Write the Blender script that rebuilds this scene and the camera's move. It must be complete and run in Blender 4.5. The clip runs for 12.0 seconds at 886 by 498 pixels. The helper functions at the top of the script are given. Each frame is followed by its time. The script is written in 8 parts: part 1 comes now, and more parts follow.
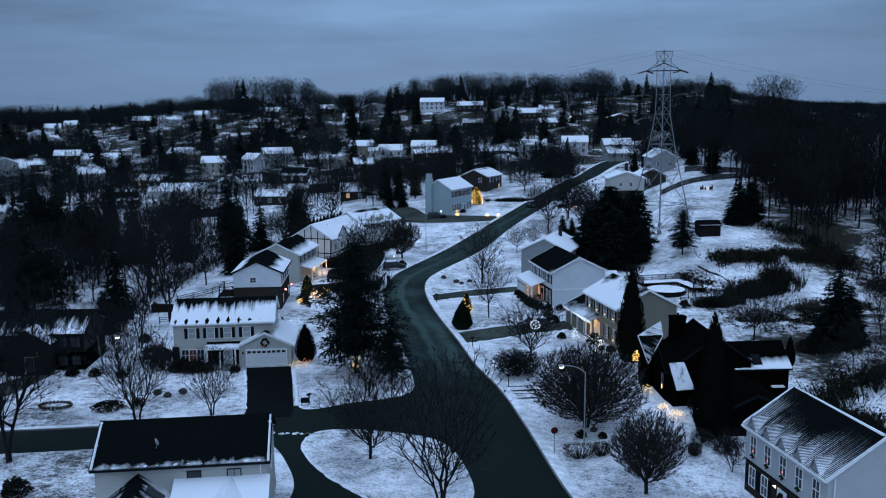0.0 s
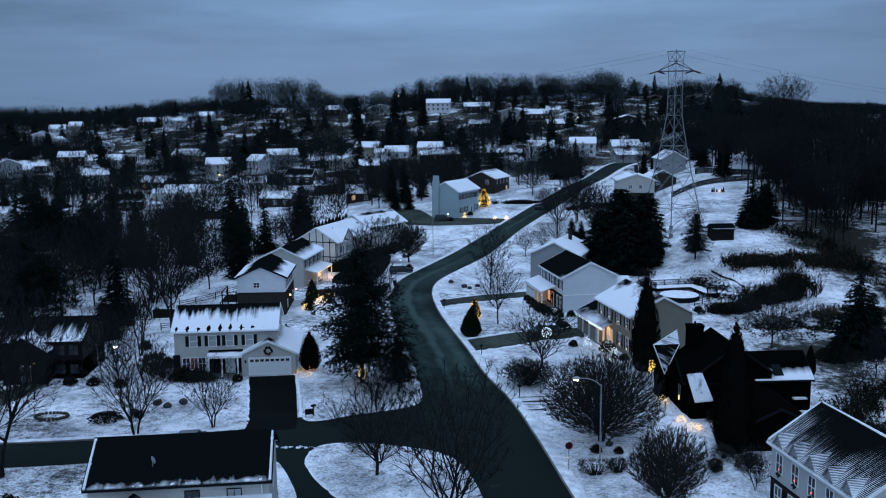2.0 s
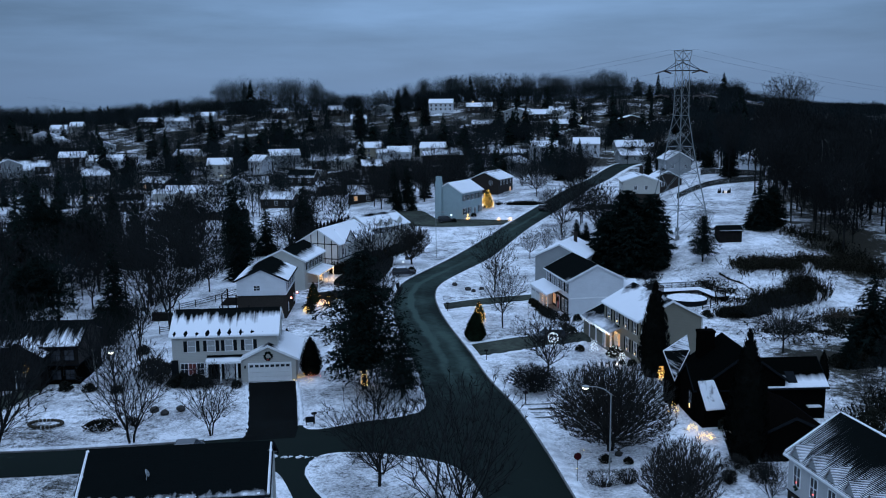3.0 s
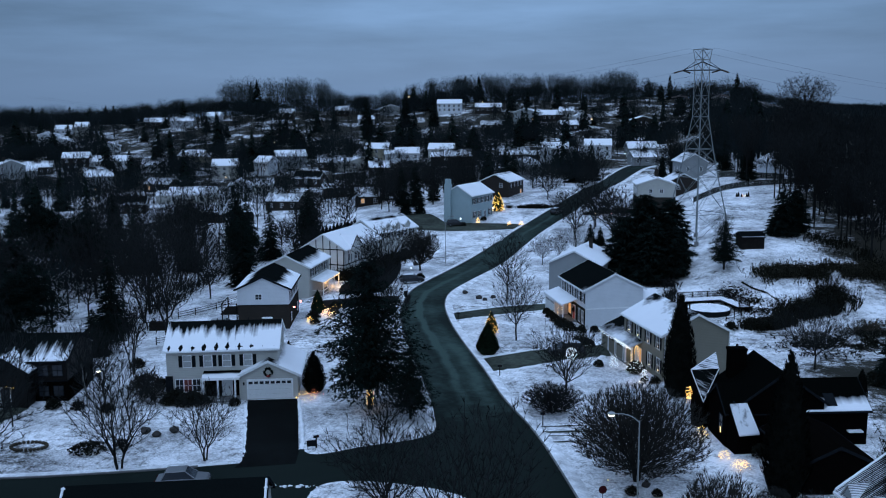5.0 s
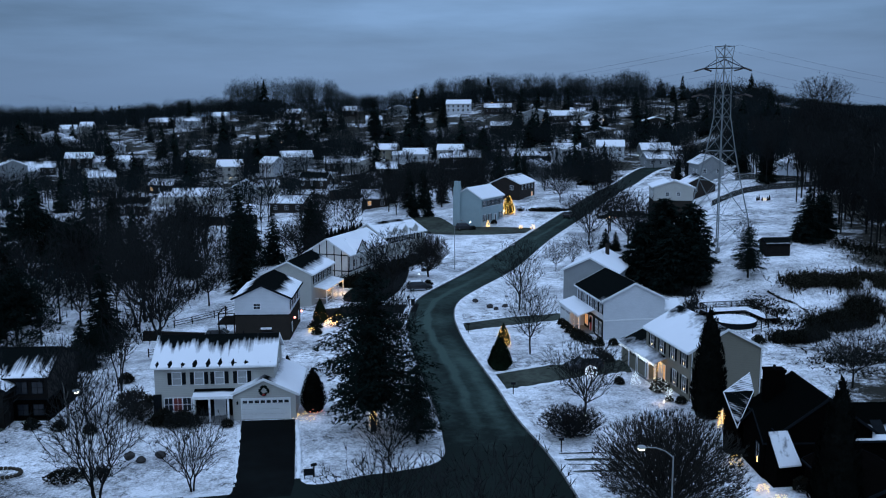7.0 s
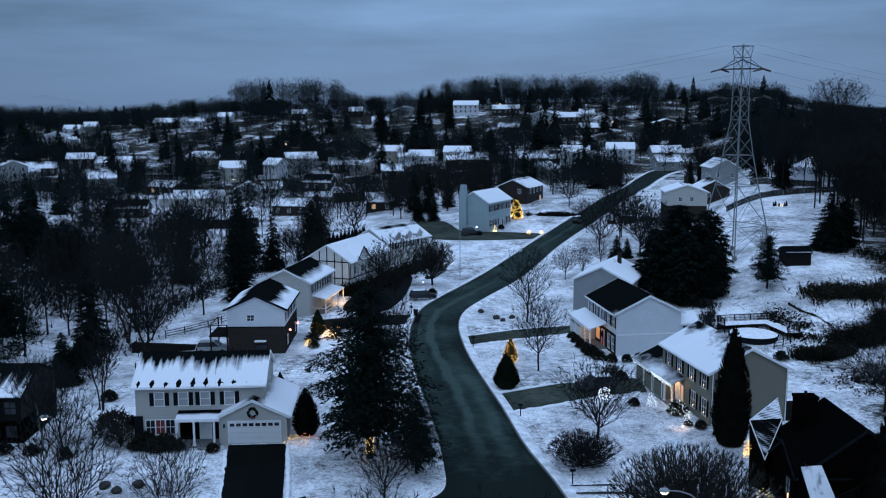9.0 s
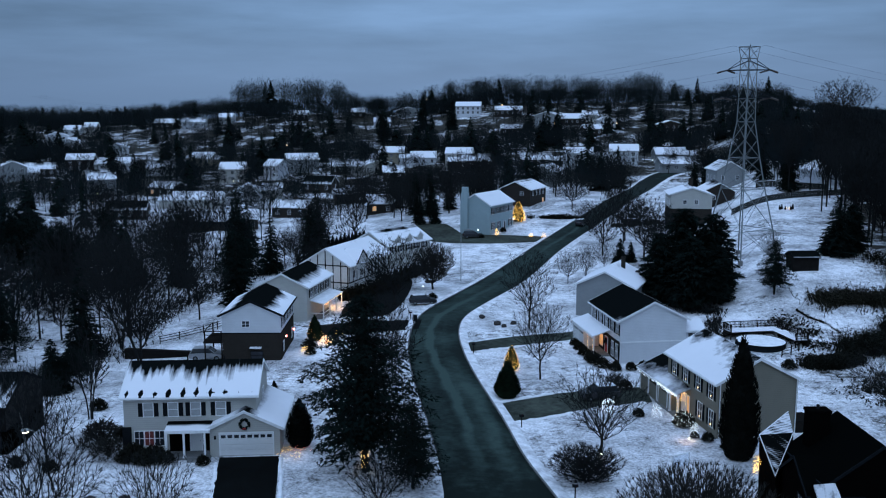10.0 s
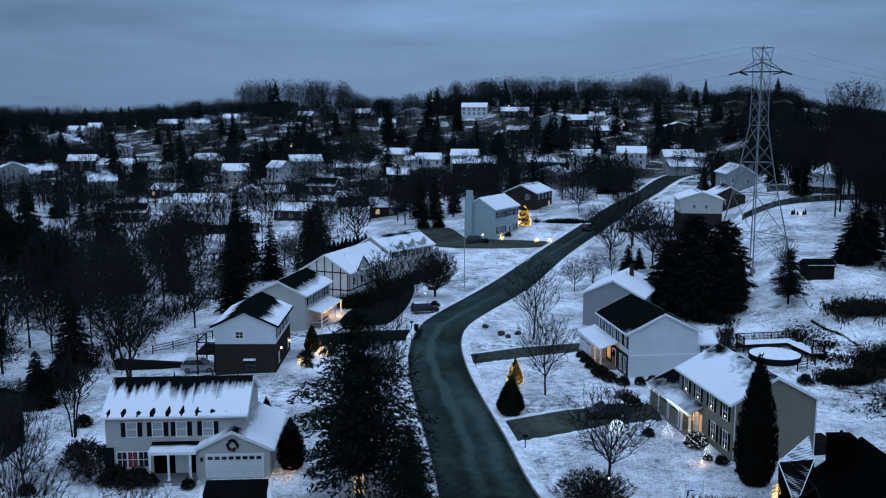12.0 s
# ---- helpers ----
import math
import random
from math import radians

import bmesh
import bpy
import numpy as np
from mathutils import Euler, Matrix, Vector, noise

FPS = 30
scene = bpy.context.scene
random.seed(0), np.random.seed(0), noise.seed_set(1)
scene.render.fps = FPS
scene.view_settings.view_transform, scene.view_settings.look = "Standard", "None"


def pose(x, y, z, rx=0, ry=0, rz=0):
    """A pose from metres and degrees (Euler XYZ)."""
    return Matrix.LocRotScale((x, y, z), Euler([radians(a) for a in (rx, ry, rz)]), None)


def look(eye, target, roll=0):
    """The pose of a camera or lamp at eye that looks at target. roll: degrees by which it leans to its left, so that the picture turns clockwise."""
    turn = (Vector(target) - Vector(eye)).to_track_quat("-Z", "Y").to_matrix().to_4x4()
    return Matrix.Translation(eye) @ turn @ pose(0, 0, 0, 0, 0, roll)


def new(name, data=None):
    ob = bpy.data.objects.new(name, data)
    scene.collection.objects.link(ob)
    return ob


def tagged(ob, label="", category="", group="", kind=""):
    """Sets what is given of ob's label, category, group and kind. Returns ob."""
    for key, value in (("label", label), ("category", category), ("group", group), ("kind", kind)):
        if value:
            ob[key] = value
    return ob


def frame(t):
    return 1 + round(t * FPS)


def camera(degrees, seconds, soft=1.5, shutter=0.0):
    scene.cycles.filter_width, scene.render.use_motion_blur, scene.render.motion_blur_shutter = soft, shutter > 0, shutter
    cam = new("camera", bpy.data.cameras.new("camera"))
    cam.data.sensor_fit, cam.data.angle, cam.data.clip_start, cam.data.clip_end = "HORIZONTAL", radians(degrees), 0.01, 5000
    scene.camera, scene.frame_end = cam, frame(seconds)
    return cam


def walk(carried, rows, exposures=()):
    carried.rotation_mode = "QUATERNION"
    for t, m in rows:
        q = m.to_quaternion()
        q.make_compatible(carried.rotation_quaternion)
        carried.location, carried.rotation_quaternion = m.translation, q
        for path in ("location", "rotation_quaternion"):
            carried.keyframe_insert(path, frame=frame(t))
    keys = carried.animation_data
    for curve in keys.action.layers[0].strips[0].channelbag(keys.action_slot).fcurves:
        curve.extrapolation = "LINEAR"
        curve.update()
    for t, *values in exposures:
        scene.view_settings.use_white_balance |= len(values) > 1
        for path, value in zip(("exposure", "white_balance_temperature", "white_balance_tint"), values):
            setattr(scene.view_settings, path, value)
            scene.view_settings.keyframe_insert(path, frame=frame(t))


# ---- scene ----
cam = camera(52.0, 12.0, 1.1)
PATH = [
    (0, (0.462, -1.305, 33.579), (0.43, 0.67, 33.266), -0.5),
    (0.5, (0.367, -0.602, 33.628), (0.332, 1.373, 33.315), -0.5),
    (1, (0.245, 0.257, 33.627), (0.206, 2.233, 33.315), -0.5),
    (1.5, (0.161, 1.183, 33.585), (0.119, 3.158, 33.274), -0.5),
    (2, (0.014, 2.163, 33.601), (-0.03, 4.139, 33.29), -0.5),
    (2.5, (-0.111, 3.396, 33.563), (-0.157, 5.371, 33.252), -0.5),
    (3, (-0.247, 4.704, 33.531), (-0.296, 6.679, 33.221), -0.5),
    (5, (-0.882, 11.362, 33.553), (-0.947, 13.337, 33.244), -0.4),
    (5.5, (-1.071, 13.268, 33.431), (-1.141, 15.243, 33.124), -0.4),
    (6, (-1.17, 15.174, 33.328), (-1.244, 17.149, 33.021), -0.4),
    (6.5, (-1.242, 17.051, 33.304), (-1.32, 19.025, 32.997), -0.4),
    (7, (-1.303, 18.973, 33.256), (-1.386, 20.948, 32.949), -0.3),
    (9, (-1.139, 25.761, 33.351), (-1.238, 27.735, 33.046), -0.1),
    (9.5, (-1.028, 27.279, 33.397), (-1.13, 29.253, 33.092), -0.1),
    (10, (-0.901, 28.684, 33.403), (-1.006, 30.659, 33.1), -0.0),
    (10.5, (-0.788, 29.977, 33.516), (-0.897, 31.951, 33.213), 0.0),
    (11, (-0.695, 31.166, 33.596), (-0.807, 33.14, 33.293), 0.1),
    (11.5, (-0.633, 32.325, 33.68), (-0.748, 34.298, 33.377), 0.1),
    (12, (-0.534, 33.351, 33.75), (-0.653, 35.324, 33.448), 0.1),
]
walk(cam, [(t, look(eye, target, roll)) for t, eye, target, roll in PATH])


# ---- light: an overcast winter dusk ----
world = bpy.data.worlds.new("dusk_sky")
scene.world = world
world.use_nodes = True
wt = world.node_tree
for n in list(wt.nodes):
    wt.nodes.remove(n)


def wnode(kind, **inputs):
    n = wt.nodes.new(kind)
    for k, v in inputs.items():
        n.inputs[k].default_value = v
    return n


w_out = wnode("ShaderNodeOutputWorld")
w_bg = wnode("ShaderNodeBackground", Strength=1.0)
w_sky = wt.nodes.new("ShaderNodeTexSky")
w_sky.sky_type, w_sky.sun_disc = "NISHITA", False
w_sky.sun_elevation, w_sky.sun_rotation = radians(2.0), radians(200)
w_co = wnode("ShaderNodeTexCoord")
w_map = wnode("ShaderNodeMapping", Scale=(1.0, 1.0, 7.0), Rotation=(0.0, 0.05, 0.0))
w_noise = wnode("ShaderNodeTexNoise", Scale=2.4, Detail=6.0, Roughness=0.55)
w_ramp = wnode("ShaderNodeValToRGB")
w_ramp.color_ramp.elements[0].position, w_ramp.color_ramp.elements[0].color = 0.36, (0.112, 0.202, 0.346, 1)
w_ramp.color_ramp.elements[1].position, w_ramp.color_ramp.elements[1].color = 0.66, (0.184, 0.325, 0.560, 1)
w_sep = wnode("ShaderNodeSeparateXYZ")
w_high = wnode("ShaderNodeMapRange", **{"From Min": 0.0, "From Max": 0.09, "To Min": 0.0, "To Max": 1.0})
w_zen = wnode("ShaderNodeMapRange", **{"From Min": 0.24, "From Max": 0.80})
w_tone = wnode("ShaderNodeMix")
w_tone.data_type = "RGBA"
w_tone.clamp_result = False
w_tone.inputs[6].default_value, w_tone.inputs[7].default_value = (1, 1, 1, 1), (4.2, 3.5, 3.2, 1)
w_east = wnode("ShaderNodeMapRange", **{"From Min": 0.0, "From Max": 0.45, "To Min": 1.24, "To Max": 0.97})
w_side = wnode("ShaderNodeMath")
w_side.operation = "ABSOLUTE"
w_over = wnode("ShaderNodeVectorMath")
w_over.operation = "MULTIPLY"
w_low = wnode("ShaderNodeMix")
w_low.data_type = "RGBA"
w_low.inputs[6].default_value = (0.150, 0.250, 0.420, 1)
w_mix = wnode("ShaderNodeMix")
w_mix.data_type = "RGBA"
w_mix.inputs[0].default_value = 0.93
w_scale = wnode("ShaderNodeVectorMath")
w_scale.operation = "SCALE"
w_scale.inputs[3].default_value = 0.08
for a, b in ((w_co.outputs["Generated"], w_map.inputs[0]), (w_map.outputs[0], w_noise.inputs["Vector"]), (w_noise.outputs["Fac"], w_ramp.inputs[0]),
             (w_co.outputs["Generated"], w_sep.inputs[0]), (w_sep.outputs[2], w_high.inputs[0]), (w_high.outputs[0], w_low.inputs[0]),
             (w_ramp.outputs[0], w_low.inputs[7]), (w_sky.outputs[0], w_scale.inputs[0]), (w_scale.outputs[0], w_mix.inputs[6]),
             (w_sep.outputs[2], w_zen.inputs[0]), (w_zen.outputs[0], w_tone.inputs[0]),
             (w_sep.outputs[0], w_side.inputs[0]), (w_side.outputs[0], w_east.inputs[0]), (w_east.outputs[0], w_bg.inputs[1]), (w_tone.outputs[2], w_over.inputs[1]),
             (w_low.outputs[2], w_mix.inputs[7]), (w_mix.outputs[2], w_over.inputs[0]), (w_over.outputs[0], w_bg.inputs[0]), (w_bg.outputs[0], w_out.inputs[0])):
    wt.links.new(a, b)

sun = new("sun", bpy.data.lights.new("sun", "SUN"))
sun.data.energy, sun.data.angle, sun.data.color = 0.34, radians(40), (0.60, 0.80, 1.0)
sun.matrix_world = look((-50, -60, 130), (0, 100, 0))


# ---- materials ----
def material(name):
    m = bpy.data.materials.new(name)
    m.use_nodes = True
    nt = m.node_tree
    b = nt.nodes["Principled BSDF"]
    return m, nt, b


def node(nt, kind, links=(), **inputs):
    n = nt.nodes.new(kind)
    for k, v in inputs.items():
        n.inputs[k].default_value = v
    for key, src in links:
        nt.links.new(src, n.inputs[key])
    return n


def math_node(nt, op, a, b=None):
    n = nt.nodes.new("ShaderNodeMath")
    n.operation = op
    for i, v in enumerate((a, b)):
        if v is None:
            continue
        if isinstance(v, (int, float)):
            n.inputs[i].default_value = v
        else:
            nt.links.new(v, n.inputs[i])
    return n.outputs[0]


def mixed(nt, fac, a, b):
    n = nt.nodes.new("ShaderNodeMix")
    n.data_type = "RGBA"
    nt.links.new(fac, n.inputs[0])
    for i, v in ((6, a), (7, b)):
        if isinstance(v, tuple):
            n.inputs[i].default_value = (*v, 1)
        else:
            nt.links.new(v, n.inputs[i])
    return n.outputs[2]


def plain(name, colour, rough=0.7, metal=0.0, vary=0.25, scale=3.0, bump=0.0, fine=25.0):
    """A surface with colour varied at two scales and a little relief."""
    m, nt, b = material(name)
    co = node(nt, "ShaderNodeTexCoord").outputs["Object"]
    n1 = node(nt, "ShaderNodeTexNoise", [("Vector", co)], Scale=scale, Detail=4.0).outputs["Fac"]
    n2 = node(nt, "ShaderNodeTexNoise", [("Vector", co)], Scale=fine, Detail=2.0).outputs["Fac"]
    f = math_node(nt, "ADD", math_node(nt, "MULTIPLY", n1, 0.7), math_node(nt, "MULTIPLY", n2, 0.3))
    f = node(nt, "ShaderNodeMapRange", [("Value", f)], **{"From Min": 0.3, "From Max": 0.7}).outputs[0]
    nt.links.new(mixed(nt, f, tuple(c * (1 - vary) for c in colour), tuple(min(1, c * (1 + vary)) for c in colour)), b.inputs["Base Color"])
    b.inputs["Roughness"].default_value, b.inputs["Metallic"].default_value = rough, metal
    if rough > 0.65:
        b.inputs["Specular IOR Level"].default_value = 0.0
    if bump:
        bp = node(nt, "ShaderNodeBump", [("Height", n2)], Strength=bump, Distance=0.02)
        nt.links.new(bp.outputs[0], b.inputs["Normal"])
    return m


def siding(name, colour, step=0.2):
    """Horizontal clapboards: laps in relief, slight weathering."""
    m, nt, b = material(name)
    co = node(nt, "ShaderNodeTexCoord").outputs["Object"]
    sep = node(nt, "ShaderNodeSeparateXYZ", [("Vector", co)])
    lap = math_node(nt, "FRACT", math_node(nt, "DIVIDE", sep.outputs[2], step))
    n1 = node(nt, "ShaderNodeTexNoise", [("Vector", co)], Scale=0.7, Detail=5.0).outputs["Fac"]
    n2 = node(nt, "ShaderNodeTexNoise", [("Vector", co)], Scale=14.0, Detail=3.0).outputs["Fac"]
    f = math_node(nt, "ADD", math_node(nt, "MULTIPLY", n1, 0.7), math_node(nt, "MULTIPLY", n2, 0.3))
    c = mixed(nt, f, tuple(v * 0.80 for v in colour), tuple(min(1, v * 1.12) for v in colour))
    groove = math_node(nt, "LESS_THAN", lap, 0.12)
    nt.links.new(mixed(nt, math_node(nt, "MULTIPLY", groove, 0.35), c, tuple(v * 0.45 for v in colour)), b.inputs["Base Color"])
    bp = node(nt, "ShaderNodeBump", [("Height", lap)], Strength=0.5, Distance=0.02)
    nt.links.new(bp.outputs[0], b.inputs["Normal"])
    b.inputs["Roughness"].default_value = 0.6
    b.inputs["Specular IOR Level"].default_value = 0.1
    return m


def brickwork(name, colour):
    m, nt, b = material(name)
    co = node(nt, "ShaderNodeTexCoord").outputs["Object"]
    sep = node(nt, "ShaderNodeSeparateXYZ", [("Vector", co)])
    u = math_node(nt, "ADD", sep.outputs[0], sep.outputs[1])
    v = node(nt, "ShaderNodeCombineXYZ", [("X", u), ("Y", sep.outputs[2])]).outputs[0]
    br = node(nt, "ShaderNodeTexBrick", [("Vector", v)], Scale=1.0, **{"Mortar Size": 0.012, "Brick Width": 0.22, "Row Height": 0.075})
    br.inputs["Color1"].default_value = (*colour, 1)
    br.inputs["Color2"].default_value = (*(c * 0.6 for c in colour), 1)
    br.inputs["Mortar"].default_value = (*(c * 1.6 for c in colour), 1)
    n1 = node(nt, "ShaderNodeTexNoise", [("Vector", co)], Scale=0.8, Detail=4.0).outputs["Fac"]
    nt.links.new(mixed(nt, n1, br.outputs[0], tuple(c * 0.8 for c in colour)), b.inputs["Base Color"])
    bp = node(nt, "ShaderNodeBump", [("Height", br.outputs[1])], Strength=0.4, Distance=0.01)
    bp.invert = True
    nt.links.new(bp.outputs[0], b.inputs["Normal"])
    b.inputs["Roughness"].default_value = 0.85
    b.inputs["Specular IOR Level"].default_value = 0.0
    return m


SNOW = (0.82, 0.825, 0.86)


def roofing(name, z0, z1, cover, ragged=0.5, fall=1.0, streak=0.0, axis="x", laps=0.0, lap=0.14, grain=1.7, dots=0.0, colour=(0.0042, 0.0055, 0.0056), scale=0.5):
    """Asphalt shingles with thin snow lying on them. z0, z1: eave and ridge; cover: how much snow at the eave, fall: how fast it goes towards the
    ridge; streak: runs down the slope; laps: snow that keeps to the lower edge of the courses."""
    m, nt, b = material(name)
    co = node(nt, "ShaderNodeTexCoord").outputs["Object"]
    sep = node(nt, "ShaderNodeSeparateXYZ", [("Vector", co)])
    v = node(nt, "ShaderNodeMapRange", [("Value", sep.outputs[2])], **{"From Min": z0, "From Max": z1}).outputs[0]
    n1 = node(nt, "ShaderNodeTexNoise", [("Vector", co)], Scale=scale, Detail=5.0, Roughness=0.6).outputs["Fac"]
    along = sep.outputs[0] if axis == "x" else sep.outputs[1]
    st = node(nt, "ShaderNodeTexNoise", [("Vector", node(nt, "ShaderNodeCombineXYZ", [("X", math_node(nt, "MULTIPLY", along, grain)),
              ("Y", math_node(nt, "MULTIPLY", sep.outputs[2], 0.25))]).outputs[0])], Scale=1.0, Detail=3.0).outputs["Fac"]
    s = math_node(nt, "ADD", math_node(nt, "SUBTRACT", cover, math_node(nt, "MULTIPLY", v, fall)),
                  math_node(nt, "MULTIPLY", math_node(nt, "SUBTRACT", n1, 0.5), ragged * 2))
    s = math_node(nt, "ADD", s, math_node(nt, "MULTIPLY", math_node(nt, "SUBTRACT", st, 0.5), streak * 2))
    course = math_node(nt, "FRACT", math_node(nt, "DIVIDE", math_node(nt, "ADD", sep.outputs[2], math_node(nt, "MULTIPLY", n1, lap * 1.5)), lap))
    s = math_node(nt, "SUBTRACT", s, math_node(nt, "MULTIPLY", course, laps))
    mask = node(nt, "ShaderNodeMapRange", [("Value", s)], **{"From Min": 0.0, "From Max": 0.30}).outputs[0]
    if dots:
        # thawed spots in a row above the eave
        du = math_node(nt, "ABSOLUTE", math_node(nt, "SUBTRACT", math_node(nt, "FRACT", math_node(nt, "DIVIDE", along, dots)), 0.5))
        dv = math_node(nt, "MULTIPLY", math_node(nt, "ABSOLUTE", math_node(nt, "SUBTRACT", v, 0.08)), 2.6)
        du = math_node(nt, "ADD", math_node(nt, "MULTIPLY", du, 1.25), math_node(nt, "MULTIPLY", math_node(nt, "SUBTRACT", n1, 0.5), 1.9))
        spot = math_node(nt, "ADD", math_node(nt, "ADD", du, dv), math_node(nt, "MULTIPLY", math_node(nt, "SUBTRACT", st, 0.5), 1.1))
        keep = node(nt, "ShaderNodeMapRange", [("Value", spot)], **{"From Min": 0.09, "From Max": 0.17}).outputs[0]
        mask = math_node(nt, "MULTIPLY", mask, keep)
    n2 = node(nt, "ShaderNodeTexNoise", [("Vector", co)], Scale=9.0, Detail=4.0).outputs["Fac"]
    dark = mixed(nt, n2, tuple(c * 0.6 for c in colour), tuple(c * 1.6 for c in colour))
    white = mixed(nt, n1, tuple(c * 0.88 for c in SNOW), SNOW)
    nt.links.new(mixed(nt, mask, dark, white), b.inputs["Base Color"])
    hgt = math_node(nt, "ADD", math_node(nt, "MULTIPLY", mask, 2.0), math_node(nt, "ADD", math_node(nt, "MULTIPLY", course, 0.5), math_node(nt, "MULTIPLY", n2, 0.4)))
    bp = node(nt, "ShaderNodeBump", [("Height", hgt)], Strength=0.5, Distance=0.03)
    nt.links.new(bp.outputs[0], b.inputs["Normal"])
    b.inputs["Roughness"].default_value = 0.9
    b.inputs["Specular IOR Level"].default_value = 0.0
    return m


def glowing(name, colour, strength):
    m, nt, b = material(name)
    b.inputs["Base Color"].default_value = (*colour, 1)
    b.inputs["Emission Color"].default_value = (*colour, 1)
    b.inputs["Emission Strength"].default_value = strength
    return m


def snow_ground():
    """Thin snow over winter grass: bare blades show through in patches, footmarks and drifts in relief."""
    m, nt, b = material("snowy_lawn")
    co = node(nt, "ShaderNodeTexCoord").outputs["Object"]
    n1 = node(nt, "ShaderNodeTexNoise", [("Vector", co)], Scale=0.06, Detail=6.0, Roughness=0.62).outputs["Fac"]
    n2 = node(nt, "ShaderNodeTexNoise", [("Vector", co)], Scale=0.9, Detail=6.0, Roughness=0.7).outputs["Fac"]
    n3 = node(nt, "ShaderNodeTexNoise", [("Vector", co)], Scale=7.0, Detail=4.0, Roughness=0.7).outputs["Fac"]
    wood = node(nt, "ShaderNodeAttribute")
    wood.attribute_name = "litter"
    s = math_node(nt, "ADD", math_node(nt, "MULTIPLY", n1, 0.45), math_node(nt, "ADD", math_node(nt, "MULTIPLY", n2, 0.35), math_node(nt, "MULTIPLY", n3, 0.30)))
    glade = node(nt, "ShaderNodeTexNoise", [("Vector", co)], Scale=0.09, Detail=6.0, Roughness=0.7).outputs["Fac"]
    glade = node(nt, "ShaderNodeMapRange", [("Value", glade)], **{"From Min": 0.40, "From Max": 0.58, "To Min": 0.25, "To Max": 1.25}).outputs[0]
    s = math_node(nt, "ADD", s, math_node(nt, "MULTIPLY", math_node(nt, "MULTIPLY", wood.outputs["Fac"], glade), 0.34))
    bare = node(nt, "ShaderNodeMapRange", [("Value", s)], **{"From Min": 0.585, "From Max": 0.67}).outputs[0]
    n4 = node(nt, "ShaderNodeTexNoise", [("Vector", co)], Scale=2.0, Detail=3.0).outputs["Fac"]
    grass = mixed(nt, n4, (0.014, 0.015, 0.012), (0.045, 0.041, 0.032))
    fleck = node(nt, "ShaderNodeTexNoise", [("Vector", co)], Scale=3.6, Detail=7.0, Roughness=0.75).outputs["Fac"]
    drift = node(nt, "ShaderNodeTexNoise", [("Vector", co)], Scale=0.16, Detail=3.0).outputs["Fac"]
    thin = node(nt, "ShaderNodeMapRange", [("Value", math_node(nt, "ADD", math_node(nt, "MULTIPLY", fleck, 0.35), math_node(nt, "ADD", math_node(nt, "MULTIPLY", n2, 0.27), math_node(nt, "MULTIPLY", drift, 0.38))))], **{"From Min": 0.42, "From Max": 0.63}).outputs[0]
    white = mixed(nt, thin, (0.90, 0.895, 0.92), (0.125, 0.125, 0.13))
    nt.links.new(mixed(nt, bare, white, grass), b.inputs["Base Color"])
    hgt = math_node(nt, "ADD", math_node(nt, "MULTIPLY", n2, 1.0), math_node(nt, "MULTIPLY", n3, 0.5))
    bp = node(nt, "ShaderNodeBump", [("Height", hgt)], Strength=0.55, Distance=0.12)
    nt.links.new(bp.outputs[0], b.inputs["Normal"])
    b.inputs["Roughness"].default_value = 0.8
    b.inputs["Specular IOR Level"].default_value = 0.05
    return m


def asphalt(name, base, damp=0.0):
    """Salted, damp asphalt with paler dried tyre lanes, seams and patches."""
    m, nt, b = material(name)
    co = node(nt, "ShaderNodeTexCoord").outputs["Object"]
    n1 = node(nt, "ShaderNodeTexNoise", [("Vector", co)], Scale=0.12, Detail=6.0, Roughness=0.6).outputs["Fac"]
    n2 = node(nt, "ShaderNodeTexNoise", [("Vector", co)], Scale=30.0, Detail=3.0).outputs["Fac"]
    n3 = node(nt, "ShaderNodeTexNoise", [("Vector", co)], Scale=1.2, Detail=4.0).outputs["Fac"]
    f = math_node(nt, "ADD", math_node(nt, "MULTIPLY", n1, 0.55), math_node(nt, "ADD", math_node(nt, "MULTIPLY", n2, 0.15), math_node(nt, "MULTIPLY", n3, 0.3)))
    lane = node(nt, "ShaderNodeAttribute")
    lane.attribute_name = "salt"
    f = math_node(nt, "ADD", f, math_node(nt, "MULTIPLY", lane.outputs["Fac"], 0.32))
    f = node(nt, "ShaderNodeMapRange", [("Value", f)], **{"From Min": 0.42, "From Max": 0.72}).outputs[0]
    nt.links.new(mixed(nt, f, tuple(c * 0.45 for c in base), tuple(c * 2.3 for c in base)), b.inputs["Base Color"])
    nt.links.new(node(nt, "ShaderNodeMapRange", [("Value", f)], **{"To Min": 0.7 - damp, "To Max": 0.9}).outputs[0], b.inputs["Roughness"])
    b.inputs["Specular IOR Level"].default_value = 0.02
    bp = node(nt, "ShaderNodeBump", [("Height", n2)], Strength=0.3, Distance=0.01)
    nt.links.new(bp.outputs[0], b.inputs["Normal"])
    return m


M_SNOW = snow_ground()
M_PACK = plain("packed_snow", (0.78, 0.785, 0.81), 0.85, vary=0.14, scale=1.3, bump=0.5, fine=5.0)
M_ROAD = asphalt("road_asphalt", (0.020, 0.031, 0.027))
M_DRIVE = asphalt("driveway_sealed_asphalt", (0.004, 0.005, 0.005))
M_DRIVE2 = asphalt("driveway_worn_asphalt", (0.046, 0.053, 0.043))
M_KERB = plain("kerb_concrete", (0.16, 0.16, 0.16), 0.9, vary=0.35, scale=0.6)
M_EDGE = plain("kerb_snow_and_slush", (0.68, 0.68, 0.70), 0.9, vary=0.42, scale=0.8, fine=6.0)
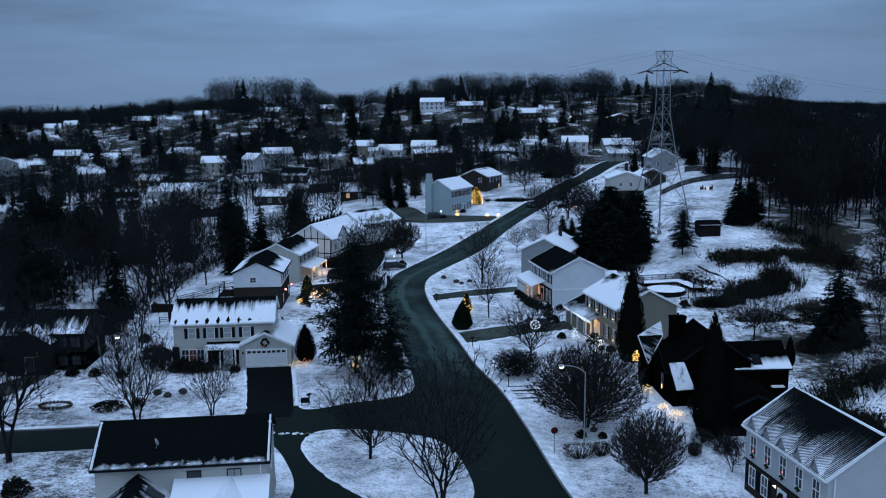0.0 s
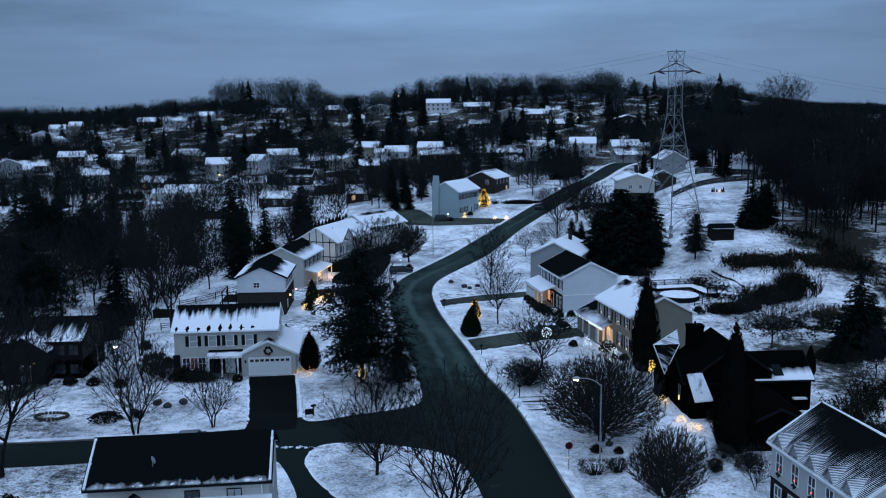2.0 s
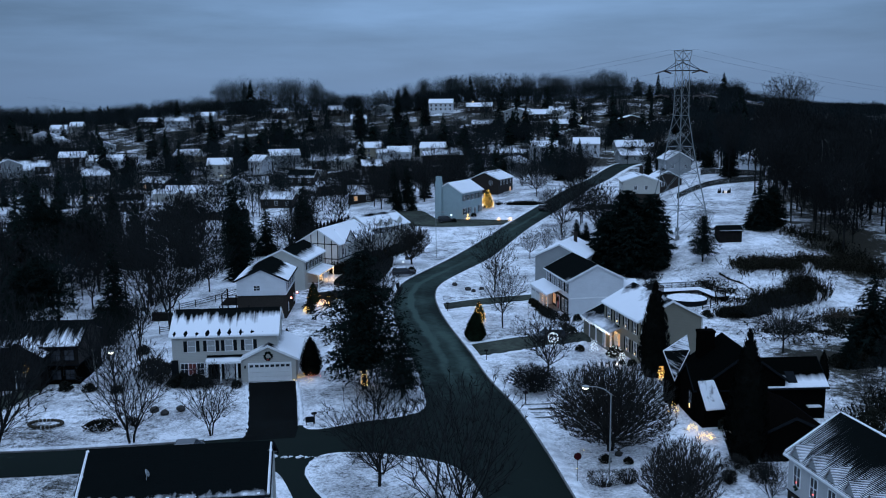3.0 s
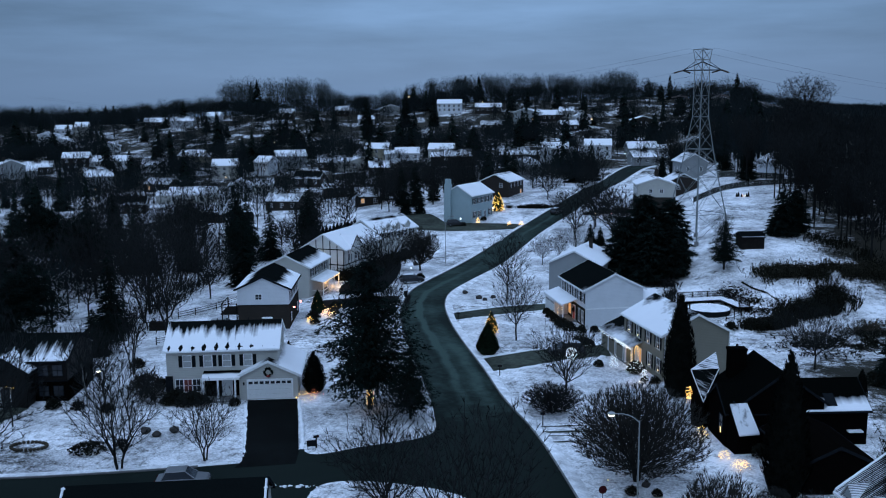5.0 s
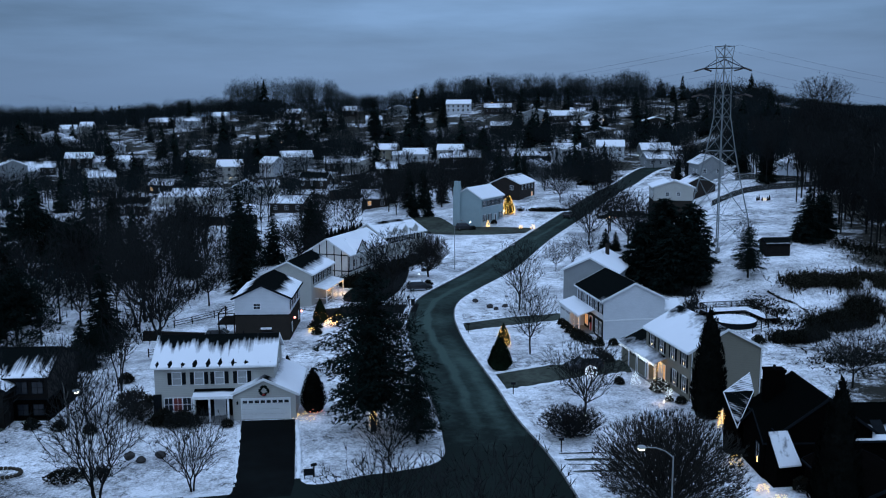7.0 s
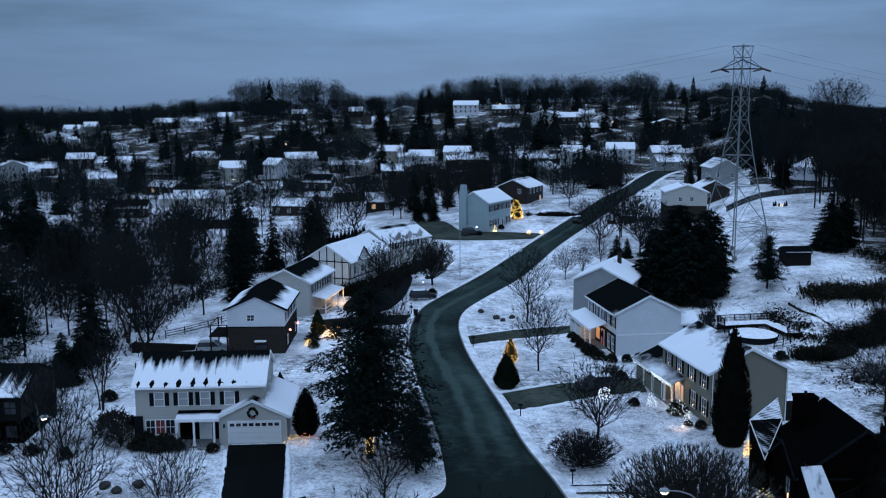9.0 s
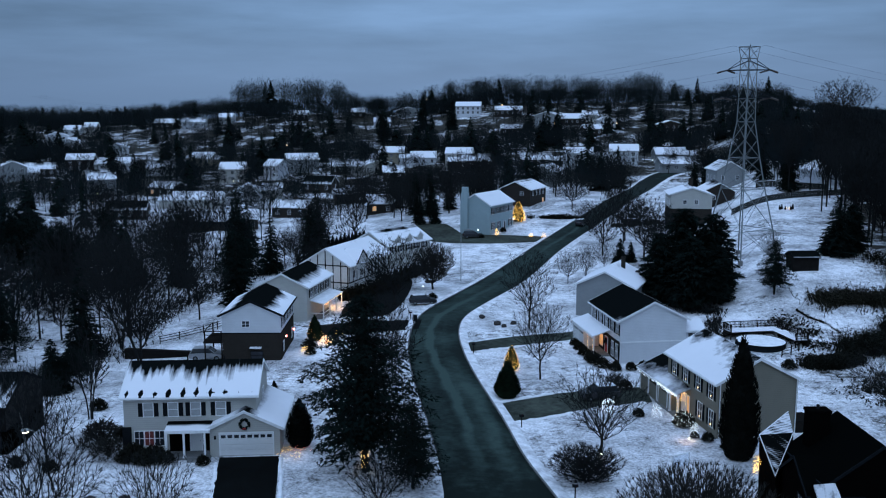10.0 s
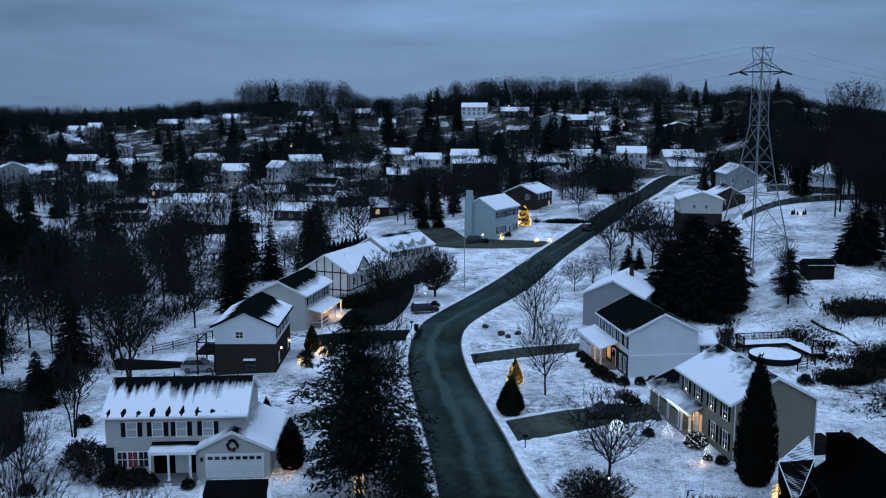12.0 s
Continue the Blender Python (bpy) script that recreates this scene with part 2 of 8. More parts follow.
M_BEIGE = siding("beige_siding", (0.20, 0.188, 0.15))
M_CREAM = siding("cream_siding", (0.44, 0.435, 0.405))
M_WHITE = siding("white_siding", (0.60, 0.62, 0.65))
M_TAN = siding("tan_siding", (0.285, 0.26, 0.20))
M_PALE = siding("pale_grey_siding", (0.42, 0.43, 0.43))
M_BLUE = siding("pale_blue_siding", (0.31, 0.40, 0.42))
M_GREY = siding("grey_siding", (0.25, 0.265, 0.272))
M_BROWN = siding("brown_siding", (0.030, 0.025, 0.022))
M_DARKBROWN = siding("dark_brown_siding", (0.007, 0.0065, 0.006))
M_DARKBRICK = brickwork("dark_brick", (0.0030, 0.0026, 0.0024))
M_BRICK = brickwork("brown_brick", (0.034, 0.030, 0.026))
M_STUCCO = plain("white_stucco", (0.66, 0.66, 0.64), 0.9, vary=0.1, bump=0.3)
M_TRIM = plain("white_trim_paint", (0.72, 0.73, 0.74), 0.5, vary=0.08)
M_DARKTRIM = plain("dark_trim_paint", (0.010, 0.012, 0.014), 0.7)
M_POLE = plain("lamp_post_steel", (0.25, 0.26, 0.26), 0.7, vary=0.2)
M_SHUTTER = plain("black_shutter_paint", (0.010, 0.012, 0.014), 0.7)
M_GARAGE = plain("garage_door_paint", (0.66, 0.67, 0.67), 0.45, vary=0.05)
M_DOOR = plain("dark_door_paint", (0.03, 0.035, 0.04), 0.5)
M_CEDAR = plain("weathered_timber", (0.014, 0.013, 0.012), 0.85, scale=2.0, bump=0.3)
M_FENCE = plain("grey_fence_timber", (0.034, 0.038, 0.036), 0.85, scale=1.2, bump=0.3)
M_STEEL = plain("galvanised_steel", (0.18, 0.20, 0.205), 0.7, 0.0, vary=0.2, scale=0.7)
M_ARM = plain("weathered_dark_steel", (0.018, 0.019, 0.021), 0.7, vary=0.2)
M_INSUL = plain("insulator_glaze", (0.03, 0.018, 0.014), 0.3)
M_BARK = plain("bare_bark", (0.018, 0.0185, 0.018), 0.9, vary=0.35, scale=4.0, bump=0.4)
M_TWIG = plain("twigs", (0.018, 0.0195, 0.0195), 0.9, vary=0.35, scale=1.5)
M_TWIG2 = plain("brown_twigs", (0.026, 0.026, 0.024), 0.9, vary=0.4, scale=1.0)
M_NEEDLE = plain("pine_needles", (0.0075, 0.0125, 0.011), 0.85, vary=0.5, scale=0.8)
M_ARBOR = plain("arborvitae_scales", (0.007, 0.008, 0.007), 0.85, vary=0.5, scale=1.5)
M_XMAS = plain("spruce_needles", (0.012, 0.022, 0.013), 0.85, vary=0.5, scale=1.5)
M_SHRUB = plain("shrub_leaves", (0.014, 0.015, 0.012), 0.85, vary=0.5, scale=1.0)
M_LITTER2 = plain("dark_dry_brush", (0.024, 0.023, 0.017), 0.9, vary=0.5, scale=0.6)
M_LITTER = plain("dry_brush", (0.05, 0.043, 0.034), 0.9, vary=0.4, scale=1.0)
M_RUBBER = plain("tyre_rubber", (0.015, 0.015, 0.016), 0.8)
M_SILVER = plain("silver_car_paint", (0.33, 0.335, 0.345), 0.35, 0.4, vary=0.06)
M_GREYCAR = plain("grey_car_paint", (0.13, 0.135, 0.145), 0.35, 0.3, vary=0.08)
M_BLACKCAR = plain("black_car_paint", (0.018, 0.020, 0.024), 0.3, 0.2, vary=0.1)
M_RED = plain("red_sign_paint", (0.05, 0.010, 0.012), 0.7)
M_REDBOW = plain("red_ribbon", (0.40, 0.02, 0.02), 0.6)
M_STONE = plain("garden_stone", (0.055, 0.052, 0.05), 0.9, vary=0.4, scale=3.0, bump=0.5)
M_GLASS, _nt, _b = material("dark_window_glass")
_b.inputs["Base Color"].default_value = (0.020, 0.024, 0.030, 1)
_b.inputs["Roughness"].default_value = 0.12
_b.inputs["Specular IOR Level"].default_value = 0.4
M_CURTAIN = plain("pale_blind_behind_glass", (0.30, 0.31, 0.31), 0.35, vary=0.15)
M_WARM = glowing("warm_window_light", (1.0, 0.50, 0.17), 0.45)
M_CANDLE = glowing("candle_bulb", (1.0, 0.55, 0.24), 10.0)
M_REDCANDLE = glowing("red_candle_bulb", (1.0, 0.14, 0.12), 3.0)
M_REDGLOW = glowing("red_lit_room", (0.05, 0.010, 0.009), 0.5)
M_BULB = glowing("warm_white_bulb", (1.0, 0.56, 0.17), 4.5)
M_GOLD = glowing("golden_bulb", (1.0, 0.58, 0.14), 5.0)
M_DIM = glowing("dim_warm_bulb", (1.0, 0.55, 0.20), 2.2)
M_COOL = glowing("cool_white_bulb", (0.80, 0.92, 1.0), 2.2)
M_REDBULB = glowing("red_bulb", (1.0, 0.26, 0.20), 5.0)
M_LAMP = glowing("street_lamp_lens", (1.0, 0.82, 0.55), 14.0)


# ---- building helpers ----
class Geo:
    """Vertices and faces of one mesh in the making."""

    def __init__(self):
        self.v, self.f = [], []

    def poly(self, *pts):
        i = len(self.v)
        self.v += [tuple(p) for p in pts]
        self.f.append(tuple(range(i, i + len(pts))))
        return self

    def hexa(self, p):
        """Eight corners: bottom four, then top four, counter-clockwise from above."""
        i = len(self.v)
        self.v += [tuple(q) for q in p]
        self.f += [tuple(i + k for k in q) for q in ((3, 2, 1, 0), (4, 5, 6, 7), (0, 1, 5, 4), (1, 2, 6, 5), (2, 3, 7, 6), (3, 0, 4, 7))]
        return self

    def box(self, x0, x1, y0, y1, z0, z1):
        return self.hexa([(x0, y0, z0), (x1, y0, z0), (x1, y1, z0), (x0, y1, z0), (x0, y0, z1), (x1, y0, z1), (x1, y1, z1), (x0, y1, z1)])

    def tube(self, pts, radii, n=6, cap=True):
        pts = [Vector(p) for p in pts]
        i0 = len(self.v)
        for k, p in enumerate(pts):
            d = (pts[min(k + 1, len(pts) - 1)] - pts[max(k - 1, 0)])
            d = d.normalized() if d.length > 1e-6 else Vector((0, 0, 1))
            a = d.cross(Vector((0, 0, 1)) if abs(d.z) < 0.9 else Vector((1, 0, 0))).normalized()
            b = d.cross(a)
            for j in range(n):
                w = 2 * math.pi * j / n
                self.v.append(tuple(p + (a * math.cos(w) + b * math.sin(w)) * radii[k]))
        for k in range(len(pts) - 1):
            for j in range(n):
                a, b = i0 + k * n + j, i0 + k * n + (j + 1) % n
                self.f.append((a, b, b + n, a + n))
        if cap:
            self.f.append(tuple(range(i0 + n - 1, i0 - 1, -1)))
            self.f.append(tuple(i0 + (len(pts) - 1) * n + j for j in range(n)))
        return self

    def bar(self, a, b, r=0.05, n=4):
        return self.tube([a, b], [r, r], n)

    def ball(self, c, r, n=6, m=4, squash=1.0, lump=0.0, rng=None):
        i0 = len(self.v)
        for i in range(m + 1):
            t = math.pi * i / m
            for j in range(n):
                w = 2 * math.pi * j / n
                q = r * (1 + (rng.uniform(-lump, lump) if rng else 0))
                self.v.append((c[0] + q * math.sin(t) * math.cos(w), c[1] + q * math.sin(t) * math.sin(w), c[2] + q * squash * math.cos(t)))
        for i in range(m):
            for j in range(n):
                a, b = i0 + i * n + j, i0 + i * n + (j + 1) % n
                self.f.append((a, a + n, b + n, b))
        return self

    def octa(self, c, r):
        i = len(self.v)
        x, y, z = c
        self.v += [(x + r, y, z), (x, y + r, z), (x - r, y, z), (x, y - r, z), (x, y, z + r), (x, y, z - r)]
        self.f += [tuple(i + k for k in q) for q in ((0, 1, 4), (1, 2, 4), (2, 3, 4), (3, 0, 4), (1, 0, 5), (2, 1, 5), (3, 2, 5), (0, 3, 5))]
        return self

    def moved(self, m):
        g = Geo()
        g.v, g.f = [tuple(m @ Vector(p)) for p in self.v], list(self.f)
        return g

    def mesh(self, name, mat, smooth=False):
        me = bpy.data.meshes.new(name)
        me.from_pydata(self.v, [], self.f)
        me.materials.append(mat)
        if smooth:
            me.polygons.foreach_set("use_smooth", [True] * len(me.polygons))
        me.update()
        return me


def part(name, geo, mat, parent, label="", smooth=False):
    """One mesh object under a thing or a part; geo may be a ready mesh."""
    ob = new(name, geo if isinstance(geo, bpy.types.Mesh) else geo.mesh(name, mat, smooth))
    ob.parent = parent
    if label:
        ob["label"] = label
    return ob


def thing(name, label, category, x=0, y=0, z=0, rz=0, group="", kind=""):
    ob = new(name)
    ob.empty_display_size = 0.5
    ob.matrix_basis = pose(x, y, z, 0, 0, rz)
    return tagged(ob, label, category, group, kind)


def solid(name, geo, mat, label, category, x=0, y=0, z=0, rz=0, group="", kind="", smooth=False):
    ob = new(name, geo.mesh(name, mat, smooth))
    ob.matrix_basis = pose(x, y, z, 0, 0, rz)
    return tagged(ob, label, category, group, kind)


# ---- the lie of the land ----
def ss(a, b, v):
    t = min(1.0, max(0.0, (v - a) / (b - a)))
    return t * t * (3 - 2 * t)


def H(x, y):
    h = 1.2 + 6.5 * ss(185, 300, y) * ss(-70, 20, x)
    lane = 24 + 0.25 * max(0.0, y - 180)
    h += 7.5 * ss(lane, lane + 26, x) * ss(145, 190, y)
    h += 3 * ss(60, 150, x) * ss(80, 220, y)
    h += 8 * ss(320, 430, y)
    h += 22 * ss(440, 600, y) * (1 - 0.35 * ss(-120, -260, x)) * (1 - ss(100, 240, x))
    h -= 2.5 * ss(-25, -55, x) * ss(115, 160, y) * (1 - ss(230, 330, y))
    h -= 40 * ss(750, 1600, y)
    return h


def axis_steps(fine0, fine1, step, far0, far1):
    a = list(np.arange(fine0, fine1 + step / 2, step))
    s, v = step, fine1
    while v < far1:
        s *= 1.13
        v += s
        a.append(v)
    s, v = step, fine0
    while v > far0:
        s *= 1.13
        v -= s
        a.insert(0, v)
    return a


def in_wood(x, y):
    """How much the ground lies under trees: 1 in the woods, 0 on lawns."""
    right = ss(58, 70, x - 0.12 * max(0, 190 - y) - 0.45 * max(0, y - 205)) * ss(100, 140, y)
    left = ss(-44, -62, x) * ss(118, 150, y)
    far = ss(300, 380, y) * 0.50 + 0.25 * ss(540, 610, y)
    return max(right * 0.46, left * 0.08, far, 0.22 * ss(36, 44, x) * ss(112, 104, y) * ss(60, 66, y), 0.16 * ss(-24, -30, x) * ss(100, 92, y), 0.34 * ss(36, 46, x) * ss(150, 140, y) * ss(98, 112, y))


def build_ground():
    xs = axis_steps(-90, 100, 2.0, -2600, 2600)
    ys = axis_steps(40, 300, 2.0, -900, 3000)
    g = Geo()
    for y in ys:
        for x in xs:
            rough = 0.10 * noise.noise(Vector((x * 0.11, y * 0.11, 0))) if abs(x) < 400 else 0
            g.v.append((x, y, H(x, y) + rough - 0.06))
    n = len(xs)
    for j in range(len(ys) - 1):
        for i in range(n - 1):
            a = j * n + i
            g.f.append((a, a + 1, a + n + 1, a + n))
    me = g.mesh("ground", M_SNOW, True)
    at = me.attributes.new("litter", "FLOAT", "POINT")
    at.data.foreach_set("value", [in_wood(p[0], p[1]) for p in g.v])
    tagged(new("ground", me), "snow-covered lawns and slopes with grass showing through", "ground", kind="structure")


def spline(pts, step=2.0):
    """A smooth line through the points (x, y, width)."""
    out = []
    P = [pts[0], *pts, pts[-1]]
    for k in range(1, len(P) - 2):
        a, b, c, d = (np.array(P[k + i], float) for i in (-1, 0, 1, 2))
        m = max(2, int(np.linalg.norm((c - b)[:2]) / step))
        for i in range(m):
            t = i / m
            out.append(0.5 * (2 * b + (c - a) * t + (2 * a - 5 * b + 4 * c - d) * t * t + (3 * b - a - 3 * c + d) * t ** 3))
    out.append(np.array(pts[-1], float))
    return out


def ribbon(name, line, mat, lift, label, category, across=25):
    """A paved strip that follows the land."""
    g, salt = Geo(), []
    for k, p in enumerate(line):
        d = line[min(k + 1, len(line) - 1)] - line[max(k - 1, 0)]
        nx, ny = -d[1], d[0]
        q = math.hypot(nx, ny)
        nx, ny = nx / q, ny / q
        for j in range(across):
            u = j / (across - 1) - 0.5
            x, y = p[0] + nx * p[2] * u, p[1] + ny * p[2] * u
            g.v.append((x, y, H(x, y) + lift - 0.25 * u * u))
            dry = ss(96, 118, y) * (1 - 0.6 * ss(230, 300, y))
            lanes = math.cos((u - 0.08) * 4 * math.pi) * -0.5 * (0.5 + 0.5 * math.sin(k * 0.21)) if abs(u) < 0.42 else -0.5
            wob = u + 0.05 * math.sin(y * 0.11) + 0.02 * math.sin(y * 0.7)
            strip = ss(-0.06, 0.02, wob) * (1 - ss(0.05, 0.16, wob)) * (0.6 + 0.4 * math.sin(y * 0.05 + 0.5)) + 0.5 * ss(-0.40, -0.30, wob) * (1 - ss(-0.24, -0.12, wob)) * (1 - ss(120, 150, y))
            salt.append(lanes * 0.35 + dry * (1.15 * strip + 0.05) - 0.50 * (1 - dry))
    for k in range(len(line) - 1):
        for j in range(across - 1):
            a = k * across + j
            g.f.append((a + 1, a, a + across, a + across + 1))
    me = g.mesh(name, mat, True)
    at = me.attributes.new("salt", "FLOAT", "POINT")
    at.data.foreach_set("value", salt)
    return tagged(new(name, me), label, category, kind="structure")


def bank(name, pts, r, seed, label):
    """A low uneven ridge of snow thrown up along the edge of something cleared."""
    line = spline([(p[0], p[1], 0) for p in pts], 0.6)
    g = Geo()
    n = [0.55 + 0.9 * abs(noise.noise(Vector((p[0] * 0.7, p[1] * 0.7, seed)))) for p in line]
    g.tube([(p[0] + 0.25 * noise.noise(Vector((p[0] * 0.5, p[1] * 0.5, seed + 9))), p[1], H(p[0], p[1]) - 0.12) for p in line], [r * 1.6 * q for q in n], 8)
    tagged(new(name, g.mesh(name, M_PACK, True)), label, "snow bank", kind="structure")


def kerb(name, line, side, label):
    """A raised kerb with a rounded snowy top along one side of a road line."""
    g, edge = Geo(), []
    prof = ((-0.02, 0.13), (0.10, 0.19), (0.35, 0.20), (0.7, 0.12), (1.3, -0.08))
    for k, p in enumerate(line):
        d = line[min(k + 1, len(line) - 1)] - line[max(k - 1, 0)]
        nx, ny = -d[1] * side, d[0] * side
        q = math.hypot(nx, ny)
        nx, ny = nx / q, ny / q
        a, b = ((p[0] + nx * (p[2] / 2 + o), p[1] + ny * (p[2] / 2 + o)) for o in (-0.17, -0.01))
        edge.append((a, b, H(*a)))
        for o, z in prof:
            x, y = p[0] + nx * (p[2] / 2 + o), p[1] + ny * (p[2] / 2 + o)
            g.v.append((x, y, H(x, y) + z))
    n = len(prof)
    for k in range(len(line) - 1):
        for j in range(n - 1):
            a = k * n + j
            g.f.append((a, a + 1, a + n + 1, a + n) if side < 0 else (a + 1, a, a + n, a + n + 1))
    top = tagged(new(name, g.mesh(name, M_EDGE, True)), label, "kerb", kind="structure")
    f = Geo()
    for p in edge:
        f.v += [(*p[0], p[2] - 0.12), (*p[0], p[2] + 0.11), (*p[1], p[2] + 0.13)]
    for k in range(len(edge) - 1):
        for j in range(2):
            a = k * 3 + j
            f.f.append((a, a + 1, a + 4, a + 3) if side < 0 else (a + 1, a, a + 3, a + 4))
    part("kerb_stone", f, M_KERB, top, "bare dark kerb stone")


# ---- streets ----
build_ground()
MAIN = spline([(44, -180, 7.9), (36, -110, 7.9), (27, -50, 7.9), (19.5, 0, 7.9), (13.8, 34, 7.9), (12.5, 40, 7.9), (9.5, 55, 7.9), (5.9, 70, 7.9), (3.4, 86, 8.2), (1.3, 98, 8.4), (-1.4, 109, 8.2), (-3.5, 120.5, 8.2), (-6.3, 135, 7.9), (-8.2, 147.5, 7.6),
               (-9.0, 159, 7.2), (-8.3, 169, 7.3), (-5.1, 180, 7.6), (1.9, 199.5, 8.0), (11.4, 227.5, 6.8), (25, 261, 7.0), (36, 292, 7.0), (48.5, 330, 7.0), (56, 350, 7.2), (64, 364, 7.2), (80, 376, 7.0), (100, 380, 7.0)])
ribbon("road", MAIN, M_ROAD, 0.05, "winding dark asphalt street with salt-paled tyre lanes", "road")
CROSS = spline([(-110, 80, 6.2), (-70, 81.5, 6.2), (-45, 83.3, 6.2), (-30, 85.6, 6.2), (-17, 88.6, 6.6), (-8, 91, 7.2), (-2, 92, 8.5), (3.0, 91, 8.0)])
ribbon("road_side_street", CROSS, M_ROAD, 0.035, "dark asphalt side street joining the main street", "road")
kerb("kerb_main_east", MAIN, -1, "low concrete kerb dusted with snow")
cut = [p for p in MAIN if p[1] > 109]
kerb("kerb_main_west", cut, 1, "low concrete kerb dusted with snow")
cut = [p for p in CROSS if p[0] < -24]
kerb("kerb_side_north", cut, 1, "low concrete kerb dusted with snow")


def patch(name, outline, mat, lift, label, category, cell=1.0):
    """A paved or snowy patch inside a smooth outline, laid on the land."""
    n = len(outline)
    cx, cy = sum(p[0] for p in outline) / n, sum(p[1] for p in outline) / n
    g = Geo()
    rings = 8
    for k in range(rings + 1):
        for x, y in outline:
            x, y = cx + (x - cx) * k / rings, cy + (y - cy) * k / rings
            g.v.append((x, y, H(x, y) + lift * (1 if k < rings else 0.35)))
    for k in range(rings):
        for j in range(n):
            a, b = k * n + j, k * n + (j + 1) % n
            g.f.append((a, a + n, b + n, b))
    me = g.mesh(name, mat, True)
    if mat == M_ROAD:
        at = me.attributes.new("salt", "FLOAT", "POINT")
        at.data.foreach_set("value", [-0.65 + 0.55 * ss(97, 109, q[1]) for q in g.v])
    return tagged(new(name, me), label, category, kind="structure")


def rounded(pts, m=7):
    """A closed smooth outline through corner points."""
    out = []
    n = len(pts)
    for k in range(n):
        a, b, c, d = (np.array(pts[(k + i) % n], float) for i in (-1, 0, 1, 2))
        for i in range(m):
            t = i / m
            q = 0.5 * (2 * b + (c - a) * t + (2 * a - 5 * b + 4 * c - d) * t * t + (3 * b - a - 3 * c + d) * t ** 3)
            out.append((q[0], q[1]))
    return out


def straight(pts, m=5):
    out = []
    for k, a in enumerate(pts):
        b = pts[(k + 1) % len(pts)]
        out += [(a[0] + (b[0] - a[0]) * i / m, a[1] + (b[1] - a[1]) * i / m) for i in range(m)]
    return out


patch("pavement_turnaround", rounded([(-19, 86), (-6, 92), (1, 92), (5, 80), (4.5, 66), (-4, 62), (-9, 64), (-15, 72), (-18, 79)]), M_ROAD, 0.025,
      "dark asphalt of the street junction", "road")
patch("pavement_corner", rounded([(-17.2, 90.6), (-17.0, 94.6), (-10, 98.5), (-6.2, 104), (-5.0, 110.5), (-2.0, 110), (1.5, 100), (0, 92), (-8, 89.5)]), M_ROAD, 0.028,
      "dark asphalt of the street corner", "road")
patch("lawn_island", rounded([(-14.6, 84.2), (-14.2, 80.5), (-10.8, 74.3), (-6.5, 69.5), (-0.5, 67.5), (1.7, 70.5), (1.0, 77), (-0.8, 82.3), (-4.0, 84.9), (-9.5, 86.4), (-13.2, 86.2)]),
      M_SNOW, 0.14, "kidney-shaped snow-covered lawn between street and drive", "lawn")
patch("lawn_corner", rounded([(-16.9, 93.4), (-11, 95.0), (-8.0, 96.1), (-5.6, 97.6), (-4.7, 99.8), (-4.95, 103.5), (-6.2, 109), (-12, 110), (-17.2, 108)]), M_SNOW, 0.10,
      "snow-covered corner lawn under the big pine", "lawn")
patch("pavement_drive_garage", straight([(-26.1, 108.6), (-20.6, 109.3), (-17.4, 93.0), (-17.2, 90.4), (-22.6, 89.3), (-22.3, 91)]), M_DRIVE, 0.06,
      "freshly sealed black asphalt driveway cleared of snow", "driveway")
patch("pavement_drive_beige", straight([(-0.6, 125.3), (1.2, 119.6), (10.0, 124.6), (17.2, 127.2), (17.4, 133.0), (7.3, 130.0)]), M_DRIVE2, 0.05,
      "wet asphalt driveway cleared of snow", "driveway")
patch("pavement_drive_white", straight([(-4.0, 152.4), (-3.7, 147.6), (4, 151.4), (12.2, 154.8), (11.6, 159.5), (3, 156.4)]), M_DRIVE2, 0.05,
      "narrow asphalt driveway cleared of snow", "driveway")
patch("pavement_drive_lights", straight([(-27, 154), (-27, 161.5), (-20, 164.5), (-11.5, 166), (-11.5, 160), (-20, 157)]), M_DRIVE, 0.05,
      "dark driveway with patches of snow", "driveway")
patch("pavement_drive_hedge", rounded([(-24.6, 178), (-21.5, 184), (-18.5, 197), (-15.8, 198), (-15.4, 184), (-16.5, 172), (-18.5, 168), (-24.2, 168)]), M_DRIVE, 0.05,
      "dark cleared drive beside the half-timbered house", "driveway")
patch("pavement_drive_blue", rounded([(-27, 253), (-22, 262), (-13, 260), (-9.5, 249), (-6, 240), (2, 238.6), (12, 239.5), (11, 234.8), (0, 233.6), (-12, 236), (-20, 243)]), M_DRIVE2, 0.07,
      "slushy driveway and turning circle", "driveway")
bank("snow_bank", [(1.4, 119.3), (6, 121.9), (10.0, 124.3), (16.5, 126.7)], 0.26, 1, "low ridge of shovelled snow along a drive")
bank("snow_bank", [(0.2, 126.2), (4, 128.6), (7.3, 130.2), (15.5, 132.8)], 0.22, 2, "low ridge of shovelled snow along a drive")
bank("snow_bank", [(-2.9, 147.4), (4, 151.2), (11.8, 154.6)], 0.24, 3, "low ridge of shovelled snow along a drive")
bank("snow_bank", [(-3.2, 152.8), (3, 156.6), (11.2, 159.7)], 0.20, 4, "low ridge of shovelled snow along a drive")
bank("snow_bank", [(-17.2, 94.0), (-18.6, 101), (-20.4, 109.0)], 0.22, 5, "low ridge of shovelled snow along a drive")
bank("snow_bank", [(-22.5, 92.0), (-24.2, 100), (-26.1, 107.4)], 0.18, 6, "low ridge of shovelled snow along a drive")
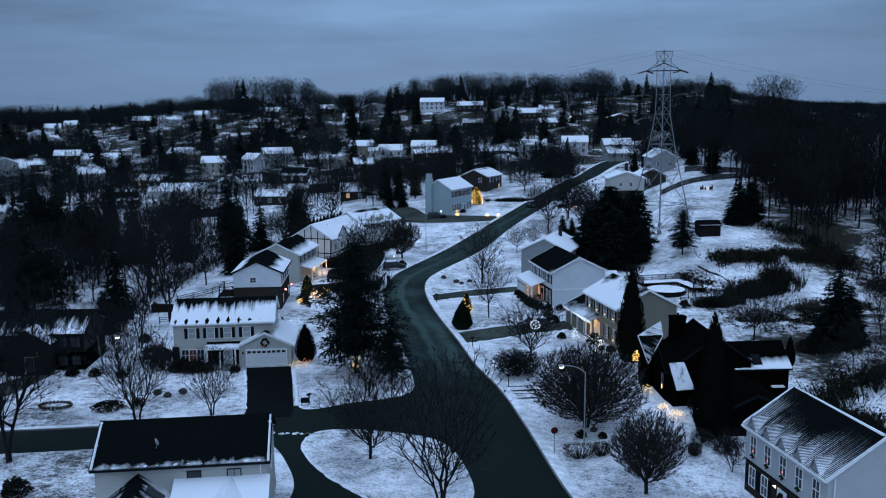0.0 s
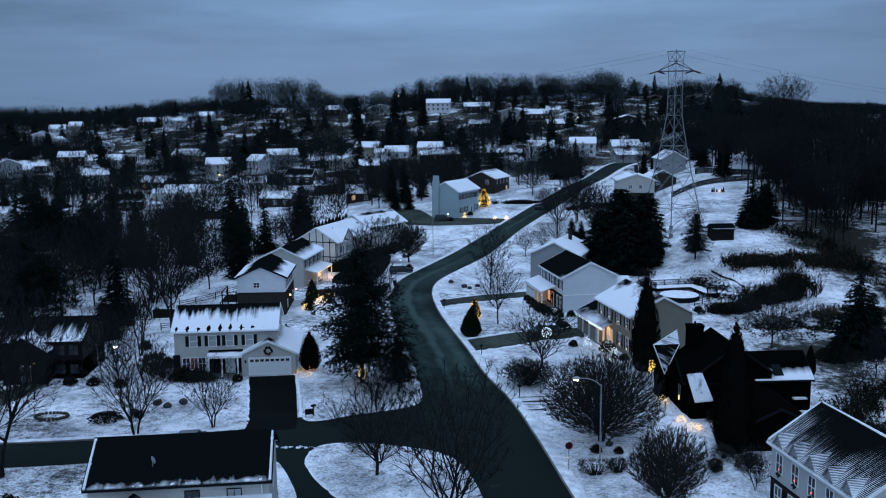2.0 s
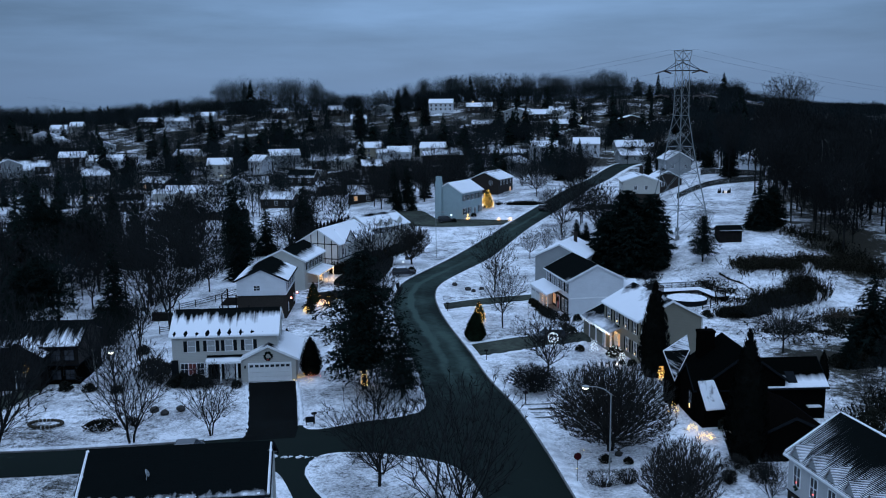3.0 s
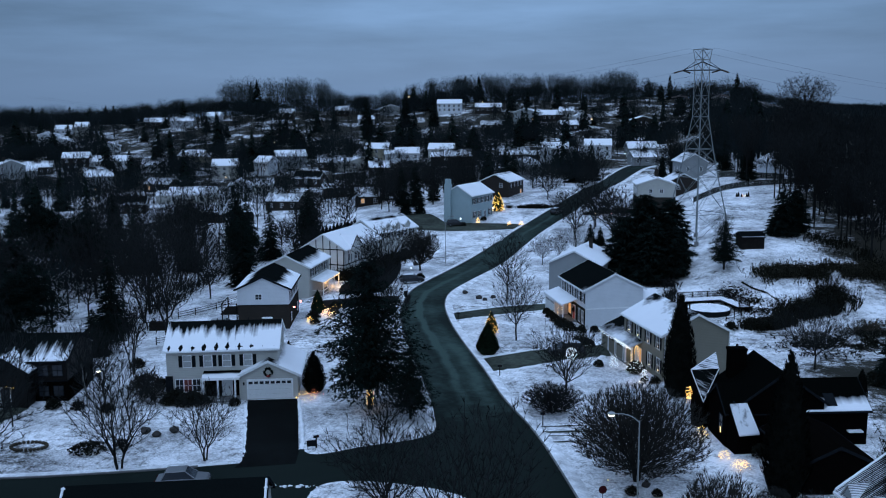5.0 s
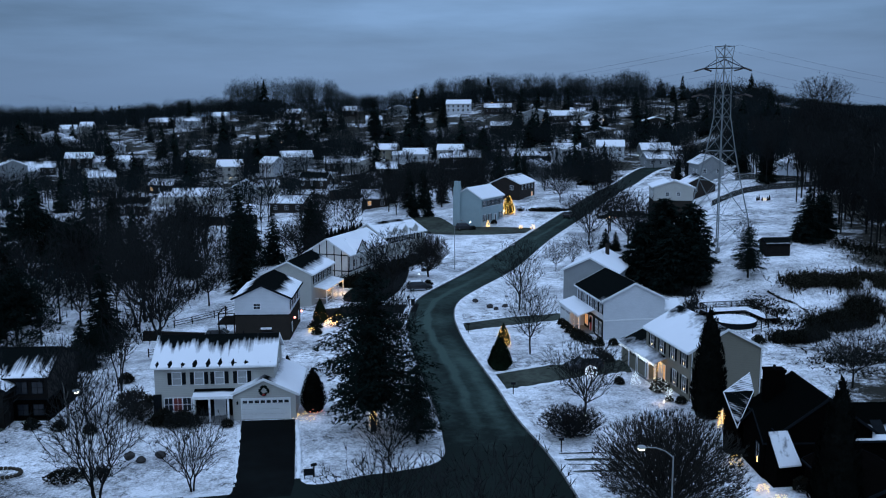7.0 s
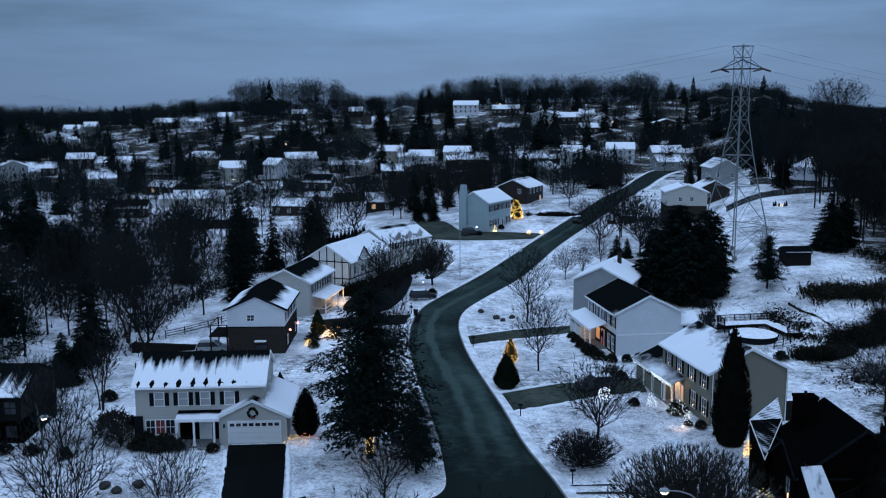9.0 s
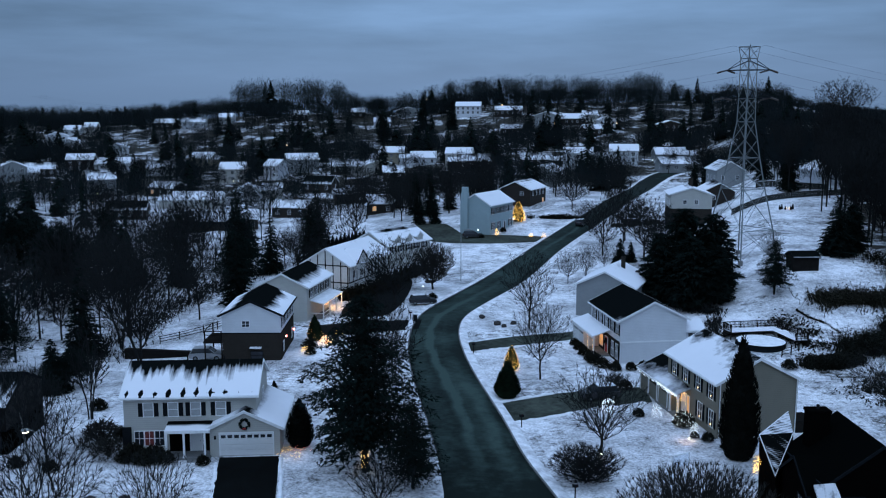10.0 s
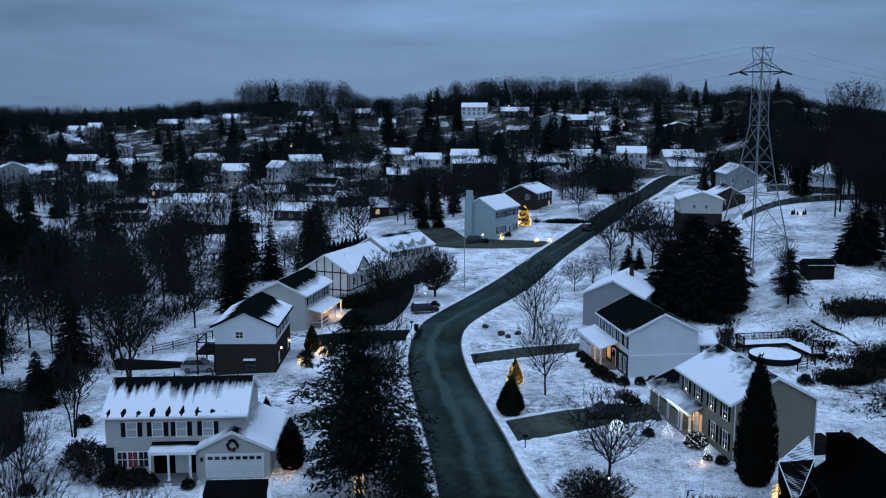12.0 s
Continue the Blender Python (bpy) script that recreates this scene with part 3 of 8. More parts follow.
bank("snow_bank", [(-14.6, 84.2), (-14.2, 80.5), (-10.8, 74.3), (-6.5, 69.5)], 0.20, 7, "low ridge of shovelled snow round the island lawn")
bank("snow_bank", [(-110, 83.3), (-70, 84.9), (-45, 86.7), (-30, 89.0), (-23.5, 90.6)], 0.22, 8, "low ridge of ploughed snow along the street")
patch("pavement_walk_dark", straight([(-52, 106), (-49.5, 105.6), (-51, 98), (-62, 93), (-66, 94.5), (-54, 99.5)]), M_DRIVE2, 0.04, "cleared front walk curving through snow", "path")

for k, (o, w) in enumerate(((0.0, 0.30), (1.5, 0.16), (2.6, 0.36), (4.4, 0.14))):
    pts = [(6.9 - 0.3 * k + i * 1.3, 96.2 + o + 0.07 * i + 0.28 * noise.noise(Vector((i * 0.35, o, 0)))) for i in range(8 + k % 2)]
    wid = [w * (0.5 + abs(noise.noise(Vector((i * 0.8, o, 5)))) * 1.6) * (1 - 0.06 * i) for i in range(len(pts))]
    patch("pavement_tyre_track", pts + [(p[0], p[1] + q) for p, q in zip(pts[::-1], wid[::-1])], M_DRIVE2, 0.03, "dark tyre track worn through snow on a drive", "driveway")
patch("lawn_strip", rounded([(-17.4, 81.2), (-16.6, 80.6), (-14.5, 75.5), (-13.7, 72.0), (-13.9, 69.4), (-15.0, 69.2), (-15.5, 73.5)]), M_SNOW, 0.12, "narrow snowy planting strip beside the house", "lawn")

# ---- houses ----
MESHES = {}


def shared(key, make):
    if key not in MESHES:
        MESHES[key] = make()
    return MESHES[key]


def volume(parent, cx, cy, W, D, hw, rise, ridge, wall, roof, over=0.4, z0=-1.6, skirt=None, skirt_h=0.0, trim=None, roof_name="roof", turn=0.0):
    """One gabled block of a house, in its parent's frame: walls (with a lower band of other stuff), roof slabs, eave boards."""
    trim = trim or M_TRIM
    R = Matrix.Translation((cx, cy, 0)) @ Matrix.Rotation(radians(turn), 4, "Z") @ (Matrix.Rotation(radians(90), 4, "Z") if ridge == "y" else Matrix.Identity(4))
    w, d = (W, D) if ridge == "x" else (D, W)
    a, b = w / 2, d / 2
    lo = skirt_h if skirt else z0
    g = Geo()
    for s in (-1, 1):
        pts = [(s * a, -b, lo), (s * a, b, lo), (s * a, b, hw), (s * a, 0, hw + rise), (s * a, -b, hw)]
        g.poly(*(pts if s > 0 else pts[::-1]))
    g.poly((-a, -b, lo), (a, -b, lo), (a, -b, hw), (-a, -b, hw))
    g.poly((a, b, lo), (-a, b, lo), (-a, b, hw), (a, b, hw))
    part("wall", g.moved(R), wall, parent)
    if skirt:
        part("lower_wall", Geo().box(-a + 0.02, a - 0.02, -b + 0.02, b - 0.02, z0, skirt_h).moved(R), skirt, parent)
        g = Geo()
        for x0, x1, y0, y1 in ((-a - 0.04, a + 0.04, -b - 0.04, -b + 0.03), (-a - 0.04, a + 0.04, b - 0.03, b + 0.04), (-a - 0.04, -a + 0.03, -b, b), (a - 0.03, a + 0.04, -b, b)):
            g.box(x0, x1, y0, y1, skirt_h - 0.06, skirt_h + 0.06)
        part("band", g.moved(R), M_DARKTRIM, parent)
    k = rise / b
    e, th = a + over * 0.6, 0.16
    g = Geo()
    for s in (-1, 1):
        y0, y1 = s * (b + over), 0.0
        z_lo, z_hi = hw - over * k + 0.02, hw + rise + 0.02
        q = [(-e, y0, z_lo), (e, y0, z_lo), (e, y1, z_hi), (-e, y1, z_hi)]
        if s > 0:
            q = [q[1], q[0], q[3], q[2]]
        g.hexa(q + [(p[0], p[1], p[2] + th) for p in q])
    part(roof_name, g.moved(R), roof, parent)
    for s in (-1, 1):
        part("gutter", Geo().box(-e, e, s * (b + over + 0.06) - 0.07, s * (b + over + 0.06) + 0.07, hw - over * k - 0.04, hw - over * k + 0.12).moved(R), trim, parent)
    for s in (-1, 1):
        g = Geo()
        for t in (-1, 1):
            p, q = (s * e, t * (b + over), hw - over * k + 0.02), (s * e, 0, hw + rise + 0.02)
            o = s * 0.05
            pts = [(p[0], p[1], p[2] - 0.12), (p[0] + o, p[1], p[2] - 0.12), (q[0] + o, q[1], q[2] - 0.12), (q[0], q[1], q[2] - 0.12)]
            if s * t > 0:
                pts = pts[::-1]
            g.hexa(pts + [(v[0], v[1], v[2] + 0.30) for v in pts])
        part("bargeboard", g.moved(R), trim, parent)


def lean_to(parent, x0, x1, y0, y1, z_lo, z_hi, roof, side="front", trim=None, th=0.14):
    """A single-slope roof against a wall: high at y1, low at y0 (y0 < y1: falls to the front)."""
    q = [(x0, y0, z_lo), (x1, y0, z_lo), (x1, y1, z_hi), (x0, y1, z_hi)]
    part("porch_roof", Geo().hexa(q + [(p[0], p[1], p[2] + th) for p in q]), roof, parent)
    part("porch_fascia", Geo().box(x0, x1, y0 - 0.05, y0 + 0.03, z_lo - 0.16, z_lo + 0.10), trim or M_TRIM, parent)


def face_matrix(W, D, face, u, z, cx=0.0, cy=0.0):
    """Where an opening sits: its own x runs along the wall, -y points out."""
    if face == "front":
        return Matrix.Translation((cx + u, cy - D / 2, z))
    if face == "back":
        return Matrix.Translation((cx - u, cy + D / 2, z)) @ Matrix.Rotation(math.pi, 4, "Z")
    if face == "right":
        return Matrix.Translation((cx + W / 2, cy + u, z)) @ Matrix.Rotation(math.pi / 2, 4, "Z")
    return Matrix.Translation((cx - W / 2, cy - u, z)) @ Matrix.Rotation(-math.pi / 2, 4, "Z")


def window(parent, m, w, h, shutters=False, lit=None, panes=2, frame_mat=None, candle=None, blind=False):
    frame_mat = frame_mat or M_TRIM

    def make_frame():
        g, t = Geo(), 0.07
        xs, zs = [-w / 2 - t, -w / 2], [-t, 0, h * 0.5 - 0.025, h * 0.5 + 0.025, h, h + t]
        for k in range(1, panes):
            xs += [-w / 2 + w * k / panes - 0.02, -w / 2 + w * k / panes + 0.02]
        xs += [w / 2, w / 2 + t]
        nx, nz = len(xs), len(zs)
        for y in (-0.055, 0.0):
            g.v += [(x, y, z) for z in zs for x in xs]

        def full(i, k):
            return 0 <= i < nx - 1 and 0 <= k < nz - 1 and (i % 2 == 0 or k % 2 == 0)

        for k in range(nz - 1):
            for i in range(nx - 1):
                if not full(i, k):
                    continue
                a, b, c, d = k * nx + i, k * nx + i + 1, (k + 1) * nx + i + 1, (k + 1) * nx + i
                o = nx * nz
                g.f.append((a, b, c, d))
                for p, q, di, dk in ((a, b, 0, -1), (b, c, 1, 0), (c, d, 0, 1), (d, a, -1, 0)):
                    if not full(i + di, k + dk):
                        g.f.append((q, p, p + o, q + o))
        return g.mesh("window", frame_mat)

    ob = part("window", shared(("frame", w, h, panes, frame_mat.name), make_frame), None, parent)
    ob.matrix_basis = m
    glass = lit or (M_CURTAIN if blind else M_GLASS)
    part("pane", shared(("pane", w, h, glass.name), lambda: Geo().box(-w / 2, w / 2, -0.02, 0.01, 0, h).mesh("pane", glass)), None, ob)
    if shutters:
        def make_shutter():
            g = Geo().box(-0.2, 0.2, -0.05, 0.0, 0, h)
            for i in range(int(h / 0.16)):
                g.box(-0.15, 0.15, -0.065, -0.05, 0.06 + i * 0.16, 0.13 + i * 0.16)
            return g.mesh("shutter", M_SHUTTER)
        for s in (-1, 1):
            sh = part("shutter", shared(("shutter", h), make_shutter), None, parent)
            sh.matrix_basis = m @ Matrix.Translation((s * (w / 2 + 0.31), 0, 0))
    if candle:
        part("candle", shared(("candle", candle.name), lambda: Geo().ball((0, -0.06, 0.28), 0.045, 6, 4, 1.5).mesh("candle", candle)), None, ob)
    return ob


def door(parent, m, w=0.95, h=2.05, mat=None, lit=None):
    g = Geo()
    for x0, x1, z0, z1 in ((-w / 2 - 0.1, -w / 2, 0, h), (w / 2, w / 2 + 0.1, 0, h), (-w / 2 - 0.1, w / 2 + 0.1, h, h + 0.12)):
        g.box(x0, x1, -0.07, 0.02, z0, z1)
    ob = part("door", g, M_TRIM, parent)
    ob.matrix_basis = m
    leaf = Geo().box(-w / 2, w / 2, -0.03, 0.01, 0, h)
    for sx in (-0.24, 0.24):
        for z0, z1 in ((0.2, 0.9), (1.05, 1.85)):
            leaf.box(sx * w / 0.95 - 0.16, sx * w / 0.95 + 0.16, -0.045, -0.03, z0, z1)
    part("leaf", leaf, lit or mat or M_DOOR, ob)
    part("handle", Geo().ball((w * 0.4, -0.08, 1.0), 0.04), M_STEEL, ob)
    return ob


def garage_door(parent, m, w=4.9, h=2.13, mat=None):
    mat = mat or M_GARAGE
    g = Geo()
    for x0, x1, z0, z1 in ((-w / 2 - 0.12, -w / 2, 0, h), (w / 2, w / 2 + 0.12, 0, h), (-w / 2 - 0.12, w / 2 + 0.12, h, h + 0.14)):
        g.box(x0, x1, -0.06, 0.02, z0, z1)
    ob = part("garage_door", g, M_TRIM, parent)
    ob.matrix_basis = m
    rows, cols = 4, 8 if w > 4 else 4
    for r in range(rows):
        z0, z1 = h * r / rows + 0.012, h * (r + 1) / rows - 0.012
        p = Geo().box(-w / 2, w / 2, -0.02, 0.01, z0, z1)
        if r < rows - 1:
            for c in range(cols):
                x = -w / 2 + w * (c + 0.5) / cols
                p.box(x - w / cols * 0.38, x + w / cols * 0.38, -0.032, -0.02, z0 + 0.09, z1 - 0.09)
        part("panel", p, mat, ob)
    for c in range(cols):
        x = -w / 2 + w * (c + 0.5) / cols
        part("pane", Geo().box(x - w / cols * 0.36, x + w / cols * 0.36, -0.034, -0.021, h * 0.80, h * 0.94), M_GLASS, ob)
    return ob


def chimney(parent, x, y, z0, z1, w=0.9, d=0.7, mat=None):
    g = Geo().box(x - w / 2, x + w / 2, y - d / 2, y + d / 2, z0, z1 - 0.25)
    g.box(x - w / 2 - 0.07, x + w / 2 + 0.07, y - d / 2 - 0.07, y + d / 2 + 0.07, z1 - 0.25, z1)
    c = part("chimney", g, mat or M_BRICK, parent)
    part("flue", Geo().tube([(x, y, z1), (x, y, z1 + 0.35)], [0.14, 0.13], 8), M_DARKTRIM, c)


def wreath(parent, m, r=0.42):
    g, b = Geo(), Geo()
    rng = random.Random(5)
    for i in range(60):
        w = rng.uniform(0, 6.283)
        q = r + rng.uniform(-0.10, 0.10)
        g.octa((q * math.cos(w), -0.06 + rng.uniform(-0.05, 0.02), q * math.sin(w)), rng.uniform(0.07, 0.13))
    ob = part("wreath", g, M_NEEDLE, parent, "green evergreen wreath with a red bow")
    ob.matrix_basis = m
    b.octa((0, -0.12, -r), 0.12).octa((-0.12, -0.12, -r - 0.05), 0.1).octa((0.12, -0.12, -r - 0.05), 0.1)
    part("bow", b, M_REDBOW, ob)


def downpipe(parent, m, h):
    g = Geo().tube([(0, -0.12, h + 0.1), (0, -0.10, h - 0.25), (0, -0.08, 0.2), (0.0, -0.22, 0.05)], [0.05] * 4, 6)
    part("downpipe", g, M_TRIM, parent).matrix_basis = m


def front_windows(h, W, D, us, z, w, ht, **kw):
    for u in us:
        window(h, face_matrix(W, D, "front", u, z), w, ht, **kw)


def post(parent, x, y, z1, r=0.09, mat=None):
    g = Geo().box(x - r, x + r, y - r, y + r, -0.6, z1)
    g.box(x - r - 0.05, x + r + 0.05, y - r - 0.05, y + r + 0.05, z1 - 0.18, z1)
    g.box(x - r - 0.05, x + r + 0.05, y - r - 0.05, y + r + 0.05, 0.0, 0.2)
    part("post", g, mat or M_TRIM, parent)


def house_garage():
    """Cream two-storey house with an attached gabled garage and a small porch."""
    h = thing("house", "cream two-storey house with attached garage, streaky snow on its roof", "house", -29.6, 113.75, 1.2, 6.8)
    W, D, hw, rise = 12.4, 7.8, 5.65, 2.15
    roof = roofing("roof_streaked_snow", hw, hw + rise, 0.86, 0.60, 1.02, 0.46, scale=0.14, grain=2.0, dots=1.3)
    volume(h, 0, 0, W, D, hw, rise, "x", M_CREAM, roof)
    front_windows(h, W, D, (-3.9, -1.6, 0.5, 2.85), 3.6, 0.85, 1.3, shutters=True, blind=True, panes=1)
    for u in (-4.85, -3.9, -2.95):
        window(h, face_matrix(W, D, "front", u, 0.75), 0.82, 1.4, panes=2, lit=M_REDGLOW if u == -3.9 else None)
    window(h, face_matrix(W, D, "left", 1.5, 3.5), 0.9, 1.3)
    window(h, face_matrix(W, D, "right", 0.5, 3.6), 0.9, 1.3)
    part("corner_board", Geo().box(-6.37, -5.55, -D / 2 - 0.12, -D / 2 + 0.01, 0.0, 2.6), M_SHUTTER, h)
    groof = roofing("roof_garage_snow", 2.7, 4.3, 1.05, 0.35, 1.05, 0.1, scale=0.4, axis="y")
    gx, gy, gw, gd = 5.2, -0.55, 6.5, 9.2
    volume(h, gx, gy, gw, gd, 2.75, 1.55, "y", M_CREAM, groof, over=0.35)
    garage_door(h, face_matrix(gw, gd, "front", 0.15, 0.05, gx, gy))
    wreath(h, face_matrix(gw, gd, "front", 0.0, 3.1, gx, gy))
    part("wall_lamp", Geo().box(-0.08, 0.08, -0.2, 0.0, 0, 0.3), M_DARKTRIM, h).matrix_basis = face_matrix(gw, gd, "front", -2.75, 1.7, gx, gy)
    proof = roofing("roof_porch_snow", 2.62, 3.0, 1.5, 0.2, 1.6, 0.0)
    lean_to(h, -2.1, 2.05, -5.6, -D / 2, 2.62, 2.95, proof)
    for x in (-1.95, -0.35, 1.55):
        post(h, x, -5.6, 2.65)
    part("porch_floor", Geo().box(-2.1, 2.05, -5.75, -D / 2, -0.6, 0.12), M_KERB, h)
    part("porch_steps", Geo().box(0.0, 1.5, -6.4, -5.75, -0.6, -0.02), M_KERB, h)
    part("porch_wall", Geo().box(-2.05, 2.0, -D / 2 - 0.025, -D / 2 + 0.01, 0.1, 2.6), M_DARKBRICK, h)
    door(h, face_matrix(W, D, "front", 0.45, 0.13), 1.0, 2.05, mat=M_GARAGE)
    for vx in (-1.2, 2.4):
        part("vent_pipe", Geo().tube([(vx, 1.4, 6.6), (vx, 1.4, 7.9)], [0.07, 0.07], 8), M_DARKTRIM, h)
    return h


def house_near_left():
    """Pale house seen from behind its low front wing; black shingles with a snowy edge."""
    h = thing("house", "pale two-storey house with a bare black shingle roof", "house", -21.1, 67.6, 1.2, 7.7)
    W, D, hw, rise = 12.8, 7.4, 5.75, 2.15
    volume(h, 0, 0, W, D, hw, rise, "x", M_CREAM, roofing("roof_black_snow_edge", hw, hw + rise, 0.10, 0.30, 1.6, 0.15, scale=1.1), trim=M_DARKTRIM)
    r2 = random.Random(4)
    for s in (-1, 1):
        g = Geo()
        for i in range(9):
            v = r2.random()
            g.ball((s * (W / 2 + 0.12), -D / 2 - 0.4 + (D / 2 + 0.4) * v, hw - 0.22 + (rise + 0.25) * v + 0.2), 0.12 * r2.uniform(0.5, 1.3), 6, 4, 0.6, 0.3, r2)
        g.tube([(s * (W / 2 + 0.12), -D / 2 - 0.45, hw - 0.02), (s * (W / 2 + 0.12), -0.2, hw + rise + 0.12)], [0.10, 0.08], 5)
        part("snow_edge", g, M_PACK, h, "ridge of snow along the roof edge")
    g = Geo()
    for i in range(46):
        u = r2.uniform(-1, 1)
        if r2.random() < 0.5 - 0.45 * u:
            continue
        g.ball((u * W / 2, -D / 2 - 0.32 + abs(r2.gauss(0, 0.18)), hw - 0.02), r2.uniform(0.07, 0.2), 6, 4, 0.5, 0.25, r2)
    part("snow_clods", g, M_PACK, h, "lumps of snow left along the eave")["kind"] = "stuff"
    for u in (0.9, 3.9):
        window(h, face_matrix(W, D, "front", u, 3.75), 0.95, 1.25, frame_mat=M_DARKTRIM, blind=u > 2)
    downpipe(h, face_matrix(W, D, "front", 5.9, 0), 5.6)
    snow = roofing("roof_wing_snow", 2.6, 4.6, 1.5, 0.3, 0.6, 0.0)
    patchy = roofing("roof_wing_patchy", 2.6, 5.2, 0.75, 0.3, 1.0, 0.5, axis="y")
    lean_to(h, -0.6, 6.6, -D / 2 - 4.6, -D / 2, 2.7, 4.35, snow)
    part("wing_wall", Geo().box(-0.4, 6.4, -D / 2 - 4.2, -D / 2, -1.2, 2.75), M_CREAM, h)
    volume(h, -3.2, -D / 2 - 2.2, 5.4, 6.0, 2.9, 2.0, "y", M_CREAM, patchy, over=0.35)
    volume(h, 3.6, -D / 2 - 2.6, 2.4, 4.4, 3.4, 1.0, "y", M_CREAM, snow, over=0.25)
    for s in (-1, 1):
        q = Matrix.Translation((-3.2 + s * 1.45, -D / 2 - 1.9, 4.05)) @ Matrix.Rotation(radians(s * 36.5), 4, "Y")
        part("skylight", Geo().box(-0.75, 0.75, -0.55, 0.55, 0.05, 0.2), M_GLASS, h).matrix_basis = q
    g = Geo()
    g.tube([(0, 0, 0), (0.0, -0.05, 0.5)], [0.03, 0.03], 6).tube([(0.0, -0.10, 0.6), (0.02, -0.14, 0.62)], [0.30, 0.24], 14)
    part("satellite_dish", g, M_GREY, h, "small grey satellite dish").matrix_basis = Matrix.Translation((-2.0, -2.6, hw + 0.75)) @ Matrix.Rotation(radians(62), 4, "Z")
    window(h, face_matrix(W, D, "left", 0, 3.7), 0.95, 1.25)
    window(h, face_matrix(W, D, "right", 0, 3.7), 0.95, 1.25)
    return h


def house_dormers():
    """White colonial with a row of small wall gables over its upper windows and brick below."""
    h = thing("house", "white colonial house with a row of small gables and brick below", "house", 29.9, 67.2, 1.2, -79)
    W, D, hw, rise = 11.6, 8.4, 5.75, 2.7
    roof = roofing("roof_lapped_snow", hw, hw + rise, 0.50, 0.60, 0.62, 0.40, laps=0.70, lap=0.075, grain=6.0, scale=0.16)
    volume(h, 0, 0, W, D, hw, rise, "x", M_PALE, roof, over=0.3, skirt=M_BRICK, skirt_h=2.75)
    small = roofing("roof_gablet_snow", hw - 0.3, hw + 1.4, 0.66, 0.4, 0.30, 0.2, laps=0.70, lap=0.09)
    for k in range(5):
        u = -4.55 + k * 2.25
        g = Geo()
        y0 = -D / 2 - 0.32
        for s in (-1, 1):
            a, b, c, d = (u + s * 0.86, y0, hw - 0.15), (u, y0, hw + 1.0), (u, -D / 2 + 1.7, hw + 1.0), (u + s * 0.86, -D / 2 + 0.12, hw - 0.06)
            q = [a, b, c, d] if s < 0 else [b, a, d, c]
            g.hexa(q + [(p[0], p[1], p[2] + 0.12) for p in q])
        part("gablet_roof", g, small, h)
        part("gablet", Geo().poly((u - 0.7, y0 + 0.1, hw - 0.2), (u + 0.7, y0 + 0.1, hw - 0.2), (u, y0 + 0.1, hw + 0.88)), M_GREY, h)
        window(h, face_matrix(W, D, "front", u, 3.55), 0.85, 1.5, candle=M_REDCANDLE if k < 3 else None)
        b = Geo()
        b.octa((0, -0.12, 0.05), 0.16).octa((-0.18, -0.1, -0.05), 0.15).octa((0.18, -0.1, -0.05), 0.15).octa((0, -0.1, -0.2), 0.13)
        part("window_swag", b, M_XMAS, h, "small evergreen swag").matrix_basis = face_matrix(W, D, "front", u, 3.45)
    part("snow_edge", Geo().tube([(-W / 2, 0.1, hw + rise + 0.16), (W / 2, 0.1, hw + rise + 0.16)], [0.10, 0.14], 6), M_PACK, h, "ridge of snow along the roof ridge")
    part("snow_edge", Geo().tube([(-W / 2 - 0.2, -D / 2 - 0.2, hw + 0.05), (-W / 2 - 0.2, 0, hw + rise + 0.14)], [0.10, 0.10], 6), M_PACK, h, "ridge of snow along the roof verge")
    for u in (-4.55, -2.6, 2.2, 4.45):
        window(h, face_matrix(W, D, "front", u, 0.75), 0.9, 1.6, shutters=True)
    d = door(h, face_matrix(W, D, "front", 0.0, 0.1), 1.05, 2.1, mat=M_TRIM)
    wreath(h, face_matrix(W, D, "front", 0.0, 1.65) @ Matrix.Translation((0, -0.06, 0)), 0.3)
    lamp = part("wall_lamp", Geo().box(-0.09, 0.09, -0.2, 0.0, 0, 0.32), M_DARKTRIM, h)
    lamp.matrix_basis = face_matrix(W, D, "front", -0.95, 2.15)
    part("bulb", Geo().ball((0, -0.1, 0.15), 0.13), M_LAMP, lamp)
    downpipe(h, face_matrix(W, D, "right", -D / 2 + 0.5, 0), 5.6)
    return h


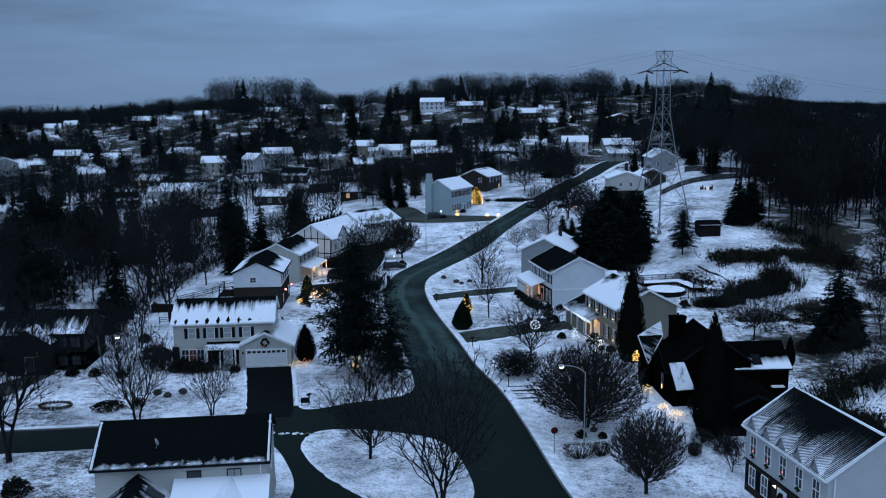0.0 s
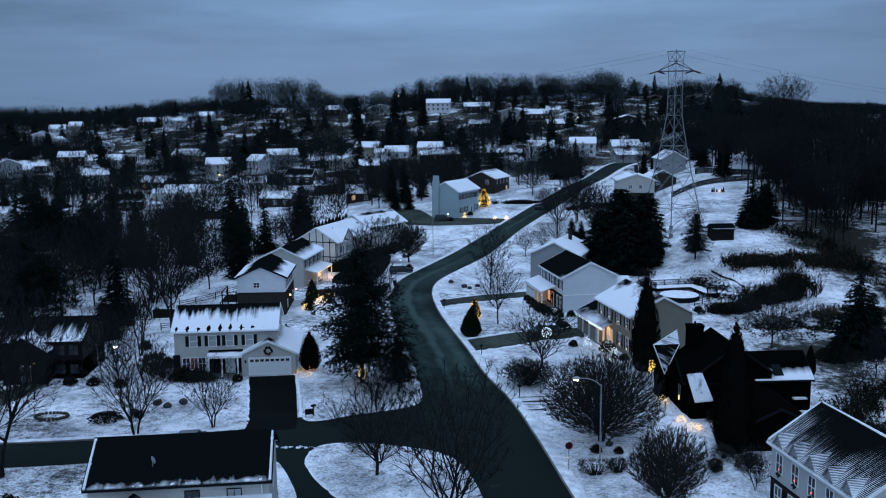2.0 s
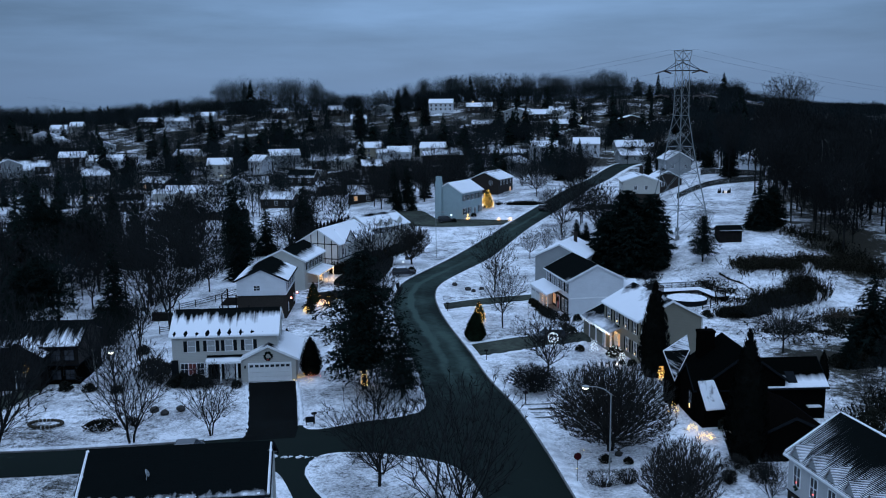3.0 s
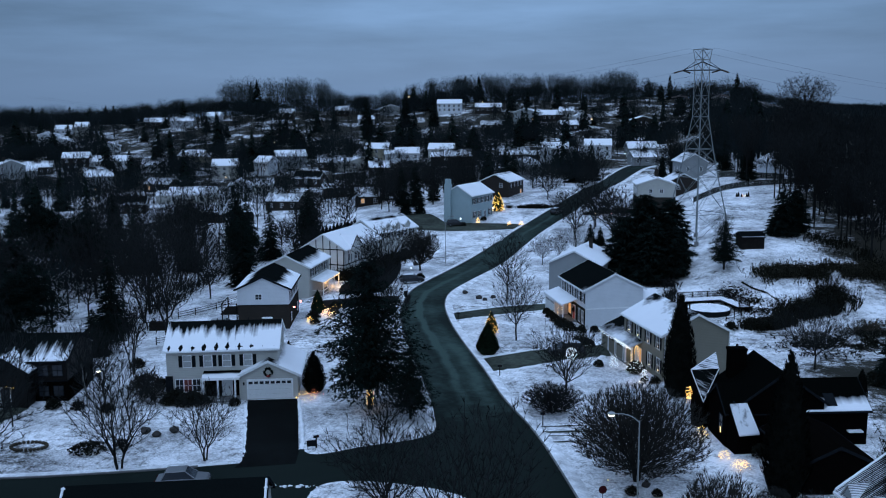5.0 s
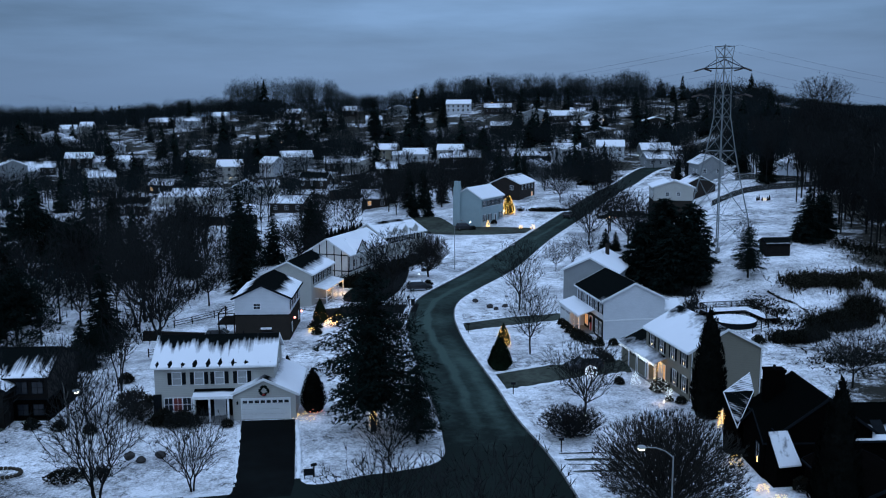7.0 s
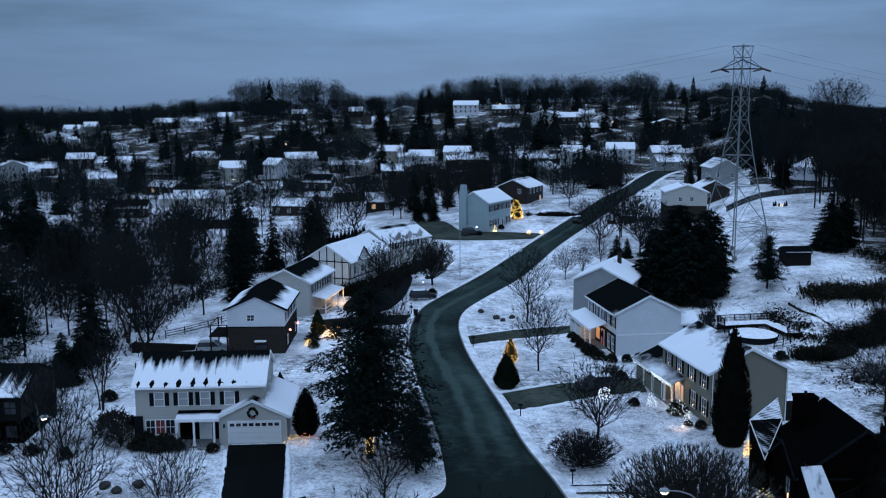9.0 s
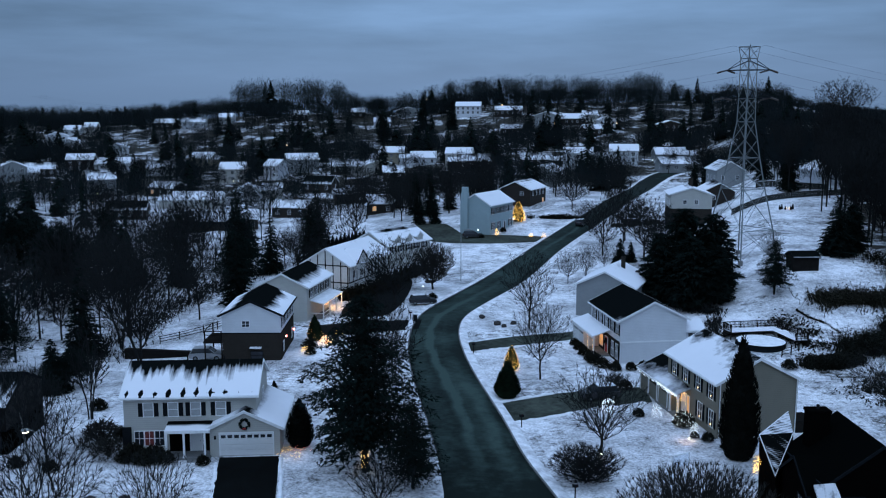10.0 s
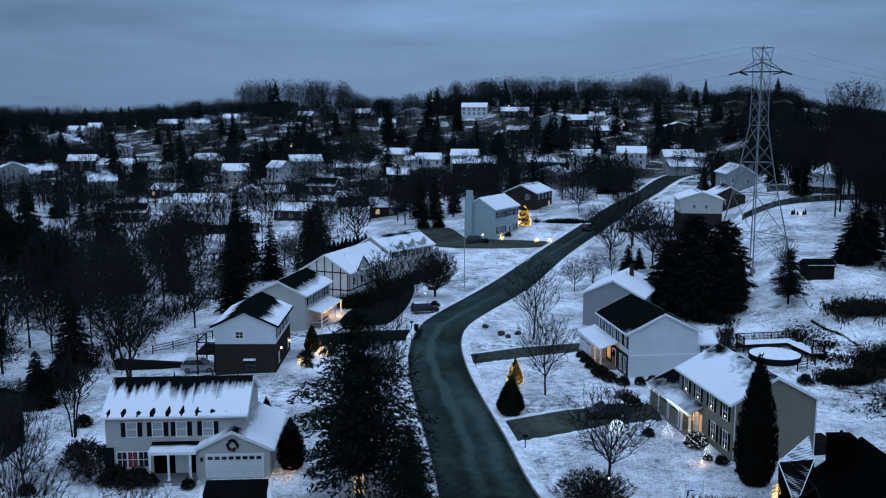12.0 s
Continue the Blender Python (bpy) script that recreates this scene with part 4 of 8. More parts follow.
def house_beige():
    """Beige house with candles in the windows and a lit porch and garage wing."""
    h = thing("house", "beige two-storey house with candle-lit windows and icicle lights on its porch", "house", 24.45, 123.15, 1.2, -77.2)
    W, D, hw, rise = 12.0, 8.5, 5.6, 2.25
    roof = roofing("roof_full_snow", hw, hw + rise, 0.74, 0.95, 0.68, 0.12, scale=0.26)
    volume(h, 0, 0, W, D, hw, rise, "x", M_BEIGE, roof)
    for u in (-4.2, -1.4, 1.6, 4.5):
        window(h, face_matrix(W, D, "front", u, 3.55), 0.95, 1.5, shutters=True, candle=M_CANDLE)
    for u in (2.2, 4.7):
        window(h, face_matrix(W, D, "front", u, 0.7), 0.95, 1.7, shutters=True, candle=M_CANDLE)
    dark = roofing("roof_porch_half_snow", 2.4, 4.1, 0.28, 0.5, 0.45, 0.0, scale=0.3)
    y0 = -5.75
    lean_to(h, -6.1, -0.05, y0, -D / 2, 2.5, 3.15, dark)
    volume(h, -8.3, -2.2, 5.2, 6.6, 2.55, 1.5, "x", M_BEIGE, dark, over=0.3)
    for u in (-1.2, 1.25):
        garage_door(h, face_matrix(5.2, 6.6, "front", u, 0.05, -8.3, -2.2), 2.1, 2.1, M_BEIGE)
    part("garage_wall", Geo().box(-6.0, -2.4, y0 + 0.25, -D / 2, -0.8, 2.5), M_BEIGE, h)
    garage_door(h, Matrix.Translation((-4.3, y0 + 0.25, 0.05)), 2.3, 2.1, M_BEIGE)
    for x in (-2.3, -0.3):
        post(h, x, y0 + 0.2, 2.5)
    part("porch_floor", Geo().box(-5.8, -0.05, y0, -D / 2, -0.8, 0.1), M_KERB, h)
    door(h, face_matrix(W, D, "front", -1.6, 0.12), 1.0, 2.1, mat=M_TRIM)
    window(h, face_matrix(W, D, "front", -0.55, 0.4), 0.5, 1.8, panes=1, lit=M_WARM)
    g = Geo()
    rng = random.Random(3)
    for k in range(110):
        x = -10.9 + 10.8 * k / 109
        for j in range(rng.choice((1, 2, 3))):
            g.octa((x, y0 - 0.10, 2.45 - 0.13 * j), 0.032)
    part("light_string", g, M_COOL, h, "string of cool white icicle lights along the eave")["kind"] = "stuff"
    g = Geo()
    for k in range(40):
        g.octa((-0.3 + 0.13 * math.cos(k), y0 + 0.2 + 0.13 * math.sin(k), 0.1 + k * 0.06), 0.03)
    for k in range(14):
        g.octa((-1.6 + 0.6 * math.cos(k / 13 * math.pi), -D / 2 - 0.12, 1.2 + 1.1 * math.sin(k / 13 * math.pi)), 0.04)
    part("porch_lights", g, M_BULB, h, "warm string lights round the porch door")
    part("rear_deck", Geo().box(3.5, 6.0, D / 2, D / 2 + 2.2, -0.8, 1.2), M_CEDAR, h)
    downpipe(h, face_matrix(W, D, "right", -D / 2 + 0.15, 0), 5.6)
    downpipe(h, face_matrix(W, D, "right", D / 2 - 0.15, 0), 5.6)
    for vx in (-0.5, 2.0):
        part("vent_pipe", Geo().tube([(vx, 0.9, 6.8), (vx, 0.9, 8.2)], [0.09, 0.09], 8), M_DARKTRIM, h)
    return h


def house_white():
    """White house, plain gable end, warm-lit porch along the front."""
    h = thing("house", "white two-storey house with a plain gable end and warm-lit porch", "house", 18.9, 149.75, 1.2, -78.5)
    W, D, hw, rise = 12.0, 8.9, 5.6, 2.2
    roof = roofing("roof_dark_patch", hw, hw + rise, -0.02, 0.42, 0.2, 0.1, scale=0.13)
    volume(h, 0, 0, W, D, hw, rise, "x", M_WHITE, roof)
    part("lower_band", Geo().box(W / 2, W / 2 + 0.05, -D / 2, D / 2, 2.62, 2.80), M_TRIM, h)
    for u in (-4.4, -1.9, 0.7, 3.0, 4.9):
        window(h, face_matrix(W, D, "front", u, 3.5), 0.9, 1.45, shutters=True)
    snow = roofing("roof_porch_snow_white", 2.5, 3.6, 1.1, 0.45, 0.75, 0.1, scale=0.35)
    y0 = -D / 2 - 2.4
    lean_to(h, -7.6, 2.3, y0, -D / 2, 2.6, 3.4, snow)
    part("garage_wall", Geo().box(-7.5, -2.4, y0 + 0.25, -D / 2, -0.8, 2.62), M_WHITE, h, "white-sided garage under the low roof")
    front = Matrix.Translation((0, y0 + 0.25, 0.05))
    for u in (-6.2, -3.7):
        garage_door(h, front @ Matrix.Translation((u, 0, 0)), 2.2, 2.1)
    part("lower_front", Geo().box(-2.4, 5.98, -D / 2 - 0.04, -D / 2 + 0.02, -0.6, 2.75), M_BRICK, h, "brown brick ground floor under the porch")
    for x in (-0.1, 2.15):
        post(h, x, y0 + 0.15, 2.6)
    part("porch_floor", Geo().box(-2.4, 2.4, y0, -D / 2, -0.8, 0.12), M_KERB, h)
    out = Matrix.Translation((0, -0.05, 0))
    door(h, face_matrix(W, D, "front", 0.9, 0.13) @ out, 1.0, 2.05, mat=M_REDBOW)
    window(h, face_matrix(W, D, "front", -1.2, 0.6) @ out, 1.3, 1.5, lit=M_WARM, panes=3)
    for u in (3.4, 5.0):
        window(h, face_matrix(W, D, "front", u, 0.35) @ out, 0.9, 1.9, shutters=True)
    volume(h, 3.9, D / 2 + 1.2, 3.0, 2.6, 4.0, 0.9, "y", M_WHITE, roofing("roof_bay_white", 4, 4.9, 1.6, 0.3, 0.5, 0.0))
    window(h, face_matrix(3.0, 2.6, "right", 0.0, 2.4, 3.9, D / 2 + 1.2), 1.3, 1.1)
    wreath(h, face_matrix(W, D, "front", 0.9, 1.6) @ Matrix.Translation((0, -0.06, 0)), 0.28)
    g = Geo()
    rng = random.Random(8)
    for k in range(48):
        g.octa((-2.3 + 4.5 * k / 47, y0 + 0.05, 2.5 + rng.uniform(-0.10, 0.04)), 0.026)
        if k % 2 == 0:
            g.octa((-0.1 + 2.25 * (k % 4) / 2, y0 + 0.04, 0.2 + 2.3 * k / 48), 0.026)
    part("porch_lights", g, M_BULB, h, "warm string lights along the porch")
    return h


def house_plain(name, label, x, y, z, rz, W, D, hw, rise, ridge, wall, roof, skirt=None, skirt_h=0.0, wins=(), chim=None, porch=None, trim=None):
    """A house of plain form: wins are (face, u, z, w, h, shutters, lit)."""
    h = thing(name, label, "house", x, y, z, rz)
    volume(h, 0, 0, W, D, hw, rise, ridge, wall, roof, skirt=skirt, skirt_h=skirt_h, z0=-2.5, trim=trim)
    for face, u, wz, w, ht, sh, lit in wins:
        window(h, face_matrix(W, D, face, u, wz), w, ht, shutters=sh, lit=lit)
    if chim:
        chimney(h, *chim)
    return h


def house_dark():
    """Dark brick house of steep gables with a tall chimney and a low rear wing."""
    h = thing("house", "dark brick house with steep gables, tall chimney and skylit wing", "house", 28.5, 97.0, 1.2, 4)
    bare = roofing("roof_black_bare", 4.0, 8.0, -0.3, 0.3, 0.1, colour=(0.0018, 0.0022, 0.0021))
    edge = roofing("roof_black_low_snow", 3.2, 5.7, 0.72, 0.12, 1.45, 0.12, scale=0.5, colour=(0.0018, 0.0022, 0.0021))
    fleck = roofing("roof_flecked", 2.8, 5.7, 0.24, 0.35, 0.34, 0.62, grain=3.0, laps=0.22, axis="y")
    behind = roofing("roof_flecked_behind", 5.0, 6.5, 0.45, 0.35, 0.05, 0.35, grain=3.0, laps=0.30, axis="y")
    snow = roofing("roof_small_snow", 2.0, 4.8, 0.56, 0.70, 0.4, 0.4, scale=0.9)
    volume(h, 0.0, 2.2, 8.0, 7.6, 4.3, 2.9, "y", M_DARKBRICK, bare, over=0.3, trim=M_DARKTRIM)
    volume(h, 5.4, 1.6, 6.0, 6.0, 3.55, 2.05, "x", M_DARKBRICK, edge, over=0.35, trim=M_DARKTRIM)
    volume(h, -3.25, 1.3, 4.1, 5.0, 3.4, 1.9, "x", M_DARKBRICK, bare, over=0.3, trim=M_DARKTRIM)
    # the corner bay: a steep three-cornered roof with a snowier slope behind it
    a, b, c, top = Vector((-6.8, 5.2, 5.56)), Vector((-3.36, 6.7, 5.2)), Vector((-5.97, 3.5, 2.7)), Vector((-3.1, 8.6, 6.4))
    up_by = Vector((0, 0, 0.14))
    part("hip_roof", Geo().poly(a + up_by, c + up_by, b + up_by).poly(a, b, c).poly(a, c, c + up_by, a + up_by).poly(c, b, b + up_by, c + up_by), fleck, h)
    part("rear_roof", Geo().poly(a + up_by, b + up_by, top + up_by).poly(a, top, b).poly(a, a + up_by, top + up_by, top).poly(top, top + up_by, b + up_by, b), behind, h)
    for p, q in ((a, c), (b, c), (a, top)):
        part("snow_edge", Geo().tube([p + up_by, q + up_by], [0.05, 0.04], 5), M_PACK, h, "ridge of snow along a roof edge")
    foot = [Vector((p.x * 0.97, p.y, -0.8)) for p in (a, c, b)]
    g = Geo().poly(foot[0], foot[1], c, a).poly(foot[1], foot[2], b, c).poly(foot[2], Vector((-3.1, 8.6, -0.8)), top, b).poly(Vector((-3.1, 8.6, -0.8)), foot[0], a, top)
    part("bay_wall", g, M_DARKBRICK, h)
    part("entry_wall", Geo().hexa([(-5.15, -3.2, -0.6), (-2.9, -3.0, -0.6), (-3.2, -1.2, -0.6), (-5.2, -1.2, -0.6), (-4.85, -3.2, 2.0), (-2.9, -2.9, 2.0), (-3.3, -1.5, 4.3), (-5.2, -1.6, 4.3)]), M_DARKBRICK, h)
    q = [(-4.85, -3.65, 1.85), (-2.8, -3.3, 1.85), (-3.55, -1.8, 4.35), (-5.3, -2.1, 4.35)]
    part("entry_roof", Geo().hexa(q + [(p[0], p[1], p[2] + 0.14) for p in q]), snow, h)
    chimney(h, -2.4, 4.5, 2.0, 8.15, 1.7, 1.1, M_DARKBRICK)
    sk = part("skylight", Geo().box(-0.5, 0.5, -0.75, 0.75, 0.0, 0.16), M_SHUTTER, h)
    sk.matrix_basis = Matrix.Translation((4.95, -0.6, 4.15)) @ Matrix.Rotation(radians(35.5), 4, "X")
    part("window_ledge", Geo().box(6.4, 7.8, -2.0, -1.4, 1.35, 1.48), M_PACK, h, "snow-topped window ledge")
    # low block added to blacken the area before the house, roof in wall colour
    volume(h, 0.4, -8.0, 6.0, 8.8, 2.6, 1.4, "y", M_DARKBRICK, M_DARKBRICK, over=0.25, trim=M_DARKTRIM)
    tilt = Matrix.Translation((4.95, -0.6, 4.15)) @ Matrix.Rotation(radians(35.5), 4, "X")
    for x0, x1, y0, y1 in ((-1.0, -0.52, -1.3, 0.45), (0.52, 1.05, -1.3, 0.7), (-0.52, 0.52, -1.3, -0.80)):
        part("snow_patch", Geo().box(x0, x1, y0, y1, -0.02, 0.05), M_PACK, h, "snow lying round the skylight").matrix_basis = tilt
    window(h, face_matrix(4.1, 5.0, "left", 1.2, 1.2, -3.25, 1.3), 0.9, 1.5, frame_mat=M_DARKTRIM)
    lamp = part("wall_lamp", Geo().box(-0.08, 0.08, -0.2, 0, 0, 0.5), M_DARKTRIM, h)
    lamp.matrix_basis = Matrix.Translation((-5.36, -0.6, 1.2)) @ Matrix.Rotation(-math.pi / 2, 4, "Z")
    part("bulb", Geo().box(-0.06, 0.06, -0.24, -0.2, 0.02, 0.48), M_BULB, lamp)
    g = Geo()
    rng = random.Random(11)
    for k in range(70):
        w = rng.uniform(0, 6.283)
        q = 0.6 * math.sqrt(rng.random())
        g.octa((-7.15 + 0.75 * q * math.cos(w) + rng.uniform(-0.1, 0.1), 4.6 + 0.6 * q * math.cos(w), 3.3 + q * math.sin(w) * 1.4), 0.033)
    part("lit_wreath", g, M_GOLD, h, "large wreath of golden lights")
    return h


def house_split():
    """Dark split-level house with a small gabled porch."""
    h = thing("house", "dark brown split-level house with thin streaky roof snow", "house", -53.9, 112.0, 1.2, 5)
    W, D, hw, rise = 14.5, 8.6, 4.75, 1.9
    roof = roofing("roof_split_snow", hw, hw + rise, 0.30, 0.50, 0.62, 0.50, scale=0.13, grain=2.4, dots=1.4)
    volume(h, 0, 0, W, D, hw, rise, "x", M_DARKBROWN, roof, trim=M_DARKTRIM, skirt=M_DARKBRICK, skirt_h=2.3)
    volume(h, 1.1, -D / 2 - 0.6, 5.0, 3.2, 4.0, 1.6, "y", M_DARKBROWN, roofing("roof_split_porch", 4, 5.5, 1.0, 0.4, 0.6, 0.1), trim=M_DARKTRIM)
    for u in (-5.4, -3.0, 4.6, 6.2):
        window(h, face_matrix(W, D, "front", u, 2.9), 1.1, 1.25, frame_mat=M_DARKTRIM)
    for u in (4.6, 6.2):
        window(h, face_matrix(W, D, "front", u, 0.6), 1.0, 1.1, frame_mat=M_DARKTRIM)
    for x in (-1.3, 3.5):
        post(h, x, -D / 2 - 2.25, 3.9, 0.11, M_CEDAR)
    door(h, Matrix.Translation((1.3, -D / 2 - 2.2, 0.2)), 1.0, 2.05)
    g = Geo()
    for k in range(46):
        w = k * 0.7
        g.octa((1.9 + 0.42 * math.cos(w), -D / 2 - 2.3 + 0.03 * math.sin(k), 2.6 + 0.42 * math.sin(w)), 0.035)
    part("lit_wreath", g, M_GOLD, h, "wreath of small golden lights")
    return h


house_garage()
house_near_left()
house_dormers()
house_beige()
house_white()
house_dark()
house_split()

SNOW_A = roofing("roof_snow_a", 5.4, 7.8, 1.5, 0.5, 0.5, 0.2, scale=0.3)
SNOW_B = roofing("roof_snow_b", 5.4, 7.8, 1.0, 0.5, 0.8, 0.35, scale=0.3)
up = [("right", u, 3.5, 0.9, 1.4, True, None) for u in (-4, -1.4, 1.2, 3.8)]
low = [("right", u, 0.6, 0.9, 1.5, True, None) for u in (-4, -1.4, 3.8)]
house_plain("house", "pale grey gabled house with snow over its roof", 18.9, 174.6, 1.2, -20, 9.0, 11.5, 5.0, 2.2, "y", M_GREY, roofing("roof_snow_grey", 5.0, 7.2, 1.0, 0.75, 0.5, 0.2, scale=0.22),
            wins=[("left", u, 3.5, 0.9, 1.4, True, None) for u in (-3.5, -0.5, 2.8)] + [("front", 3.2, 3.4, 0.9, 1.2, False, None)], chim=(1.2, 2.0, 6.5, 8.6, 0.6, 0.6))
b = house_plain("house", "white-sided gable house on a brown brick ground floor", -32.3, 148.0, 1.0, 4, 7.6, 11.5, 6.15, 1.75, "y", M_WHITE,
                roofing("roof_bare_with_snow", 6.1, 7.9, 0.62, 0.55, 1.05, 0.15, scale=0.2, axis="y"), M_BRICK, 3.7,
                wins=[("front", -0.7, 4.55, 0.9, 0.75, False, None)] + [("right", u, 4.25, 0.9, 1.3, True, None) for u in (-4, -1.4, 1.2, 3.8)]
                + [("right", u, 0.9, 0.9, 1.2, True, None) for u in (-3.6, 3.6)], trim=M_DARKTRIM)
part("front_hatch", Geo().box(-0.2, 1.3, -6.35, -5.75, 1.75, 1.9), M_PACK, b, "small snow-covered hood")
window(b, Matrix.Translation((0.65, -5.77, 0.2)), 1.5, 1.05, frame_mat=M_DARKTRIM)
part("balcony_deck", Geo().box(-6.6, -3.8, -4.6, 0.5, 2.05, 2.25), M_CEDAR, b)
for bx, by in ((-6.4, -4.4), (-6.4, 0.3), (-4.2, -4.4)):
    part("deck_post", Geo().box(bx - 0.08, bx + 0.08, by - 0.08, by + 0.08, -2, 3.7), M_CEDAR, b)
part("deck_rail", Geo().box(-6.5, -3.9, -4.5, -4.42, 3.6, 3.7).box(-6.5, -6.42, -4.5, 0.4, 3.6, 3.7).box(-6.5, -3.9, -4.5, -4.42, 3.1, 3.16), M_CEDAR, b)
b2 = house_plain("house", "cream gabled house with a warm-lit front porch", -32.3, 171.2, 1.0, -8, 8.0, 12.0, 5.4, 1.9, "y", M_CREAM,
                 roofing("roof_bare_b", 5.4, 7.3, 0.50, 0.35, 0.9, 0.1, scale=0.25, axis="y"), wins=up + [("right", 3.6, 0.7, 1.2, 1.5, False, M_WARM)] + [("front", -1.2, 3.6, 0.8, 1.1, False, None)])
q = [(4.0, -4.6, 2.95), (6.3, -4.6, 2.45), (6.3, 5.2, 2.45), (4.0, 5.2, 2.95)]
part("porch_roof", Geo().hexa(q + [(p[0], p[1], p[2] + 0.16) for p in q]), M_PACK, b2, "snow-covered porch roof")
for py in (-4.4, -1.2, 2.0, 5.0):
    part("post", Geo().box(6.05, 6.2, py - 0.07, py + 0.07, -0.8, 2.5), M_TRIM, b2)
part("porch_lights", (lambda g: [g.octa((6.25, -4.5 + k * 0.12, 2.42), 0.04) for k in range(80)] and g)(Geo()), M_BULB, b2, "warm string lights under the porch eave")
part("porch_rail", Geo().box(6.0, 6.1, -4.4, 1.9, 0.95, 1.03).box(6.0, 6.1, -4.4, 1.9, 0.35, 0.41).box(4.1, 6.1, -4.45, -4.37, 0.95, 1.03), M_TRIM, b2)
part("porch_floor", Geo().box(4.0, 6.3, -4.6, 5.2, -1.0, 0.1), M_KERB, b2)


SNOW_TUDOR = roofing("roof_snow_tudor", 5.8, 8.5, 1.0, 0.6, 0.6, 0.3, scale=0.25)


def tudor(x, y, z, rz):
    h = house_plain("house", "white half-timbered house with snow on its long roof", x, y, z, rz, 9.0, 17.0, 5.8, 2.7, "y", M_STUCCO, SNOW_TUDOR,
                    wins=[("right", u, 3.4, 1.0, 1.3, False, None) for u in (-6.5, -3.5, -0.5, 2.5, 6.0)] + [("right", u, 0.7, 1.2, 1.3, False, None) for u in (-5.5, 0.0, 5.5)])
    a, d = 4.5, 8.5
    g = Geo()
    for u in (-4.35, -3.0, -1.5, 0.0, 1.5, 3.0, 4.35):
        top = 5.8 + 2.7 * (1 - abs(u) / a)
        part("timber", Geo().box(u - 0.09, u + 0.09, -d - 0.05, -d + 0.02, 0, top - 0.15), M_DARKTRIM, h)
    for z1 in (2.75, 5.7):
        part("timber", Geo().box(-a, a, -d - 0.06, -d + 0.02, z1 - 0.09, z1 + 0.09), M_DARKTRIM, h)
        part("timber", Geo().box(a - 0.02, a + 0.06, -d, d, z1 - 0.09, z1 + 0.09), M_DARKTRIM, h)
    volume(h, 3.2, -3.6, 3.2, 5.0, 5.7, 2.2, "x", M_STUCCO, SNOW_TUDOR, over=0.25, z0=4.6, trim=M_DARKTRIM, roof_name="gablet_roof")
    for k in range(12):
        u = -8.3 + k * 1.5
        part("timber", Geo().box(a - 0.02, a + 0.05, u - 0.08, u + 0.08, 2.8, 5.5), M_DARKTRIM, h)
    return h


tudor(-27.1, 191.9, 0.9, -18)
tu2 = house_plain("house", "pale house with dormers and a snow-covered roof", -21.5, 216.5, 2.0, -35, 9.0, 14.0, 4.4, 2.4, "y", M_CREAM,
            roofing("roof_snow_c", 4.4, 6.8, 0.72, 0.7, 0.5, 0.3, scale=0.2), wins=[("right", u, 2.8, 0.9, 1.2, True, None) for u in (-5, -2.5, 0, 2.5, 5)])
for u in (-3.5, 0, 3.5):
    volume(tu2, 3.4, u, 2.4, 1.8, 5.4, 0.8, "x", M_CREAM, roofing("roof_dormer", 5.4, 6.2, 1.5, 0.4, 0.5, 0.0), over=0.2, z0=4.2, roof_name="dormer_roof")
bl = house_plain("house", "pale blue gabled house with a tall side chimney", -1.9, 250.2, 4.2, -27, 8.0, 12.5, 6.9, 2.4, "y", M_BLUE,
                 roofing("roof_snow_blue", 6.9, 9.3, 1.4, 0.5, 0.5, 0.2), wins=[("right", u, 4.6, 1.0, 1.5, True, None) for u in (-4.6, -2.2, 0.2, 2.6, 4.8)]
                 + [("right", u, 1.0, 1.0, 1.6, True, None) for u in (-4.4, -1.6, 4.6)])
part("chimney", Geo().box(-3.4, -1.6, -7.15, -6.2, -2, 9.6).box(-3.2, -1.8, -7.05, -6.2, 9.6, 11.0), M_BLUE, bl, "tall pale blue chimney stack")
door(bl, face_matrix(8.0, 12.5, "right", 1.6, 0.2), 1.0, 2.1)
br = house_plain("house", "brown gabled house with snow on its roof and porch lamp", 8.2, 287.5, 6.6, -24, 9.0, 12.0, 5.0, 2.0, "y", M_BROWN, roofing("roof_snow_brown", 5.0, 7.0, 0.62, 0.6, 0.4, 0.3, scale=0.3),
            wins=[("right", u, 3.2, 0.9, 1.3, True, None) for u in (-4, -1.3, 1.3, 4)] + [("right", 3.8, 0.6, 1.0, 1.4, False, M_WARM), ("front", 2.0, 3.2, 0.9, 1.2, False, None)])
house_plain("house", "grey gabled house with pale windows beside the street", 17.5, 341.0, 7.6, -20, 10.0, 13.0, 5.4, 2.2, "y", M_GREY, SNOW_B, wins=up + [("front", u, 3.4, 0.8, 1.1, False, None) for u in (-2.4, 2.0)])
house_plain("house", "white gable house standing on a brick ground floor beside the pylon", 46.7, 250.5, 6.9, -4, 9.6, 10.5, 6.7, 1.6, "y", M_CREAM,
            roofing("roof_snow_gable", 6.7, 8.3, 0.75, 0.7, 0.5, 0.5, scale=0.25, grain=0.9), M_BRICK, 3.3, wins=[("front", u, 4.5, 0.8, 0.9, False, None) for u in (-1.5, 1.2)]
            + [("right", u, 4.2, 0.9, 1.2, False, None) for u in (-3, 0, 3)] + [("left", u, 4.2, 0.9, 1.2, False, None) for u in (-3, 0, 3)], chim=(0.6, 1.0, 8.0, 10.2, 0.9, 0.8))
house_plain("house", "dark brown house with a snowy roof behind the pylon", 57.5, 268.0, 6.8, -4, 7.5, 11.0, 6.2, 2.0, "y", M_BROWN, roofing("roof_snow_strips", 6.2, 8.2, 0.42, 0.6, 0.4, 0.5, scale=0.25, grain=0.8), wins=[("front", -1.4, 4.0, 0.8, 1.0, False, None)])
